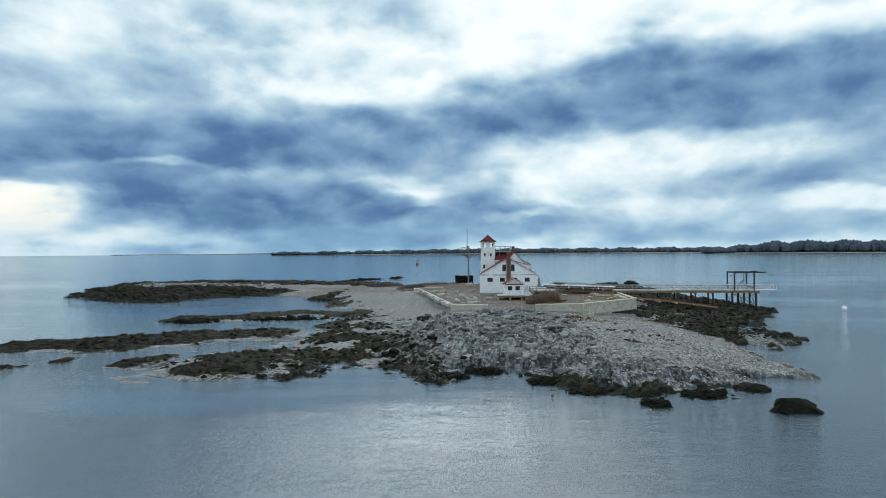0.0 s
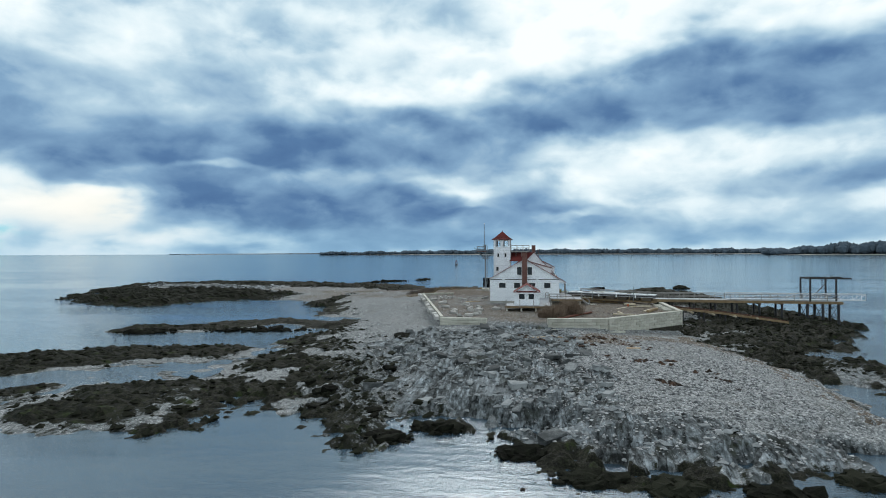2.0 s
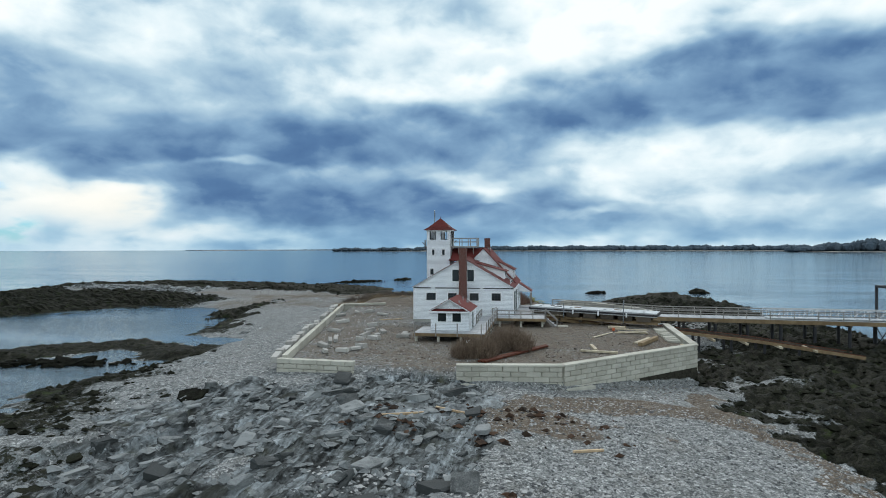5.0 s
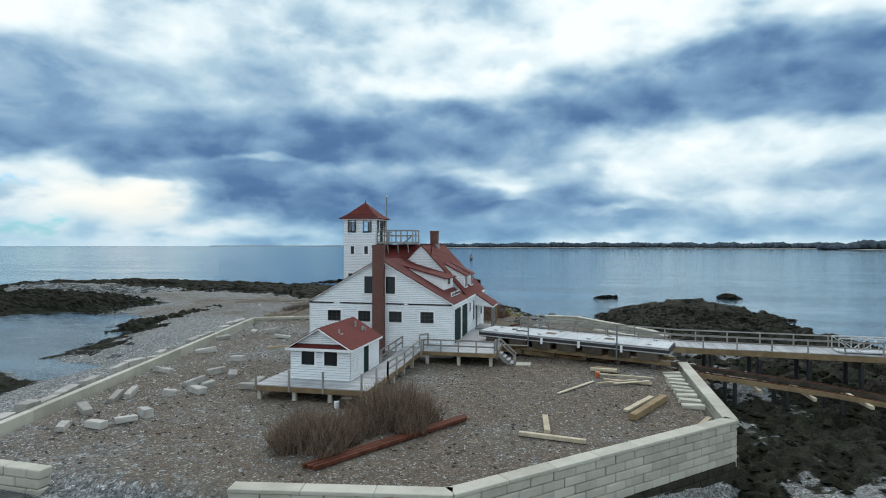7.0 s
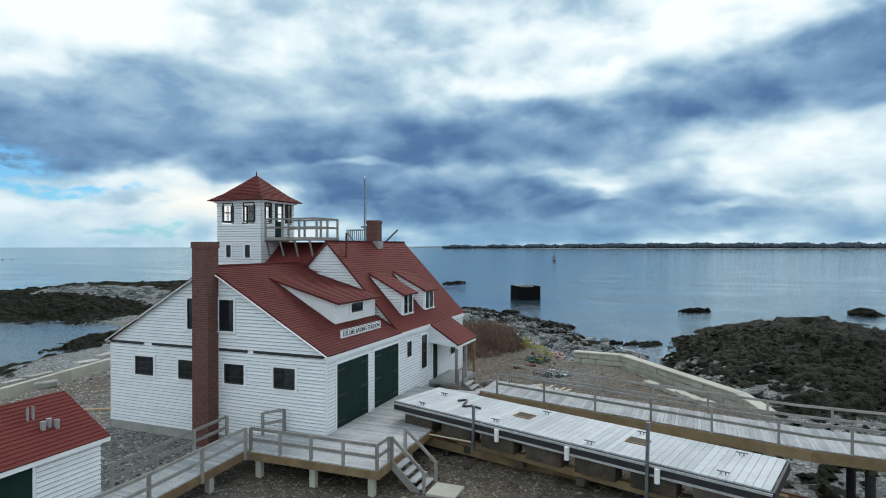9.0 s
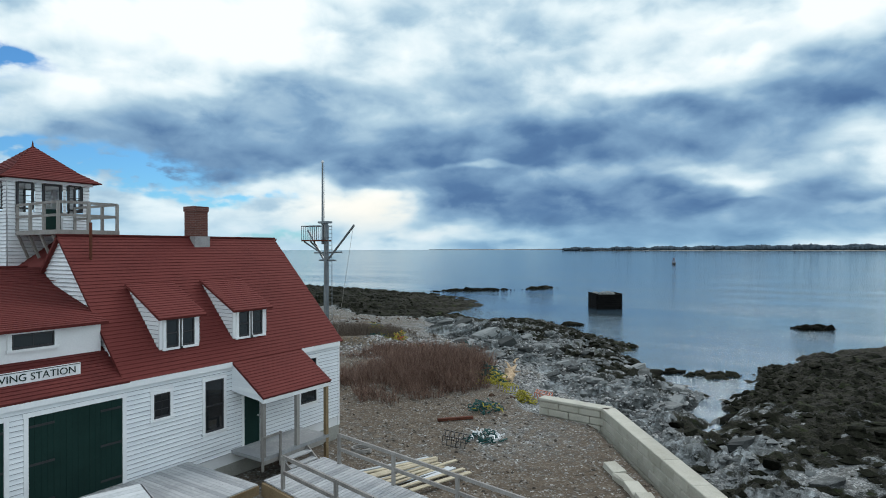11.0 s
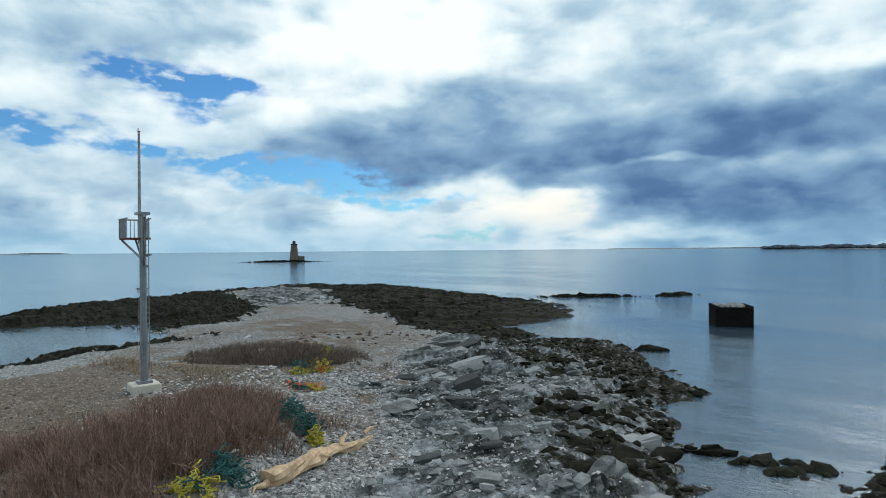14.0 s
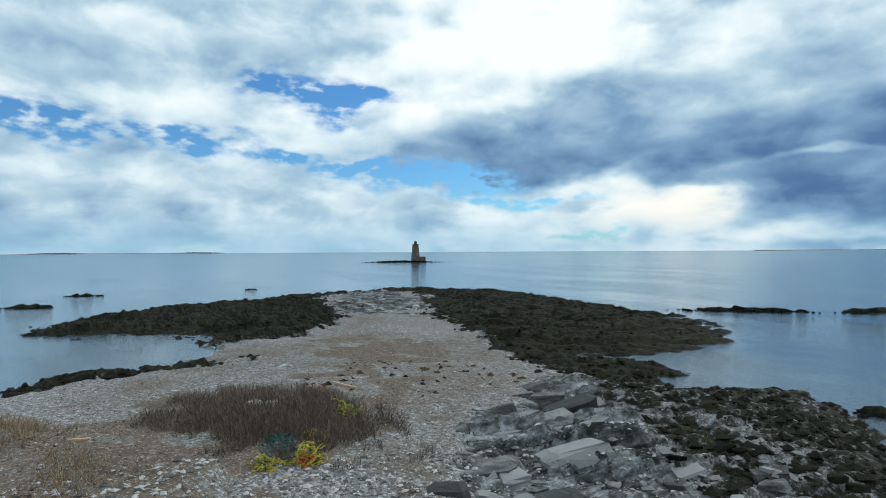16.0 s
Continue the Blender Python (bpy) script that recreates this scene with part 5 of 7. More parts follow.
bm = box(4.7, 5.7, -1.6, -0.6, height(5.2, -1.1) - .05, height(5.2, -1.1) + .09, .02)
tagged(part("step_slab", bm, M_CONC), "flat concrete slab at the foot of the deck steps", "slab")

sd_ = thing("shed_deck", (-5, -11, -1), "grey boarded walkway and platform round the small shed", "deck")
SZ = 0.06
planks(sd_, -8.0, -1.75, -13.3, -11.55, SZ, "y")
planks(sd_, -8.0, -6.9, -11.54, -9.2, SZ, "y")
planks(sd_, -3.22, -1.75, -11.54, -6.5, SZ, "y")
for i in range(30):
    y0, y1 = -6.48 + i * 0.1367, -6.48 + (i + 1) * 0.1367 - .008
    za, zb = SZ + (DZ - SZ) * i / 30, SZ + (DZ - SZ) * (i + 1) / 30
    part("board", bar(bmesh.new(), (-2.48, y0, za - .02), (-2.48, y1, zb - .02), 1.46, 0.04), M_GREY, sd_)
planks(sd_, -3.22, -1.62, -2.37, -0.9, DZ, "y")
part("rim_joist", bars([((-8.02, -13.32, SZ - .17), (-1.73, -13.32, SZ - .17)), ((-1.73, -13.3, SZ - .17), (-1.73, -6.5, SZ - .17)), ((-8.02, -13.3, SZ - .17), (-8.02, -9.2, SZ - .17)),
     ((-1.73, -6.5, SZ - .17), (-1.73, -2.45, DZ - .17)), ((-3.24, -6.5, SZ - .17), (-3.24, -0.9, DZ - .17))], 0.05, 0.26), M_TIMBER, sd_, "tan timber rim joist")
for xx, yy in ((-7.8, -13.1), (-5.8, -13.1), (-3.8, -13.1), (-1.95, -13.1), (-1.95, -10.5), (-1.95, -8.2), (-1.95, -6.0), (-1.95, -3.9), (-7.8, -9.6)):
    part("concrete_foot", box(xx - .11, xx + .11, yy - .11, yy + .11, -1.4, SZ - .3, 0.02), M_CONC, sd_)
for xx in (-7.9, -6.0, -4.1, -2.0):
    part("rail_post", bars([((xx, -13.35, SZ - .3), (xx, -13.35, SZ + .85))], 0.09, 0.09), M_POST, sd_)
for yy in (-11.9, -9.9):
    part("rail_post", bars([((-1.70, yy, SZ - .3), (-1.70, yy, SZ + .85))], 0.09, 0.09), M_POST, sd_)
post_rail(sd_, [(-1.70, -9.9, SZ), (-1.70, -6.5, SZ), (-1.66, -2.5, DZ)], 0.3, 0.80, M_POST, 1.7)
post_rail(sd_, [(-3.26, -6.4, SZ), (-3.26, -1.6, DZ)], 0.2, 0.80, M_POST, 1.6)

shed = thing("shed", (-5, -9, 0), "small white clapboard shed with a red shingle roof and boarded windows", "shed")
sx0, sx1, sy0, sy1, se, sr = -6.80, -3.30, -11.55, -6.75, 1.84, 2.93
sxm = (sx0 + sx1) / 2
part("shed_wall", prism([(sx0, -0.3), (sx1, -0.3), (sx1, se), (sxm, sr - .05), (sx0, se)], sy0, sy1, "y"), M_TRIM, shed)
shs = (sr - se) / ((sx1 - sx0) / 2)
part("front_siding", courses((0, sy0, SZ), (1, 0, 0), (0, 0, 1), (0, -1, 0), se - SZ - .1, lambda h: (sx0, sx1), 0.135, 0.046, [(-6.24, -5.27, .76, 1.64), (-4.90, -3.94, .76, 1.68)], edge=0.017), M_WHITE, shed)
for ya, yb, gaps in ((sy0, -9.66, [(-11.27, -10.45, .35, 1.15)]), (-8.6, sy1, [])):
    part("side_siding", courses((sx1, 0, SZ), (0, 1, 0), (0, 0, 1), (1, 0, 0), se - SZ, lambda h: (ya, yb), 0.135, 0.046, gaps, edge=0.017), M_WHITE, shed)
part("louvre_siding", courses((0, sy0, 2.02), (1, 0, 0), (0, 0, 1), (0, -1, 0), sr - 2.1, lambda h: (sx0 + .3 + (h) / shs, sx1 - .3 - h / shs), 0.10, 0.03, edge=0.017), M_WHITE, shed)
part("gable_mullion", box(sxm - .04, sxm + .04, sy0 - .05, sy0, 2.05, 2.75), M_TRIM, shed)
window(shed, "y", sy0, -6.14, -5.37, 0.88, 1.60, -1, (1, 1), False, M_GREEN)
window(shed, "y", sy0, -4.80, -4.04, 0.88, 1.62, -1, (1, 1), False, M_GREEN)
roof_plane("shed_roof", shed, (sx1 + .18, sy0 - .25, se - .05), (sx1 + .18, sy1 + .2, se - .05), (sxm, sy0 - .25, sr), (sxm, sy1 + .2, sr))
roof_plane("shed_roof", shed, (sx0 - .18, sy0 - .25, se - .05), (sx0 - .18, sy1 + .2, se - .05), (sxm, sy0 - .25, sr), (sxm, sy1 + .2, sr))
roof_plane("pent_roof", shed, (sx0 - .1, sy0 - .26, se - .02), (sx1 + .1, sy0 - .26, se - .02), (sx0 + .25, sy0, se + .17), (sx1 - .25, sy0, se + .17), 0.02)
tr = bmesh.new()
bar(tr, (sx1 + .2, sy0 - .27, se - .12), (sxm, sy0 - .27, sr - .07), 0.04, 0.15, (0, 1, 0))
bar(tr, (sx0 - .2, sy0 - .27, se - .12), (sxm, sy0 - .27, sr - .07), 0.04, 0.15, (0, 1, 0))
bar(tr, (sx0 - .2, sy0 - .27, se - .11), (sx1 + .2, sy0 - .27, se - .11), 0.04, 0.14)
bar(tr, (sx1 + .17, sy0 - .25, se - .13), (sx1 + .17, sy1 + .2, se - .13), 0.03, 0.12)
part("barge_board", tr, M_TRIM, shed)
sdoor = part("shed_door", box(sx1 - .04, sx1 + .03, -9.56, -8.70, SZ, 1.72), M_GREEN, shed, "dark green shed door")
part("door_frame", bars([((sx1 + .01, -9.6, SZ), (sx1 + .01, -9.6, 1.76)), ((sx1 + .01, -8.66, SZ), (sx1 + .01, -8.66, 1.76)), ((sx1 + .01, -9.64, 1.76), (sx1 + .01, -8.62, 1.76))], 0.07, 0.08), M_TRIM, sdoor)
lv = part("louvre_vent", bars([((sx1 + .03, -11.25, .43), (sx1 + .03, -10.47, .43)), ((sx1 + .03, -11.25, 1.2), (sx1 + .03, -10.47, 1.2)), ((sx1 + .03, -11.22, .43), (sx1 + .03, -11.22, 1.2)), ((sx1 + .03, -10.5, .43), (sx1 + .03, -10.5, 1.2))], 0.06, 0.06), M_TRIM, shed)
for i in range(8):
    z = .5 + i * .088
    part("slat", bars([((sx1 + .02, -11.19, z), (sx1 + .02, -10.53, z))], 0.05, 0.03), M_TRIM, lv)
ven = part("roof_vent", rod(bmesh.new(), (-4.35, -10.6, 2.45), (-4.35, -10.6, 2.75), 0.10, 0.02), M_LEAD, shed)
part("vent_flange", box(-4.52, -4.16, -10.78, -10.42, 2.36, 2.47), M_LEAD, ven)
for i, (xx, yy) in enumerate(((-4.35, -8.1), (-4.35, -7.95), (-3.95, -7.95), (-4.0, -7.75), (-3.9, -7.6))):
    zz = sr - (xx - sxm) * shs
    part("roof_pipe", rods([((xx, yy, zz - .1), (xx, yy, zz + (.38 if i < 2 else .25)))], 0.035 if i < 2 else 0.075), M_LEAD, shed)

# ---- float on the marine railway ----
FA, FB = Vector((2.05, 3.95, 1.02)), Vector((14.95, 0.15, 0.78))
fdir = (FB - FA).normalized()
fside = Vector((0, 0, 1)).cross(fdir).normalized()
fup = fdir.cross(fside)
flo = thing("landing_float", tuple(FA), "long grey-boarded landing float resting on the slipway timbers", "float")


def fl(a, s, u):
    return FA + fdir * a + fside * s + fup * u


FL = (FB - FA).length
n = 60
for i in range(n):
    a, b = FL * i / n, FL * (i + 1) / n - .012
    part("board", bar(bmesh.new(), fl((a + b) / 2, -1.42, -.03), fl((a + b) / 2, 1.42, -.03), b - a, 0.05, fup), M_FLOAT, flo)
part("rub_rail", bars([(fl(-.05, s, -.20), fl(FL + .05, s, -.20)) for s in (-1.45, 1.45)] + [(fl(-.05, -1.45, -.20), fl(-.05, 1.45, -.20)), (fl(FL + .05, -1.45, -.20), fl(FL + .05, 1.45, -.20))], 0.07, 0.30), M_DARK, flo, "black rubber fender strip")
part("side_board", bars([(fl(-.05, s, -.10), fl(FL + .05, s, -.10)) for s in (-1.50, 1.50)] + [(fl(-.05, s, -.38), fl(FL + .05, s, -.38)) for s in (-1.48, 1.48)], 0.05, 0.07), M_GREY, flo)
for i in range(7):
    a = .5 + i * 1.83
    for s in (-1.1, 1.1):
        part("float_drum", bars([(fl(a, s, -.66), fl(a + 1.35, s, -.66))], 0.62, 0.55), M_OLDWOOD, flo, "dark weedy flotation block")
part("float_beam", bars([(fl(0, s, -.42), fl(FL, s, -.42)) for s in (-1.2, 0, 1.2)], 0.15, 0.16), M_OLDWOOD, flo)
for a, s in ((1.0, .5), (1.2, -1.2), (4.6, -1.15), (5.6, .9), (8.2, -1.15), (9.2, .9), (12.2, -1.1), (12.3, .9)):
    cl = part("cleat", bars([(fl(a - .17, s, .09), fl(a + .17, s, .09))], 0.035, 0.035), M_STEEL, flo)
    part("cleat_foot", bars([(fl(a + o, s, 0), fl(a + o, s, .09)) for o in (-.06, .06)], 0.03, 0.03), M_STEEL, cl)
for a, s in ((5.05, .15), (9.35, .1)):
    ha = part("hatch", bars([(fl(a - .32, s + o, .01), fl(a + .32, s + o, .01)) for o in (-.26, .26)] + [(fl(a + o, s - .26, .01), fl(a + o, s + .26, .01)) for o in (-.32, .32)], 0.06, 0.03), M_TIMBER, flo, "small open hatch with timber rim")
    part("hatch_well", bars([(fl(a - .28, s, .0), fl(a + .28, s, .0))], 0.46, 0.012), M_OLDWOOD, ha)
for a in (4.9, 7.6, 10.5):
    part("fender", rods([(fl(a, -1.56, -.55), fl(a, -1.56, -.12))], 0.085, 10), M_TRIM, flo, "white boat fender")
    part("lanyard", rods([(fl(a, -1.53, -.12), fl(a, -1.2, .06))], 0.012, 5), M_TRIM, flo)
for a, hh_ in ((3.9, 0.55), (10.2, 1.2)):
    part("guide_post", bars([(fl(a, -1.55, -1.1), fl(a, -1.55, hh_))], 0.09, 0.09), M_STEEL, flo)
snow = bmesh.new()
chn = [fl(2.0 + .12 * i, .1 + .35 * math.sin(i * .9) * (i < 8) - .03 * i, .04) for i in range(12)]
for p, q in zip(chn, chn[1:]):
    rod(snow, p, q, 0.04, None, 6)
part("chain", snow, M_BLACK, flo, "dark coiled chain")

slip = thing("marine_railway", (10, 2, -1.5), "long timber slipway rails on short piles running down to the water", "slipway")
for s, dy in ((0, 0.0), (1, 2.6)):
    pts = [Vector((2.6, 2.3 + dy, -.25)), Vector((16.4, 0.9 + dy, -1.25)), Vector((24.5, -0.3 + dy, -1.95)), Vector((33.5, -1.6 + dy, -3.1))]
    for p, q in zip(pts, pts[1:]):
        part("rail_beam", bars([(p, q)], 0.26, 0.30), M_TIMBER if s == 0 else M_OLDWOOD, slip, "brown timber beam")
        part("iron_rail", bars([(p + Vector((0, 0, .18)), q + Vector((0, 0, .18)))], 0.07, 0.06), M_RUST, slip, "rusty iron rail")
    for i in range(10):
        x = 4 + i * 3.0
        tt = Vector((x, 0, 0))
        seg = 0 if x < 16.4 else (1 if x < 24.5 else 2)
        p, q = pts[seg], pts[seg + 1]
        c = p.lerp(q, (x - p.x) / (q.x - p.x))
        part("piling", rods([((c.x, c.y, min(height(c.x, c.y), c.z - .4) - .3), (c.x, c.y, c.z - .12))], 0.14, 8), M_BLACK, slip)
for i in range(9):
    x = 5.2 + i * 3.0
    y = 2.2 - (x - 2.6) * .115
    z = -.45 - max(0, (x - 2.6)) * .075
    part("cross_tie", bars([((x, y - .9, z - .12), (x, y + 3.3, z - .12))], 0.22, 0.2), M_LUMBER if i > 4 else M_OLDWOOD, slip)
for s in (-1.0, 1.0):
    part("cradle_beam", bars([(fl(-.2, s, -1.08), fl(FL + .1, s, -1.08))], 0.22, 0.26), M_TIMBER, slip, "cradle beam under the float")
    for i in range(6):
        part("cradle_block", bars([(fl(1 + i * 2.3, s, -1.45), fl(1 + i * 2.3, s, -1.2))], 0.3, 0.3), M_OLDWOOD, slip)
part("tie_rod", rods([(fl(1.0, -1.7, -.95), fl(3.9, -1.7, -.75))], 0.03), M_LUMBER, slip)

# ---- pier ----
pier = thing("pier", (20, 8, -2), "long grey timber pier on black piles with post and rail sides", "pier")


def pl(x):
    """Near edge, far edge and floor height of the pier at x."""
    if x < 17:
        f = (x - 3.3) / 13.7
        return 8.6 - 1.8 * f, 11.0 - 1.2 * f, 0.2 - 0.6 * f
    f = (x - 17) / 27
    return 6.8 - 2.2 * f, 9.8 - 2.2 * f, -0.4


xs = list(np.arange(3.3, 44, 0.148))
for a, b in zip(xs, xs[1:]):
    y0, y1, z = pl((a + b) / 2)
    part("board", bar(bmesh.new(), ((a + b) / 2, y0, z - .02), ((a + b) / 2 + .1, y1, z - .02), b - a - .008, 0.04), M_GREY, pier)
for a, b in ((3.3, 17), (17, 30), (30, 44)):
    for e, o in ((0, -.02), (1, .02)):
        p, q = pl(a), pl(b)
        part("stringer", bars([((a, p[e] + o, p[2] - .26), (b, q[e] + o, q[2] - .26))], 0.12, 0.40), M_TIMBER, pier, "brown timber stringer")
i = 0
for x in np.arange(4.2, 44, 2.35):
    y0, y1, z = pl(x)
    for yy in (y0 + .05, y1 - .05):
        part("rail_post", bars([((x, yy, z - .4), (x, yy, z + .95))], 0.09, 0.09), M_POST, pier)
for a, b in ((4.2, 17), (17, 30), (30, 43.5)):
    p, q = pl(a), pl(b)
    for e, o in ((0, .05), (1, -.05)):
        for h_ in (.93, .48):
            part("handrail", bars([((a, p[e] + o, p[2] + h_), (b, q[e] + o, q[2] + h_))], 0.06, 0.10), M_POST, pier)
for x in (8.0, 12.0):
    y0, y1, z = pl(x)
    for yy in (y0 + .2, y1 - .2):
        part("piling", rods([((x, yy, height(x, yy) - .3), (x, yy, z - .4))], 0.12, 8), M_POST, pier)
for x in (18.9, 22.2, 25.5, 28.8, 32.1, 35.4):
    y0, y1, z = pl(x)
    part("pile_cap", bars([((x, y0 - .05, z - .55), (x, y1 + .05, z - .55))], 0.25, 0.22), M_OLDWOOD, pier)
    for yy in (y0 + .25, y1 - .25):
        part("piling", rods([((x, yy, min(height(x, yy), -3) - .4), (x, yy, z - .6))], 0.17, 10), M_BLACK, pier, "black pile")
for x in (39.0, 41.2, 43.4):
    y0, y1, z = pl(x)
    for yy in (y0 + .1, y1 - .1):
        part("piling", rods([((x, yy, -4.6), (x, yy, z - .4))], 0.20, 10), M_BLACK, pier, "black pile")
    part("cross_brace", rods([((x, y0 + .1, -1.0), (x, y1 - .1, -3.4)), ((x, y1 - .1, -1.0), (x, y0 + .1, -3.4))], 0.05, 6), M_BLACK, pier)
y0, y1, z = pl(41)
part("pile_brace", rods([((39, y0 + .1, -1.0), (43.4, y0, -3.2)), ((43.4, y0, -1.0), (39, y0 + .1, -3.2))], 0.05, 6), M_BLACK, pier)
hoist = thing("hoist_frame", (41.2, 6.5, z), "black steel hoist frame standing at the end of the pier", "hoist")
for x in (39.4, 43.2):
    for yy in (y0 + .2, y1 + .6):
        part("frame_leg", bars([((x, yy, z - .3), (x, yy, 3.15))], 0.22, 0.22), M_BLACK, hoist)
part("top_beam", bars([((39.3, y0 + .2, 3.2), (45.4, y0 + .2, 3.2)), ((39.3, y1 + .6, 3.2), (43.4, y1 + .6, 3.2)), ((39.4, y0 + .2, 3.2), (39.4, y1 + .6, 3.2)), ((43.2, y0 + .2, 3.2), (43.2, y1 + .6, 3.2))], 0.2, 0.25), M_BLACK, hoist)
for pq in (((41.5, y1 + .6, .4), (43.2, y1 + .6, 2.2)), ((43.2, y0 + .2, .1), (41.2, y0 + .2, .7))):
    part("knee_brace", bars([pq], 0.12, 0.12), M_BLACK, hoist)
part("hoist_box", box(42.4, 43.9, y0 - .1, y0 + .5, 3.3, 3.5), M_BLACK, hoist)
part("ladder", bars([((42.6, y1 + .55, 1.2 + .3 * i), (43.1, y1 + .55, 1.2 + .3 * i)) for i in range(7)] + [((42.6, y1 + .55, 0), (42.6, y1 + .55, 3.1))], 0.04, 0.04), M_BLACK, hoist)

gang = thing("gangway", (36, 8, -.3), "pale aluminium truss gangway stowed on the pier", "gangway")
for yy_, s in ((0.55, 0), (1.75, 1)):
    rows, web = [], []
    for h_ in (0.12, 1.10):
        rows.append(((27.5, pl(27.5)[0] + yy_, -.4 + h_), (47.5, pl(44)[0] + yy_, -.4 + h_)))
    part("chord", bars(rows, 0.09, 0.09), M_ALU, gang)
    for i in range(17):
        x = 27.5 + i * 1.25
        ya = pl(27.5)[0] + yy_ + (pl(44)[0] - pl(27.5)[0]) * (x - 27.5) / 20
        yb = pl(27.5)[0] + yy_ + (pl(44)[0] - pl(27.5)[0]) * (x + 1.25 - 27.5) / 20
        web.append(((x, ya, -.28), (x, ya, .7)))
        if i < 16:
            web.append(((x, ya, -.28), (x + 1.25, yb, .7)) if i % 2 else ((x, ya, .7), (x + 1.25, yb, -.28)))
    part("truss_web", bars(web, 0.05, 0.05), M_ALU, gang)
part("gangway_floor", bars([((27.5, pl(27.5)[0] + 1.15, -.26), (47.5, pl(44)[0] + 1.15, -.26))], 1.1, 0.05), M_ALU, gang)

# ---- mast ----
mast = thing("signal_mast", (-14.0, 28.4, -0.4), "tall galvanised steel mast with a lookout basket on a concrete pad", "mast")
mx, my = -13.98, 29.0
part("pad", box(mx - .7, mx + .7, my - .7, my + .7, -0.75, -0.12, 0.04), M_CONC, mast, "square concrete pad")
part("base_plate", box(mx - .35, mx + .35, my - .35, my + .35, -0.12, 0.02), M_STEEL, mast)
pm = bmesh.new()
rod(pm, (mx, my, 0.0), (mx, my, 9.0), 0.19, 0.16, 12)
part("lower_pole", pm, M_STEEL, mast)
part("upper_pole", rod(bmesh.new(), (mx - .25, my - .1, 7.4), (mx - .25, my - .1, 13.5), 0.09, 0.06, 10), M_STEEL, mast)
part("pole_cap", rod(bmesh.new(), (mx - .25, my - .1, 13.5), (mx - .25, my - .1, 13.68), 0.11, 0.05, 10), M_ALU, mast)
part("collar", box(mx - .55, mx + .35, my - .3, my + .3, 8.95, 9.10), M_STEEL, mast)
part("basket_floor", box(mx - 1.75, mx + .2, my - .8, my + .35, 7.62, 7.72), M_RUST, mast, "rust-stained basket floor")
bl = []
for i in range(9):
    bl += [((mx - 1.75 + i * .2, yy, 7.7), (mx - 1.75 + i * .2, yy, 8.75)) for yy in (my - .8, my + .35)]
for i in range(7):
    bl.append(((mx - 1.75, my - .8 + i * .19, 7.7), (mx - 1.75, my - .8 + i * .19, 8.75)))
part("basket_bars", rods(bl, 0.022, 5), M_STEEL, mast)
part("basket_rail", rods([((mx - 1.75, my - .8, 8.75), (mx + .2, my - .8, 8.75)), ((mx - 1.75, my + .35, 8.75), (mx + .2, my + .35, 8.75)), ((mx - 1.75, my - .8, 8.75), (mx - 1.75, my + .35, 8.75))], 0.04, 6), M_STEEL, mast)
part("strut", rods([((mx - 1.6, my, 7.6), (mx, my, 6.4)), ((mx + .2, my, 7.6), (mx, my, 6.8)), ((mx - 1.6, my - .7, 7.6), (mx, my, 6.5))], 0.06, 6), M_STEEL, mast)
part("yard_arm", rods([((mx + .15, my, 6.2), (mx + 3.4, my - .7, 8.72)), ((mx - .2, my, 6.2), (mx - 2.4, my + .5, 8.5))], 0.08, 6), M_STEEL, mast)
part("cross_bar", rods([((mx - 1.2, my, 6.75), (mx + 1.6, my, 6.8)), ((mx - .7, my, 6.2), (mx + 1.0, my, 6.2))], 0.06, 6), M_STEEL, mast)
lad = [((mx + .42, my - .18, .8), (mx + .42, my - .18, 8.8)), ((mx + .42, my + .18, .8), (mx + .42, my + .18, 8.8))]
for pq in lad:
    part("ladder_rail", rods([pq], 0.025, 5), M_STEEL, mast)
part("ladder_rungs", rods([((mx + .42, my - .18, 1 + .3 * i), (mx + .42, my + .18, 1 + .3 * i)) for i in range(26)], 0.015, 5), M_STEEL, mast)
part("halyard", rods([((mx - .1, my - .1, 13.3), (mx + .2, my - .3, 1.2)), ((mx + 3.3, my - .7, 8.6), (mx + 1.0, my, .2))], 0.012, 4), M_POST, mast)

# ---- sea marks and far things ----
crib = thing("crib", (-18, 106, WATER), "ruined dark timber crib filled with stones, standing in the water", "crib")
cA, cB = Vector((-17.9, 103.0, 0)), Vector((-14.2, 105.7, 0))
cu = (cB - cA).normalized()
cv = Vector((-cu.y, cu.x, 0))
for i in range(10):
    z = -4.6 + i * 0.33
    rows = [(cA + Vector((0, 0, z)), cB + Vector((0, 0, z))), (cA + cv * 4.5 + Vector((0, 0, z)), cB + cv * 4.5 + Vector((0, 0, z)))]
    z2 = z + .16
    rows2 = [(cA + Vector((0, 0, z2)) - cv * .2, cA + cv * 4.7 + Vector((0, 0, z2))), (cB + Vector((0, 0, z2)) - cv * .2, cB + cv * 4.7 + Vector((0, 0, z2)))]
    part("crib_timber", bars(rows + rows2, 0.3, 0.3), M_TAR, crib)
part("crib_core", bars([(cA + cu * .4 + cv * 2.25 + Vector((0, 0, -3.15)), cB - cu * .4 + cv * 2.25 + Vector((0, 0, -3.15)))], 3.7, 3.1), M_TAR, crib)

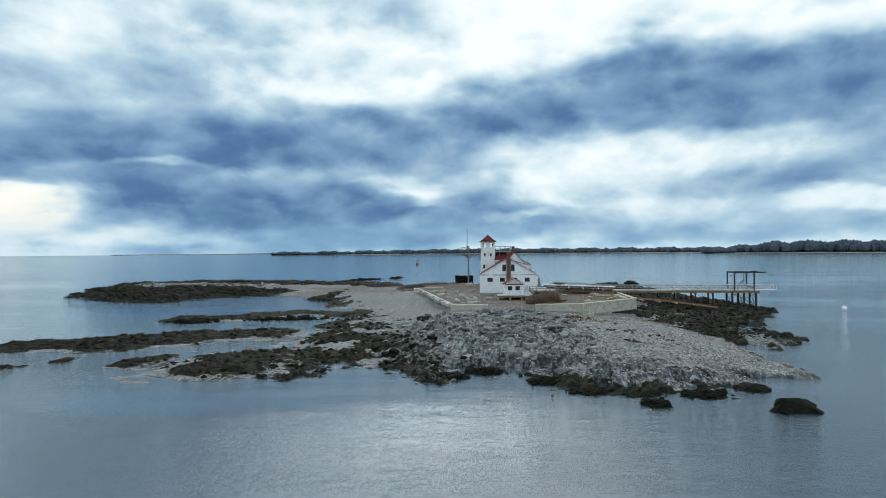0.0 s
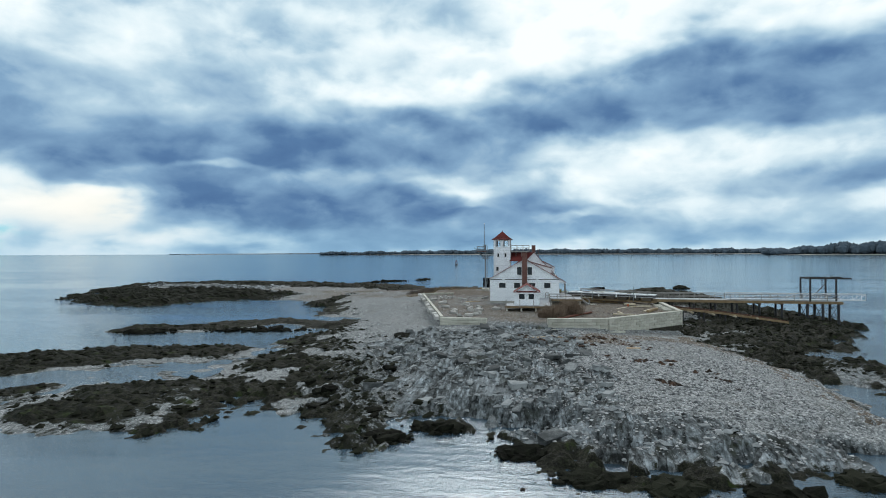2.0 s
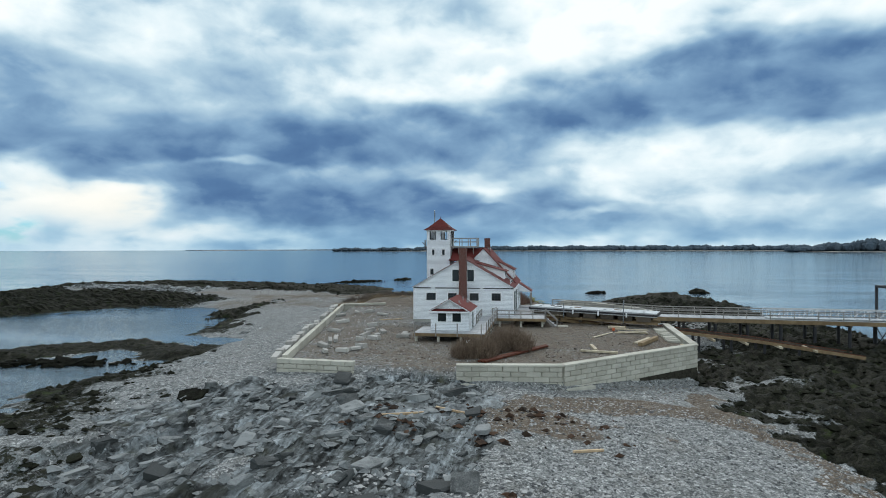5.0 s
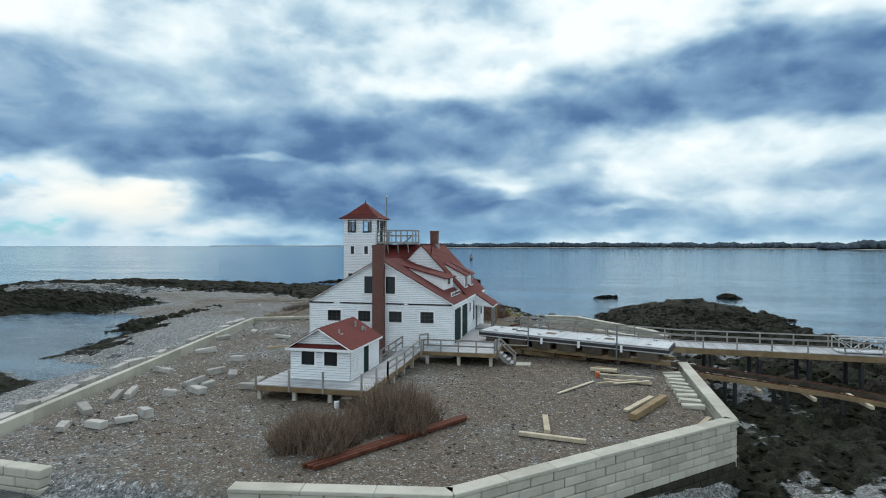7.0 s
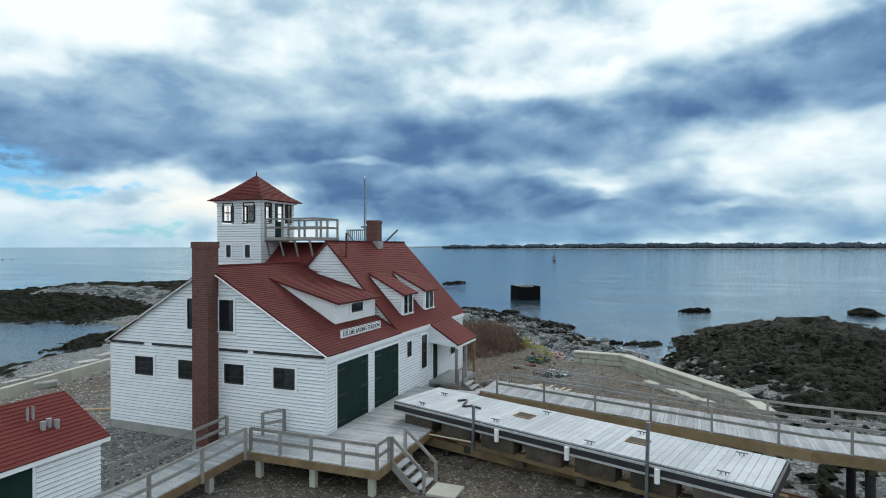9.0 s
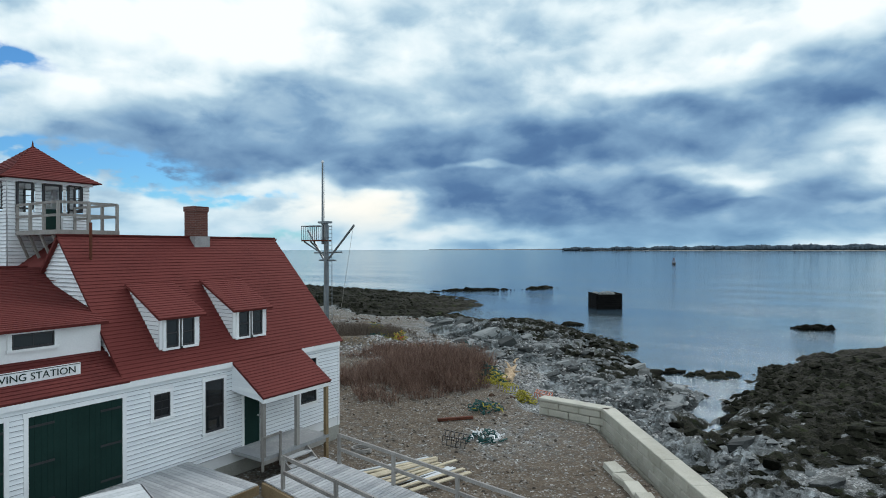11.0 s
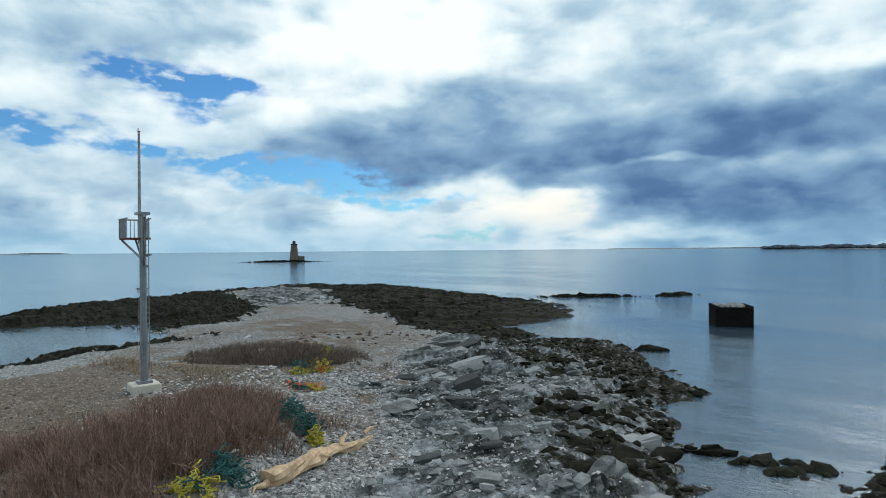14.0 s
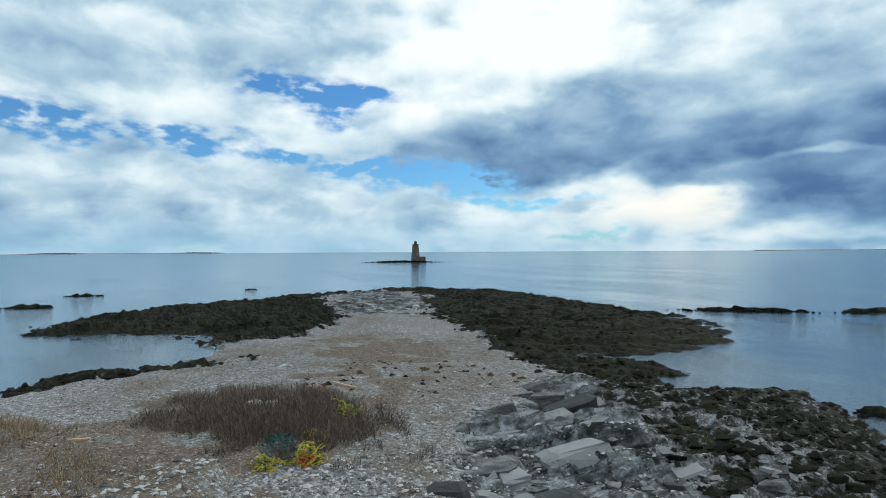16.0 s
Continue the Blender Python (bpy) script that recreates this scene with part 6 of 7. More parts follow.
buoy = thing("channel_buoy", (-70, 424, WATER), "dark red channel buoy floating upright", "buoy")
bb = bmesh.new()
rod(bb, (-70, 424, -4.6), (-70, 424, -3.3), 1.3, 1.3, 14)
rod(bb, (-70, 424, -3.3), (-70, 424, -2.9), 1.3, .5, 14)
part("hull", bb, M_DARK, buoy)
part("tower", rods([((-70 + a, 424 + b, -3.0), (-70 + a * .5, 424 + b * .5, -.4)) for a in (-.8, .8) for b in (-.8, .8)], 0.12, 5), M_RUST, buoy)
part("lantern", rod(bmesh.new(), (-70, 424, -.8), (-70, 424, 0.2), .65, .3, 10), M_RUST, buoy)

LX, LY = -512.0, 277.0
light = thing("lighthouse", (LX, LY, WATER), "tall tapered granite lighthouse with a dark lantern on a rocky islet", "lighthouse")
lt = bmesh.new()
prev = None
for i in range(13):
    f = i / 12
    r = 4.6 - 1.7 * f ** .8
    cur = [lt.verts.new((LX + r * math.cos(2 * math.pi * j / 24), LY + r * math.sin(2 * math.pi * j / 24), -2.5 + 15.2 * f)) for j in range(24)]
    if prev:
        for j in range(24):
            lt.faces.new((prev[j], prev[(j + 1) % 24], cur[(j + 1) % 24], cur[j]))
    prev = cur
lt.faces.new(prev)
part("tower", lt, surface("old_granite", (0.055, 0.050, 0.043), (0.13, 0.116, 0.098), 0.9, 0.4, 3.0, bumpy=0.3, depth=0.1), light)
part("gallery", rod(bmesh.new(), (LX, LY, 12.6), (LX, LY, 13.2), 3.5, 3.5, 20), M_BLACK, light)
part("lantern", rod(bmesh.new(), (LX, LY, 13.2), (LX, LY, 15.4), 1.5, 1.5, 12), M_BLACK, light)
part("dome", rod(bmesh.new(), (LX, LY, 15.4), (LX, LY, 16.6), 1.7, .2, 12), M_BLACK, light)
part("annex", box(LX - 2, LX + 4, LY + 3, LY + 9, -3, 1.2), M_OLDWOOD, light)


def ball():
    """Corners and faces of a twenty-faced ball."""
    bm = bmesh.new()
    bmesh.ops.create_icosphere(bm, subdivisions=1, radius=1)
    bm.verts.index_update()
    v, f = [tuple(c.co) for c in bm.verts], [[c.index for c in q.verts] for q in bm.faces]
    bm.free()
    return np.array(v), np.array(f)


BALL_V, BALL_F = ball()


def lumps(name, rows, mat, seed):
    """Many rough lumps as one mesh; rows of (matrix, how far each corner strays)."""
    rs = np.random.RandomState(seed)
    V, F = [], []
    for i, (m, j) in enumerate(rows):
        a = np.array(m)
        V.append(BALL_V @ a[:3, :3].T + a[:3, 3] + rs.uniform(-1, 1, BALL_V.shape) * j)
        F.append(BALL_F + i * len(BALL_V))
    me = bpy.data.meshes.new(name)
    me.from_pydata(np.concatenate(V).tolist(), [], np.concatenate(F).tolist())
    me.materials.append(mat)
    return me


def rocky(cx, cy, lx, ly, turn, h_, seed, count, label, name="islet", mat=M_WEEDROCK, group=""):
    """A low heap of many broken rocks rising from the sea."""
    rg = random.Random(seed)
    rows = []
    for i in range(int(count * 1.8)):
        u, v = rg.gauss(0, .42), rg.gauss(0, .42)
        f = max(0.15, 1 - u * u - v * v)
        x, y = u * lx, v * ly
        xx, yy = cx + x * math.cos(turn) - y * math.sin(turn), cy + x * math.sin(turn) + y * math.cos(turn)
        s = (0.2 + .65 * rg.random()) * h_ * f * 1.5
        m = Matrix.Translation((xx, yy, WATER + s * .12)) @ Euler((rg.uniform(-.4, .4), rg.uniform(-.4, .4), turn + rg.uniform(-.6, .6))).to_matrix().to_4x4() @ Matrix.Diagonal((s * rg.uniform(1, 2.2), s * rg.uniform(.8, 1.5), s * .62, 1))
        rows.append((m, s * .24))
    ob = part(name, lumps(name, rows, mat, seed), mat)
    return tagged(ob, label, "rocks", group, "stuff")


rocky(LX - 5, LY - 10, 44, 8, 1.08, 1.9, 3, 190, "dark low rocky islet under the lighthouse")
rocky(-62, 132, 15, 2.6, 0.88, 0.8, 4, 60, "low dark reef awash off the point")
rocky(-49.5, 149, 7, 2.2, 1.27, 0.9, 5, 24, "small dark rocks awash")
rocky(15.8, 92.3, 4.2, 2.0, .5, 0.8, 6, 16, "flat weed-covered rock in the water")
rocky(42, 97, 2.0, 1.6, 0, 1.5, 7, 6, "rounded dark rock standing out of the water")
rocky(12.6, -70, 2.2, 1.2, .2, 1.0, 8, 8, "weed-covered rock off the beach")
for i, (rx_, ry_, lx_) in enumerate(((-1.4, -66.2, 2.6), (2.6, -66.6, 2.4), (7.4, -67.0, 2.6), (-14.0, -61.0, 2.6), (-5.0, -62.6, 2.0), (2.8, -70.0, 0.9), (-10.5, -58.6, 2.4), (12.4, -64.6, 1.6))):
    rocky(rx_, ry_ + 1.2, lx_, 1.5, .1, 0.5, 40 + i, 60, "dark weed-covered rocks at the water's edge", "shore_rocks", M_WEEDROCK, "rocks at the water's edge")
rocky(-173, 65, 3, 1.5, 1.2, .4, 9, 16, "small dark rocks awash")
rocky(-60, -16, 7, 3, .3, 0.8, 10, 30, "low weed-covered rocks in the bay")
rocky(-45, -12, 9, 2.5, .25, 0.8, 15, 36, "low weed-covered rocks in the bay")
rocky(9, 53, 3, 2, .4, 0.6, 12, 12, "small weed-covered rocks in the inlet")
rocky(-138, 15, 8, 3, 1.0, 0.9, 13, 30, "low dark rocks awash beyond the spit")
rocky(-169, 23, 6, 2, 1.3, 0.7, 14, 14, "low dark rocks awash beyond the spit")
rocky(-14, 79, 2.6, 1.4, .6, 0.6, 16, 10, "small weed-covered rocks off the ledges")
rocky(5.5, 52.5, 1.6, 1.0, .6, 0.5, 17, 8, "small weed-covered rocks in the inlet")
bm = bmesh.new()
bmesh.ops.create_uvsphere(bm, u_segments=12, v_segments=8, radius=0.45, matrix=Matrix.Translation((61.2, 6.5, WATER + .12)))
tagged(part("mooring_buoy", bm, M_TRIM), "round white mooring buoy floating on the water", "buoy")


def shore(a0, a1, dist, hfun, seed, name, label, land=1.5):
    """A far wooded shore: a pale beach strip with a crown of many small tree clumps."""
    rg = random.Random(seed)
    t = thing(name, (-math.sin(radians((a0 + a1) / 2)) * dist, math.cos(radians((a0 + a1) / 2)) * dist, WATER), label, "shore", "", "structure")
    bm = bmesh.new()
    n = int((a1 - a0) * 4)
    rows = []
    for i in range(n + 1):
        a = radians(a0 + (a1 - a0) * i / n)
        e = min(1, 6 * i / n, 6 * (n - i) / n)
        rows.append([bm.verts.new((-math.sin(a) * (dist + k_), math.cos(a) * (dist + k_), WATER - .5 + hh_ * e)) for k_, hh_ in ((-25, 0), (-5, 2.2), (60, 3.5), (400, 5))])
    for p, q in zip(rows, rows[1:]):
        for j in range(3):
            bm.faces.new((p[j], q[j], q[j + 1], p[j + 1]))
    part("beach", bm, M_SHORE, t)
    rows = []
    for i in range(int((a1 - a0) * 60)):
        ad = a0 + (a1 - a0) * rg.random()
        hh_ = hfun(ad) * rg.uniform(.65, 1.08)
        if hh_ < 1:
            continue
        a = radians(ad)
        dd = dist + rg.uniform(10, 260)
        s = rg.uniform(4, 11)
        rows.append((Matrix.Translation((-math.sin(a) * dd, math.cos(a) * dd, WATER + hh_ * .55)) @ Matrix.Diagonal((s * 1.3, s * 1.3, hh_ * .5, 1)), s * .22))
    part("woods", lumps("woods", rows, M_HAZED_FOREST, seed), M_HAZED_FOREST, t)
    return t


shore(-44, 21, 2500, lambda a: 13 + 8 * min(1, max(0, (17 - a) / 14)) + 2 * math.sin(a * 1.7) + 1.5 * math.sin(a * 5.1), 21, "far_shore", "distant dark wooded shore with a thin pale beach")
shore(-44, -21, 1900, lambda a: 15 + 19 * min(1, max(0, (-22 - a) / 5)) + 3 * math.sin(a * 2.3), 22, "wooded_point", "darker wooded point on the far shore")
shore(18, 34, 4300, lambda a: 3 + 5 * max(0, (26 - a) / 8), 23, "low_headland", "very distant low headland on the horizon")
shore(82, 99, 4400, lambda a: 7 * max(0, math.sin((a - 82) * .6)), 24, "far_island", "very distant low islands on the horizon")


# ---- seawalls: coursed concrete blocks under a cap ----
BLK = {}


def block_mesh(length, depth, hgt, wet=False):
    """A rock-faced concrete block, shared between alike pieces; x along, y across, z up."""
    key = (round(length, 1), depth, round(hgt, 2), wet)
    if key not in BLK:
        bm = box(-key[0] / 2 + .010, key[0] / 2 - .010, -depth / 2, depth / 2, -hgt / 2 + .010, hgt / 2 - .010)
        bmesh.ops.bevel(bm, geom=bm.edges[:], offset=0.034, segments=1, affect="EDGES")
        BLK[key] = mesh_of("block", bm, M_WEEDY if wet else M_CONC)
    return BLK[key]


def seawall(pts, top, foots, label, capped=True, course=0.35, depth=0.55, blen=1.05):
    """A wall along plan points; foots: bottom height at each point."""
    w = thing("seawall", (pts[0][0], pts[0][1], top), label, "seawall", "seawalls round the yard", "structure")
    rg = random.Random(int(pts[0][0] * 7 + 100))
    off = 0.0
    for (a, b), (fa, fb) in zip(zip(pts, pts[1:]), zip(foots, foots[1:])):
        a, b = Vector((*a, 0)), Vector((*b, 0))
        d = b - a
        L = d.length
        ang = math.atan2(d.y, d.x)
        z = top - (0.13 if capped else 0)
        if capped:
            n = max(1, round(L / 2.3))
            for i in range(n):
                c = a + d * ((i + .5) / n)
                bm = box(-L / n / 2 + .006, L / n / 2 - .006 + (0.12 if i == n - 1 else 0), -depth / 2 - .05, depth / 2 + .05, -.13, 0.0)
                bmesh.ops.bevel(bm, geom=bm.edges[:], offset=0.02, segments=1, affect="EDGES")
                o = new("cap_stone", mesh_of("cap_stone", bm, M_CONC))
                o.parent, o.matrix_parent_inverse = w, w.matrix_basis.inverted()
                o.matrix_basis = pose(c.x, c.y, top, 0, 0, math.degrees(ang))
        row = 0
        while z > min(fa, fb) - .1 and row < 9:
            x = -(blen / 2 if row % 2 else 0)
            while x < L - .05:
                x0, x1 = max(x, 0.0), min(x + blen, L)
                x += blen
                if x1 - x0 < .15:
                    continue
                if z < fa + (fb - fa) * ((x0 + x1) / 2 / L) - .05:
                    continue
                c = a + d * ((x0 + x1) / 2 / L)
                o = new("block", block_mesh(x1 - x0, depth, course, z < -2.25 + rg.uniform(-.1, .1)))
                o.parent, o.matrix_parent_inverse = w, w.matrix_basis.inverted()
                o.matrix_basis = pose(c.x + rg.uniform(-.012, .012), c.y + rg.uniform(-.012, .012), z - course / 2, 0, 0, math.degrees(ang)) @ Matrix.Diagonal(((x1 - x0) / round(x1 - x0, 1), 1, 1, 1))
            z -= course
            row += 1
    return w


seawall([(-2.5, -24.3), (4.6, -23.2), (15.5, -12.7), (15.75, 0.6)], -0.42, [-1.7, -2.3, -3.3, -3.2], "pale concrete block seawall with a smooth cap round the yard")
seawall([(-15.6, -24.0), (-9.75, -24.3)], -0.45, [-2.2, -2.1], "short length of pale concrete block seawall", False)
seawall([(5.6, 23.7), (9.0, 23.4), (15.4, 14.5), (16.2, 11.4)], -0.2, [-1.4, -1.8, -2.4, -2.6], "pale concrete block seawall with a bend beyond the house")
seawall([(-25.0, 15.8), (-19.5, 18.6)], -0.35, [-1.4, -1.2], "low pale concrete wall behind the house", False)
for pts, zs, lab in (([(-2.2, -24.36), (4.62, -23.3)], (-1.62, -2.0), "pale concrete footing under the seawall"), ([(4.62, -23.3), (6.6, -21.4)], (-2.0, -2.1), "pale concrete footing under the seawall corner"), ([(-15.7, -24.1), (-9.6, -24.4)], (-1.55, -1.55), "pale concrete footing under the short seawall")):
    bm = bars([((*pts[0], zs[0] - .35), (*pts[1], zs[1] - .35))], 1.0, 0.7)
    bmesh.ops.bevel(bm, geom=bm.edges[:], offset=0.03, segments=1, affect="EDGES")
    tagged(part("wall_footing", bm, M_CONC), lab, "footing", "seawalls round the yard", "structure")
foot = thing("low_wall", (-20, -4, -1), "long low concrete wall along the seaward side of the yard", "wall", "seawalls round the yard", "structure")
pa, pb_ = Vector((-15.5, -23.2, 0)), Vector((-25.0, 15.8, 0))
for i in range(17):
    p, q = pa.lerp(pb_, i / 17), pa.lerp(pb_, (i + 1) / 17 - .0006)
    part("wall_length", bars([(p + Vector((0, 0, -.75)), q + Vector((0, 0, -.75)))], 0.36, 0.72), M_CONC, foot)
rg = random.Random(77)


def stone_block(name, x, y, z, l, w, h_, turn, tilt, roll, mat, label, group):
    bm = box(-l / 2, l / 2, -w / 2, w / 2, -h_ / 2, h_ / 2)
    bmesh.ops.bevel(bm, geom=bm.edges[:], offset=0.03, segments=1, affect="EDGES")
    r2 = random.Random(int(x * 91 + y * 13 + 5000))
    for v in bm.verts:
        v.co += Vector((r2.uniform(-.03, .03), r2.uniform(-.03, .03), r2.uniform(-.03, .03)))
    ob = part(name, bm, mat)
    ob.matrix_basis = pose(x, y, z, tilt, roll, turn)
    return tagged(ob, label, "stone block", group)


wang = math.degrees(math.atan2((pb_ - pa).y, (pb_ - pa).x))
nrm = Vector((-(pb_ - pa).y, (pb_ - pa).x, 0)).normalized()
for i in range(22):
    f = (i + rg.uniform(-.2, .2)) / 22
    if i in (7, 12, 13, 17):
        continue
    c = pa.lerp(pb_, f) + nrm * rg.uniform(.55, .85)
    stone_block("granite_block", c.x, c.y, rg.uniform(-.62, -.42), rg.uniform(1.1, 1.9), rg.uniform(.45, .6), rg.uniform(.4, .55), wang + rg.uniform(-5, 5), rg.uniform(-4, 4), rg.uniform(-5, 5), M_GRANITE,
                "pale granite block laid along the low wall", "granite blocks")
for x, y in [(-14.8, -17.3), (-15.1, -15.0), (-14.9, -14.1), (-17.1, -8.7), (-12.8, -13.7), (-11.8, -12.7), (-11.9, -11.6), (-13.6, -8.2), (-12.1, -8.8), (-9.4, -11.4), (-9.6, -10.1), (-13.7, -19.7), (-12.5, -19.1), (-11.7, -18.2),
             (-11.6, -17.1), (-14.5, -4.3), (-20.3, 7.9), (-16.2, 5.5), (-18.8, 8.3), (-12.6, 8.4), (-18.6, -2.0), (-21.0, 4.0), (-13.2, -11.0)]:
    stone_block("granite_block", x, y, height(x, y) + .16, rg.uniform(.7, 1.5), rg.uniform(.32, .5), rg.uniform(.25, .42), rg.uniform(0, 180), rg.uniform(-8, 8), rg.uniform(-8, 8), M_GRANITE, "loose pale granite block lying on the gravel", "granite blocks")
for i in range(9):
    y = -2.5 - i * 0.95
    stone_block("paving_block", 14.55 - .02 * i, y, height(14.5, y) + .1, 1.05, .5, .25, rg.uniform(-8, 8), rg.uniform(-4, 4), rg.uniform(-4, 4), M_CONC, "concrete block laid flat in a row along the seawall", "row of flat blocks")
for i in range(6):
    f = i / 6
    x, y = 14.7 - f * 3.4, 14.6 + f * 4.6
    stone_block("paving_block", x - .9, y - .6, height(x - .9, y - .6) + .08, .95, .5, .25, 125 + rg.uniform(-8, 8), 0, rg.uniform(-4, 4), M_CONC, "concrete block laid flat in a row along the seawall", "row of flat blocks")


for x, y in ((-25.8, 40.5), (-25.2, 41.3)):
    stone_block("granite_block", x, y, height(x, y) + .3, .75, .6, .8, 30, 4, -5, M_GRANITE, "upright cut granite block standing in the scrub", "granite blocks")


# ---- lumber and beach clutter ----
def timber(x0, y0, x1, y1, w, h_, lift, mat, label, name="timber", group="loose lumber in the yard"):
    z0, z1 = height(x0, y0), height(x1, y1)
    bm = bars([((x0, y0, z0 + h_ / 2 + lift), (x1, y1, z1 + h_ / 2 + lift))], w, h_)
    bmesh.ops.bevel(bm, geom=bm.edges[:], offset=0.008, segments=1, affect="EDGES")
    return tagged(part(name, bm, mat), label, "timber", group)


timber(6.2, -16.2, 9.0, -16.7, .22, .16, 0.02, M_LUMBER, "weathered plank lying on the gravel")
timber(7.2, -13.6, 7.4, -15.9, .26, .2, 0.02, M_LUMBER, "short weathered beam on the gravel")
timber(11.2, -13.0, 13.2, -8.9, .34, .30, 0.02, M_TIMBER, "heavy tan timber beam on the ground")
timber(11.0, -11.6, 12.6, -8.6, .28, .12, 0.02, M_LUMBER, "weathered plank beside a heavy beam")
timber(7.7, -8.9, 9.7, -5.5, .16, .06, 0.03, M_LUMBER, "pale plank lying on the gravel")
timber(10.1, -4.3, 13.2, -4.7, .16, .08, 0.22, M_LUMBER, "pale plank on a lumber pile")
timber(10.3, -5.0, 13.0, -5.5, .26, .10, 0.05, M_LUMBER, "pale plank on a lumber pile")
timber(9.9, -6.3, 12.2, -5.0, .18, .08, 0.13, M_LUMBER, "pale plank on a lumber pile")
timber(10.8, -6.3, 12.9, -5.2, .18, .06, 0.16, M_LUMBER, "pale plank on a lumber pile")
timber(9.7, -2.3, 11.4, -2.6, .24, .18, 0.02, M_LUMBER, "tan lumber stacked in the yard")
timber(9.6, -3.0, 11.2, -3.2, .24, .18, 0.2, M_LUMBER, "tan lumber stacked in the yard")
timber(9.9, -2.5, 11.3, -2.9, .24, .16, 0.2, M_TIMBER, "tan lumber stacked in the yard")
timber(13.2, -14.3, 14.7, -12.2, .24, .22, 0.05, M_LUMBER, "pale beam leaning at the seawall corner")
timber(13.8, -14.0, 14.9, -12.6, .2, .12, 0.05, M_LUMBER, "pale plank at the seawall corner")
for i, o in enumerate((0, .3, .62)):
    timber(-1.3 + o * .8, -21.5 - o * .25, 3.5 + o * .2, -14.4 - o * .5, .17, .14, 0.05, M_RUST, "long rusty steel rail lying in the yard", "steel_rail", "rusty rails")
for i in range(14):
    a = rg.uniform(-.2, .2)
    timber(3.2 + i * .2 + a, 12.2 + a, 4.6 + i * .14 + a * 2, 15.3 + rg.uniform(-.5, .3), rg.uniform(.1, .2), .05, .12 + .03 * (i % 3), M_LUMBER if i % 3 else M_FLOAT, "pale board on a loose pile beside the porch", "board", "board pile by the porch")
for x, y, l, t_ in [(-30.1, 47.0, 2.6, .3), (-25.8, 44.9, 1.4, 1.2), (-20.5, 32.7, .8, 1.4), (-4, -33, 3.0, .3), (5.5, -36, 1.6, .5), (-1.5, -31.5, 2.2, -.2), (-14, 1.5, 2.6, .5)]:
    timber(x - l / 2 * math.cos(t_), y - l / 2 * math.sin(t_), x + l / 2 * math.cos(t_), y + l / 2 * math.sin(t_), .13, .11, 0.0, M_DRIFT, "bleached piece of driftwood on the shingle", "driftwood", "driftwood")

LOG_X, LOG_Y = 0.5, 29.6
dl = thing("driftwood_log", (-0.6, 33, -.6), "big pale driftwood log with a twisted split root end", "driftwood")
bm = bmesh.new()
n, ring_ = 22, []
for i in range(n):
    f = i / (n - 1)
    x, y = LOG_X - 2.1 * f + .16 * math.sin(f * 7), LOG_Y + 5.9 * f + .12 * math.sin(f * 5 + 1)
    c = Vector((x, y, height(x, y) + .20 + .10 * math.sin(f * 6) + .22 * max(0, f - .8) * 4))
    r0_ = (.37 - .15 * f) * (1.0 + .18 * math.sin(f * 19)) * (1 - .75 * max(0, (f - .86) / .14))
    cur = []
    for j in range(12):
        a = 2 * math.pi * j / 12 + f * 2.6
        rr_ = r0_ * (1 + .24 * math.sin(3 * a - f * 9) + .10 * math.sin(5 * a + f * 23))
        cur.append(bm.verts.new(c + Vector((math.cos(a) * .93, math.cos(a) * .30, math.sin(a) * .85)) * rr_))
    ring_.append(cur)
for p, q in zip(ring_, ring_[1:]):
    for j in range(12):
        bm.faces.new((p[j], p[(j + 1) % 12], q[(j + 1) % 12], q[j]))
bm.faces.new(ring_[0][::-1])
bm.faces.new(ring_[-1])
part("trunk", bm, M_DRIFT, dl)


def limb(p, turns, r):
    """A crooked tapering branch."""
    bm = bmesh.new()
    p = Vector(p)
    for i, d in enumerate(turns):
        q = p + Vector(d)
        rod(bm, p, q, r * (1 - i / len(turns)) + .012, r * (1 - (i + 1) / len(turns)) + .012, 7)
        p = q
    return bm


z_ = height(LOG_X - 1.2, LOG_Y + 3.2)
part("branch", limb((LOG_X - 1.5, LOG_Y + 4.0, z_ + .22), ((-.3, .25, .22), (-.2, .3, .05), (-.28, .1, .10)), .12), M_DRIFT, dl)
part("branch", limb((LOG_X - 1.0, LOG_Y + 2.5, z_ + .25), ((.35, .1, .16), (.3, .2, -.02), (.2, .02, .06)), .10), M_DRIFT, dl)
part("branch", limb((LOG_X - .05, LOG_Y + .2, z_ + .15), ((.3, -.3, .05), (.1, -.4, .06), (.3, -.2, -.08)), .16), M_DRIFT, dl)
part("branch", limb((LOG_X - 1.9, LOG_Y + 5.4, z_ + .40), ((-.05, .35, .18), (.1, .3, .04)), .09), M_DRIFT, dl)


def heap(name, cx, cy, rx, ry, h_, n, mats, label, cat, seed):
    """A tangle of short cords and rags of net."""
    rg = random.Random(seed)
    t = thing(name, (cx, cy, height(cx, cy)), label, cat, "washed-up fishing gear")
    for mat, share in mats:
        bm = bmesh.new()
        for i in range(int(n * share)):
            a, r = rg.uniform(0, 6.28), math.sqrt(rg.random())
            x, y = cx + rx * r * math.cos(a), cy + ry * r * math.sin(a)
            z = height(x, y) + h_ * (1 - r * r) * rg.random()
            p = Vector((x, y, z))
            for j in range(4):
                q = p + Vector((rg.uniform(-.22, .22), rg.uniform(-.22, .22), rg.uniform(-.12, .12)))
                rod(bm, p, q, .028, None, 4)
                p = q
        part("tangle", bm, mat, t)["kind"] = "stuff"
    return t


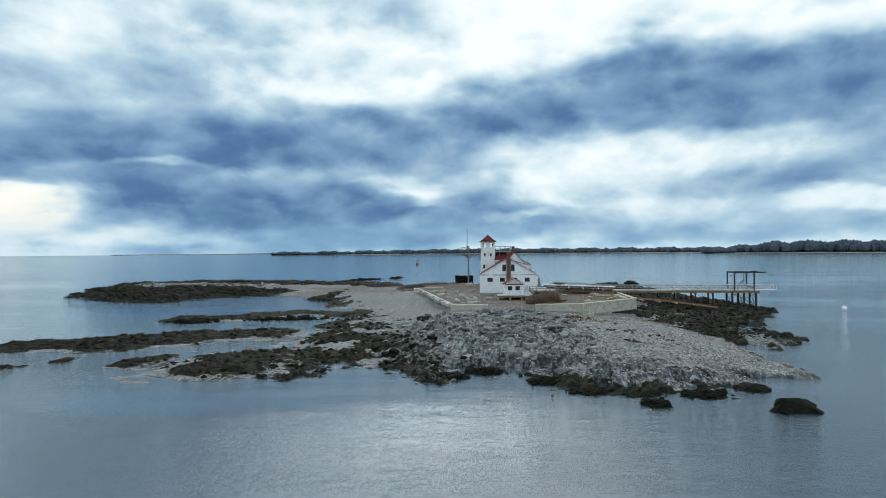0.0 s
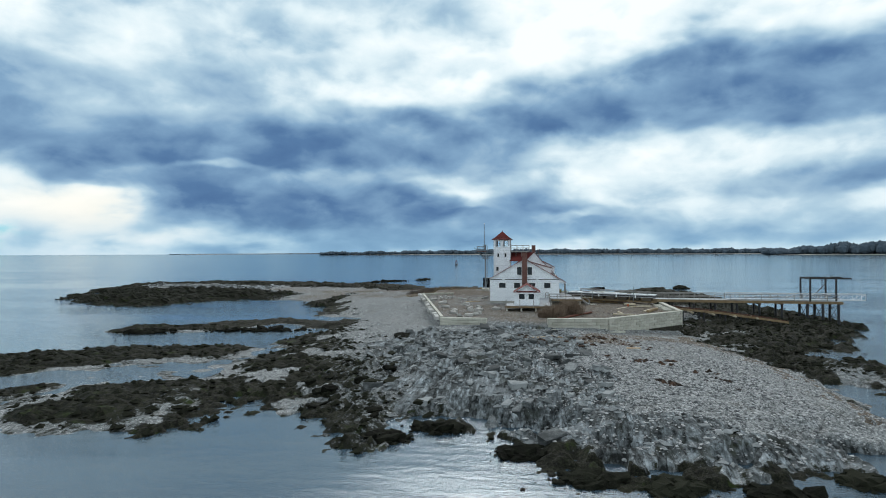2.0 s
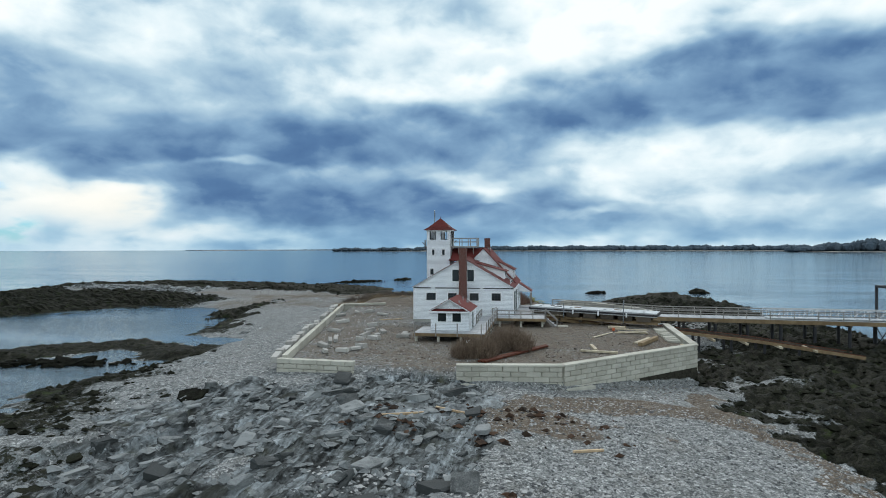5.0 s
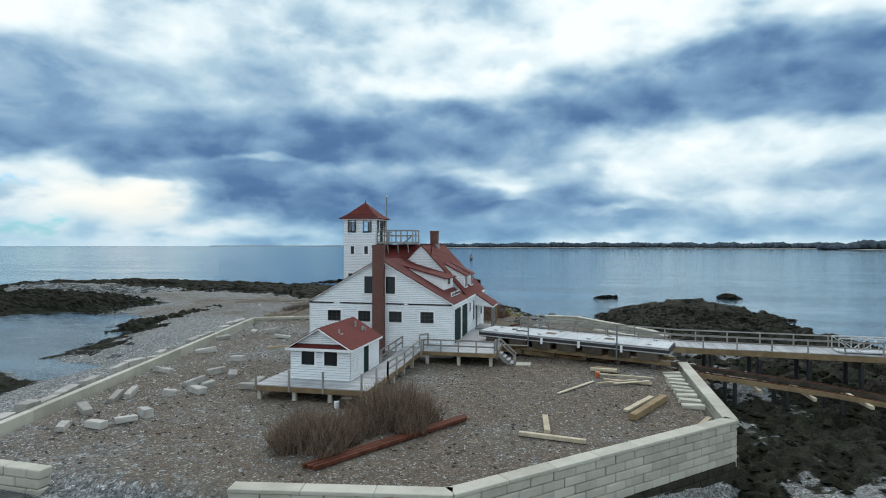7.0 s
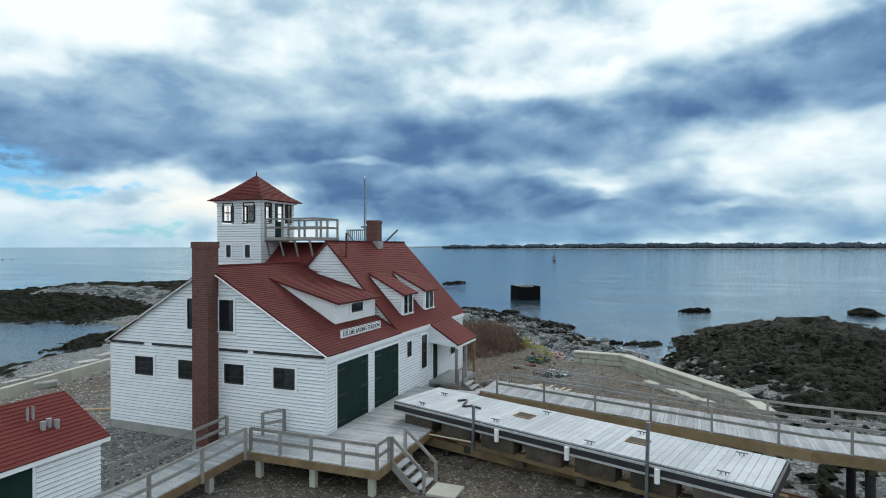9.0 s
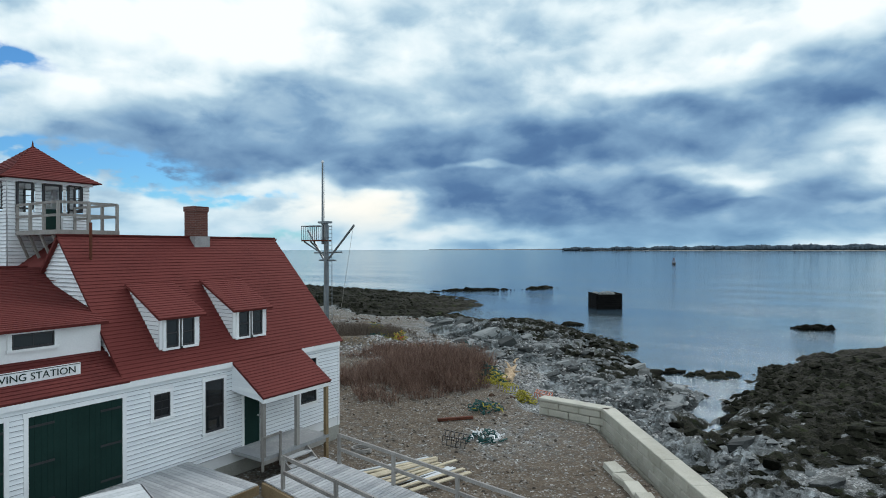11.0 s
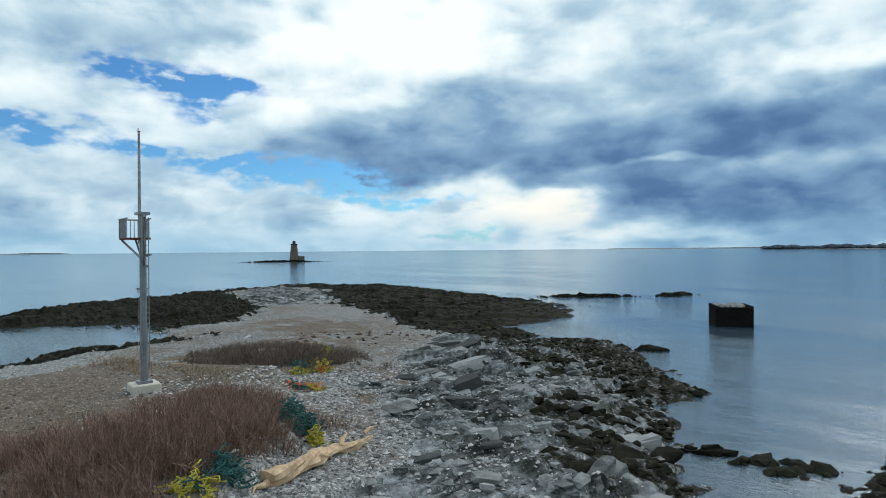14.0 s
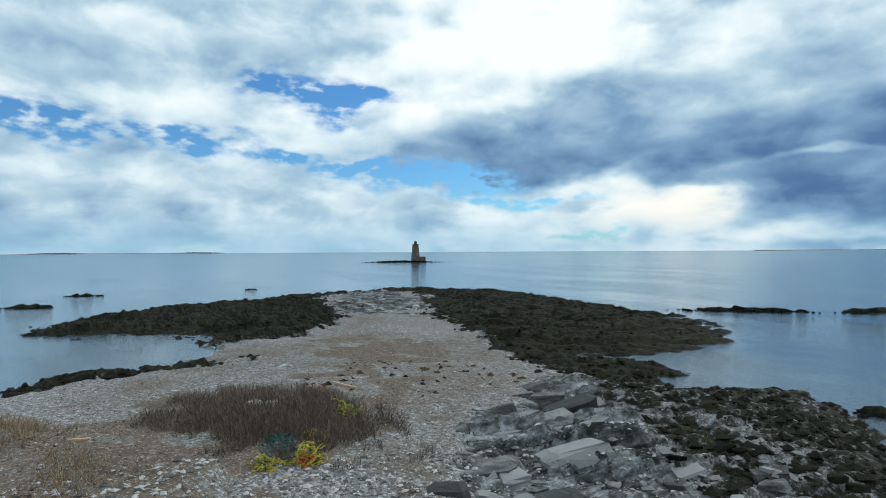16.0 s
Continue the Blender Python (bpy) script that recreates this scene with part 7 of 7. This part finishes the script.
heap("rope_heap", -16.2, 40.9, .6, .5, 1.0, 75, [(M_YELLOW, .8), (M_ORANGE, .2)], "tangled yellow rope with orange floats among low scrub", "rope", 1)
heap("rope_heap", -21.9, 44.4, 1.2, .7, 1.2, 90, [(M_YELLOW, .85), (M_TEAL, .15)], "big tangle of yellow rope on the scrub", "rope", 2)
heap("rope_heap", -18.9, 42.0, .9, .5, .5, 50, [(M_YELLOW, .7), (M_TEAL, .3)], "tangled teal net and yellow rope", "rope", 3)
heap("rope_heap", -16.6, 39.4, .7, .6, .5, 50, [(M_YELLOW, .8), (M_TEAL, .2)], "tangled yellow rope among low scrub", "rope", 10)
heap("rope_heap", -11.7, 37.9, .9, .4, .3, 45, [(M_YELLOW, .8), (M_ORANGE, .2)], "flat yellow rope tangle on the gravel", "rope", 11)
heap("rope_heap", 1.2, 26.9, .7, .6, .6, 70, [(M_YELLOW, .8), (M_TEAL, .2)], "yellow rope heap at the edge of the scrub", "rope", 4)
heap("rope_heap", 2.8, 27.6, .5, .5, .8, 55, [(M_YELLOW, 1.0)], "bright yellow rope heap beside the seawall end", "rope", 5)
heap("rope_heap", -2.6, 33.2, .5, .4, .7, 50, [(M_YELLOW, 1.0)], "yellow rope heap hanging from a net", "rope", 12)
heap("net_heap", 3.3, 22.4, .9, .7, .4, 60, [(M_TEAL, .8), (M_YELLOW, .2)], "dark teal fishing net heap on the shingle", "net", 6)
heap("net_heap", -4.2, 33.2, 1.1, 1.0, 1.5, 240, [(M_TEAL, 1.0)], "tall heap of teal fishing net caught in the brush", "net", 7)
heap("net_heap", -12.3, 37.0, .8, .6, .4, 50, [(M_TEAL, .6), (M_ORANGE, .4)], "teal net with orange rope in low scrub", "net", 8)
heap("net_heap", -18.6, 40.4, 1.5, .6, .5, 70, [(M_TEAL, 1.0)], "low teal fishing net along the scrub", "net", 13)
heap("net_heap", .5, 28.2, .7, .6, .8, 110, [(M_TEAL, 1.0)], "teal fishing net beside a driftwood log", "net", 14)
heap("net_heap", 5.2, 18.8, .7, .5, .25, 60, [(M_TEAL, .6), (M_TRIM, .4)], "pale green lobster trap netting on the gravel", "net", 9)


def trap(x, y, turn, mat, label):
    t = thing("lobster_trap", (x, y, height(x, y)), label, "trap", "washed-up fishing gear")
    rows = []
    L_, W_, H_ = .95, .55, .38
    for a in (-1, 1):
        for b in (0, 1):
            rows.append(((-L_ / 2, a * W_ / 2, b * H_), (L_ / 2, a * W_ / 2, b * H_)))
    for i in range(6):
        u = -L_ / 2 + L_ * i / 5
        rows += [((u, -W_ / 2, 0), (u, -W_ / 2, H_)), ((u, W_ / 2, 0), (u, W_ / 2, H_)), ((u, -W_ / 2, H_), (u, W_ / 2, H_))]
    bm = rods(rows, .018, 4)
    bm.transform(pose(x, y, height(x, y) + .05, 5, 8, turn))
    part("wire_cage", bm, mat, t)
    return t


trap(4.5, 17.4, 20, M_BLACK, "bent dark wire lobster trap on the gravel")
trap(2.6, 26.0, 60, M_YELLOW, "yellow wire lobster trap on the shingle")
trap(3.4, 29.0, 10, M_ORANGE, "faded orange wire lobster trap on the shingle")
trap(-.2, 27.2, 40, M_DRY, "rusty wire lobster trap on the shingle")
timber(2.2, 19.6, 3.4, 20.8, .17, .12, 0.02, M_RUST, "rusty steel beam end lying on the gravel", "steel_beam", "beach clutter")
for x, y, m, nm, lb in ((10.0, -4.0, M_ORANGE, "pot_buoy", "orange and white lobster pot buoy on the lumber"), (-3.1, -13.9, M_TRIM, "bucket", "white plastic bucket under the deck edge")):
    bm = rod(bmesh.new(), (x, y, height(x, y)), (x, y, height(x, y) + .32), .13, .16, 12)
    tagged(part(nm, bm, m), lb, nm.replace("_", " "), "beach clutter")
tagged(part("planter_box", box(-2.9, -2.3, -14.1, -13.6, height(-2.6, -13.8), height(-2.6, -13.8) + .5, .02), M_OLDWOOD), "small mossy wooden box below the shed deck", "box")
coil = bmesh.new()
for i in range(40):
    a, b = i * .5, (i + 1) * .5
    rod(coil, (1.9 + .4 * math.cos(a), 14.6 + .35 * math.sin(a), height(1.9, 14.6) + .05 + .004 * i), (1.9 + .4 * math.cos(b), 14.6 + .35 * math.sin(b), height(1.9, 14.6) + .05 + .004 * i), .035, None, 5)
tagged(part("hose_coil", coil, M_POST), "grey coiled hose on the ground beside the house", "hose", "beach clutter")
psteps = thing("porch_steps", (2.2, 11.5, -.8), "short grey wooden steps up to the porch", "steps")
for i in range(4):
    part("tread", box(1.66 + i * .26, 1.95 + i * .26, 10.7, 11.9, -.16 - i * .2, -.12 - i * .2), M_GREY, psteps)
for yy in (10.68, 11.92):
    part("stringer", bars([((1.62, yy, -.05), (2.75, yy, -.9))], .05, .2), M_POST, psteps)
part("step_rail", bars([((1.7, 10.66, .85), (1.7, 10.66, -.3)), ((1.7, 10.66, .8), (1.7, 9.9, .8)), ((1.7, 9.9, .8), (1.7, 9.9, -.3))], .07, .07), M_POST, psteps)

crf = bmesh.new()
for i in range(26):
    c = cA + cu * rg.uniform(.5, 4.1) + cv * rg.uniform(.5, 4.0)
    bmesh.ops.create_icosphere(crf, subdivisions=1, radius=1, matrix=Matrix.Translation((c.x, c.y, -1.5)) @ Euler((rg.random(), rg.random(), rg.random())).to_matrix().to_4x4() @ Matrix.Diagonal((.55, .4, .28, 1)))
part("crib_stones", crf, M_BOULDER, crib, "pale stones filling the crib")["kind"] = "stuff"


# ---- brush ----
M_SCRUB = surface("grey_brown_twig", (0.07, 0.055, 0.045), (0.17, 0.14, 0.11), 0.9, 1.0, 10, vary=0.5, per="island")

M_BUSH = surface("dull_brown_twig", (0.11, 0.082, 0.060), (0.26, 0.195, 0.142), 0.9, 1.0, 10, vary=0.5, per="island")


def brush(name, cx, cy, rx, ry, h_, n, mat, label, seed, lean=.5, turn=0.0):
    """A bare thicket of many thin twigs, open at the edge."""
    rg = random.Random(seed)
    V, F = [], []
    for i in range(n):
        a, r = rg.uniform(0, 6.28), math.sqrt(rg.random())
        r *= 1.25
        u, v = rx * r * math.cos(a), ry * r * math.sin(a)
        x, y = cx + u * math.cos(turn) - v * math.sin(turn), cy + u * math.sin(turn) + v * math.cos(turn)
        thick = noise.noise((x * .55, y * .55, seed)) * .9 + noise.noise((x * 1.7, y * 1.7, seed)) * .4
        if thick < (r - .62) * 1.1 - .25:
            continue
        if 27.5 < y < 36 and x > LOG_X - 2.1 * (y - LOG_Y) / 5.9 - 1.0:
            continue
        r = min(r, 1.0)
        z = height(x, y) - .03
        hh_ = h_ * (1 - .55 * r * r) * rg.uniform(.45, 1.1)
        p = Vector((x, y, z))
        d = Vector((rg.gauss(0, lean) + .25 * math.cos(a) * r, rg.gauss(0, lean) + .25 * math.sin(a) * r, 1.3)).normalized()
        for s in range(3):
            q = p + d * hh_ / 3
            w = (.018, .012, .008, .004)
            side = Vector((-d.y, d.x, 0)).normalized() if abs(d.z) < .99 else Vector((1, 0, 0))
            ang = rg.uniform(0, 3.14)
            side = Vector((math.cos(ang), math.sin(ang), 0))
            b = len(V)
            V += [p - side * w[s], p + side * w[s], q + side * w[s + 1], q - side * w[s + 1]]
            F.append((b, b + 1, b + 2, b + 3))
            if s:
                e = p + (d + Vector((rg.gauss(0, .8), rg.gauss(0, .8), rg.uniform(-.1, .6)))).normalized() * hh_ * .3
                b = len(V)
                V += [p - side * .007, p + side * .007, e + side * .004, e - side * .004]
                F.append((b, b + 1, b + 2, b + 3))
            p = q
            d = (d + Vector((rg.gauss(0, .22), rg.gauss(0, .22), 0))).normalized()
    me = bpy.data.meshes.new(name)
    me.from_pydata([tuple(v) for v in V], [], F)
    me.materials.append(mat)
    return tagged(new(name, me), label, "brush", "brush on the island", "stuff")


brush("brush", -2.9, 26.8, 6.4, 4.4, 1.9, 14000, M_TWIG, "dense leafless red-brown brush thicket", 31, .45, 1.15)
brush("brush", -7.5, 31.5, 5.0, 3.0, 1.1, 5000, M_TWIG, "dense leafless red-brown brush thicket", 32, .45, .5)
brush("brush", -24.5, 41.0, 8.8, 5.0, 1.5, 17000, M_SCRUB, "low leafless grey-brown scrub", 33, .6, .35)
brush("brush", -26, 29.5, 6.5, 2.4, .9, 3400, M_DRY, "low dry tan scrub", 34, .6, .2)
brush("brush", -16.0, 33, 4.0, 1.5, .5, 1200, M_DRY, "low dry tan scrub", 35, .6, .2)
brush("bush", -1.9, -19.5, 1.7, 1.4, 1.9, 3200, M_BUSH, "leafless tan bush growing in the yard", 36, .38)
brush("bush", 0.5, -15.8, 1.9, 1.7, 2.3, 4000, M_BUSH, "leafless brown bush growing beside the walkway", 37, .4)
brush("bush", -1.0, -17.5, 1.5, 1.3, 1.3, 1800, M_BUSH, "leafless brown bush growing beside the walkway", 38, .5)
brush("brush", -10, 24.0, 5.0, 2.5, .35, 900, M_DRY, "sparse dry grass tufts on gravel", 39, .7)


# ---- loose rock and shingle ----
def slab(seed, kind):
    """One broken ledge block of unit size."""
    rg = random.Random(seed)
    bm = box(-.5, .5, -.5, .5, -.5, .5)
    bmesh.ops.bevel(bm, geom=bm.edges[:], offset=.12 if kind == 0 else .2, segments=1, affect="EDGES")
    for v in bm.verts:
        v.co += Vector((rg.uniform(-.11, .11), rg.uniform(-.11, .11), rg.uniform(-.11, .11)))
    return bm


ROCKS = [mesh_of("boulder", slab(s, s % 2), M_BOULDER) for s in range(8)]
WEEDS = [mesh_of("boulder", slab(s + 20, 1), M_WEEDROCK) for s in range(6)]
rg = random.Random(5)
fields = [(-22, 8, -60, -28, 90), (-12, 13, 28, 62, 120), (9, 20, 10, 36, 40)]
for x0, x1, y0, y1, n in fields:
    made = tries = 0
    while made < n and tries < 4000:
        tries += 1
        x, y = rg.uniform(x0, x1), rg.uniform(y0, y1)
        zw_, zr_, zs_ = zone_at(x, y)
        if inside(np.array([x]), np.array([y]), YARD)[0] > -1.2 or zr_ + zw_ < .3 or height(x, y) < WATER:
            continue
        s = rg.uniform(.28, .62) * (1.6 if rg.random() < .12 else 1)
        o = new("boulder", rg.choice(WEEDS if zw_ > .5 else ROCKS))
        o.matrix_basis = pose(x, y, height(x, y) + .08 * s, rg.uniform(-14, 14), rg.uniform(-14, 22), 74 + rg.gauss(0, 22)) @ Matrix.Diagonal((s * rg.uniform(1.1, 2.4), s * rg.uniform(.7, 1.1), s * rg.uniform(.35, .65), 1))
        tagged(o, "dark weed-covered boulder on the foreshore" if zw_ > .5 else "grey angular ledge boulder on the foreshore", "boulder", "foreshore boulders")
        made += 1


for i in range(22):
    f = rg.random()
    x, y = -4 - 20 * f + rg.gauss(0, 2.2), 44 + 15 * f + rg.gauss(0, 1.6)
    if zone_at(x, y)[0] > .5:
        continue
    l = rg.uniform(1.4, 3.4)
    o = new("ledge_slab", rg.choice(ROCKS))
    o.matrix_basis = pose(x, y, height(x, y) - .1, rg.uniform(-8, 8), rg.uniform(-18, -4), 72 + rg.gauss(0, 9)) @ Matrix.Diagonal((l, l * rg.uniform(.4, .6), rg.uniform(.5, .9), 1))
    tagged(o, "big pale grey slab of tilted ledge rock", "rock", "ledge slabs")
SLABS = [mesh_of("flat_rock", slab(s + 40, 0), M_BOULDER) for s in range(8)]
made = tries = 0
while made < 110 and tries < 6000:
    tries += 1
    north = tries % 3 == 0
    x, y = (rg.uniform(-14, 9), rg.uniform(34, 62)) if north else (rg.uniform(-24, 2), rg.uniform(-62, -24))
    zw_, zr_, zs_ = zone_at(x, y)
    if zr_ + .6 * zw_ < .35 or height(x, y) < WATER + .4 or inside(np.array([x]), np.array([y]), YARD)[0] > -1.5:
        continue
    l = rg.uniform(.7, 1.9)
    o = new("flat_rock", rg.choice(WEEDS if zw_ > .4 else SLABS))
    o.matrix_basis = pose(x, y, height(x, y) - .06, rg.uniform(-14, 14), rg.uniform(-20, 10), 74 + rg.gauss(0, 20)) @ Matrix.Diagonal((l, l * rg.uniform(.45, .8), rg.uniform(.35, .75), 1))
    tagged(o, "dark weedy rock broken off along the ledges" if zw_ > .4 else "angular grey rock broken off along the ledges", "rock", "flat ledge rocks")
    made += 1


def scatter(name, boxes, smin, smax, mat, label, seed, want):
    """Very many small stones as one mesh."""
    rg = np.random.RandomState(seed)
    base = np.array([(1, 0, 0), (-1, 0, 0), (0, 1, 0), (0, -1, 0), (0, 0, 1), (.1, .1, -1)], float)
    tri = np.array([(0, 2, 4), (2, 1, 4), (1, 3, 4), (3, 0, 4), (2, 0, 5), (1, 2, 5), (3, 1, 5), (0, 3, 5)])
    V, F, c = [], [], 0
    for x0, x1, y0, y1, n in boxes:
        xs_, ys_ = rg.uniform(x0, x1, n), rg.uniform(y0, y1, n)
        for x, y in zip(xs_, ys_):
            zw_, zr_, zs_ = zone_at(x, y)
            if not want(zw_, zr_, zs_, x, y):
                continue
            h_ = height(x, y)
            if h_ < WATER + .05 or (-11.3 < x < .3 and -.3 < y < 15.7):
                continue
            s = smin + (smax - smin) * rg.rand() ** 2.5
            a = rg.uniform(0, 6.28)
            p = base * (np.array([1.3, .9, .55]) * s * rg.uniform(.7, 1.3, 3)) + rg.uniform(-.2, .2, (6, 3)) * s
            R = np.array([[math.cos(a), -math.sin(a), 0], [math.sin(a), math.cos(a), 0], [0, 0, 1]])
            V.append(p @ R.T + np.array([x, y, h_ + .15 * s]))
            F.append(tri + c)
            c += 6
    me = bpy.data.meshes.new(name)
    me.from_pydata(np.concatenate(V).tolist(), [], np.concatenate(F).tolist())
    me.materials.append(mat)
    return tagged(new(name, me), label, "stones", "", "stuff")


scatter("shingle", [(-12, 24, -62, -25, 26000), (-26, -12, -30, 18, 4000)], .025, .10, M_STONES, "grey angular shingle on the beach", 1, lambda w, r, s, x, y: w < .4 and r < .6)
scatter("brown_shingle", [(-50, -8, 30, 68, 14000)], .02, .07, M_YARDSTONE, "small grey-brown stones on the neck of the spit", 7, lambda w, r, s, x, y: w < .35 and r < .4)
scatter("cobbles", [(-16, 10, 28, 62, 15000), (-6, 14, -62, -40, 7000)], .03, .15, M_STONES, "grey angular cobbles and broken stone", 5, lambda w, r, s, x, y: w < .4)
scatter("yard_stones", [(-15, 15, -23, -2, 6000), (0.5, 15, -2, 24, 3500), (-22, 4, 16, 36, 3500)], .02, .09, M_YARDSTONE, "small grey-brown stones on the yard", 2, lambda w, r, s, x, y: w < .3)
scatter("ledge_rubble", [(-24, 10, -64, -24, 2600), (-16, 18, 10, 64, 2600)], .08, .36, M_BOULDER, "broken grey ledge rubble", 3, lambda w, r, s, x, y: r > .35)
scatter("weed_rubble", [(-62, -10, -64, -10, 5000), (12, 46, -38, 60, 7000), (-40, 14, 40, 80, 6000), (-155, -40, 25, 120, 9000)], .10, .42, M_WEEDROCK, "dark weed-covered stones on the foreshore", 4, lambda w, r, s, x, y: w > .5)
M_WRACK = surface("dried_wrack", (0.018, 0.012, 0.008), (0.07, 0.04, 0.025), 0.9, 3.0, 20, vary=0.6, per="island")
scatter("wrack", [(-7, 8, -36.5, -30, 900), (2, 8, -44, -41.5, 260), (4.6, 6.8, -51.8, -50, 120), (8.5, 10.5, -52, -45, 200), (-40, -24, 44, 60, 500), (2, 14, 24, 26, 60)], .05, .30, M_WRACK, "dark dried seaweed wrack on the shingle", 6, lambda w, r, s, x, y: noise.noise((x * .8, y * .8, 3)) > .12)
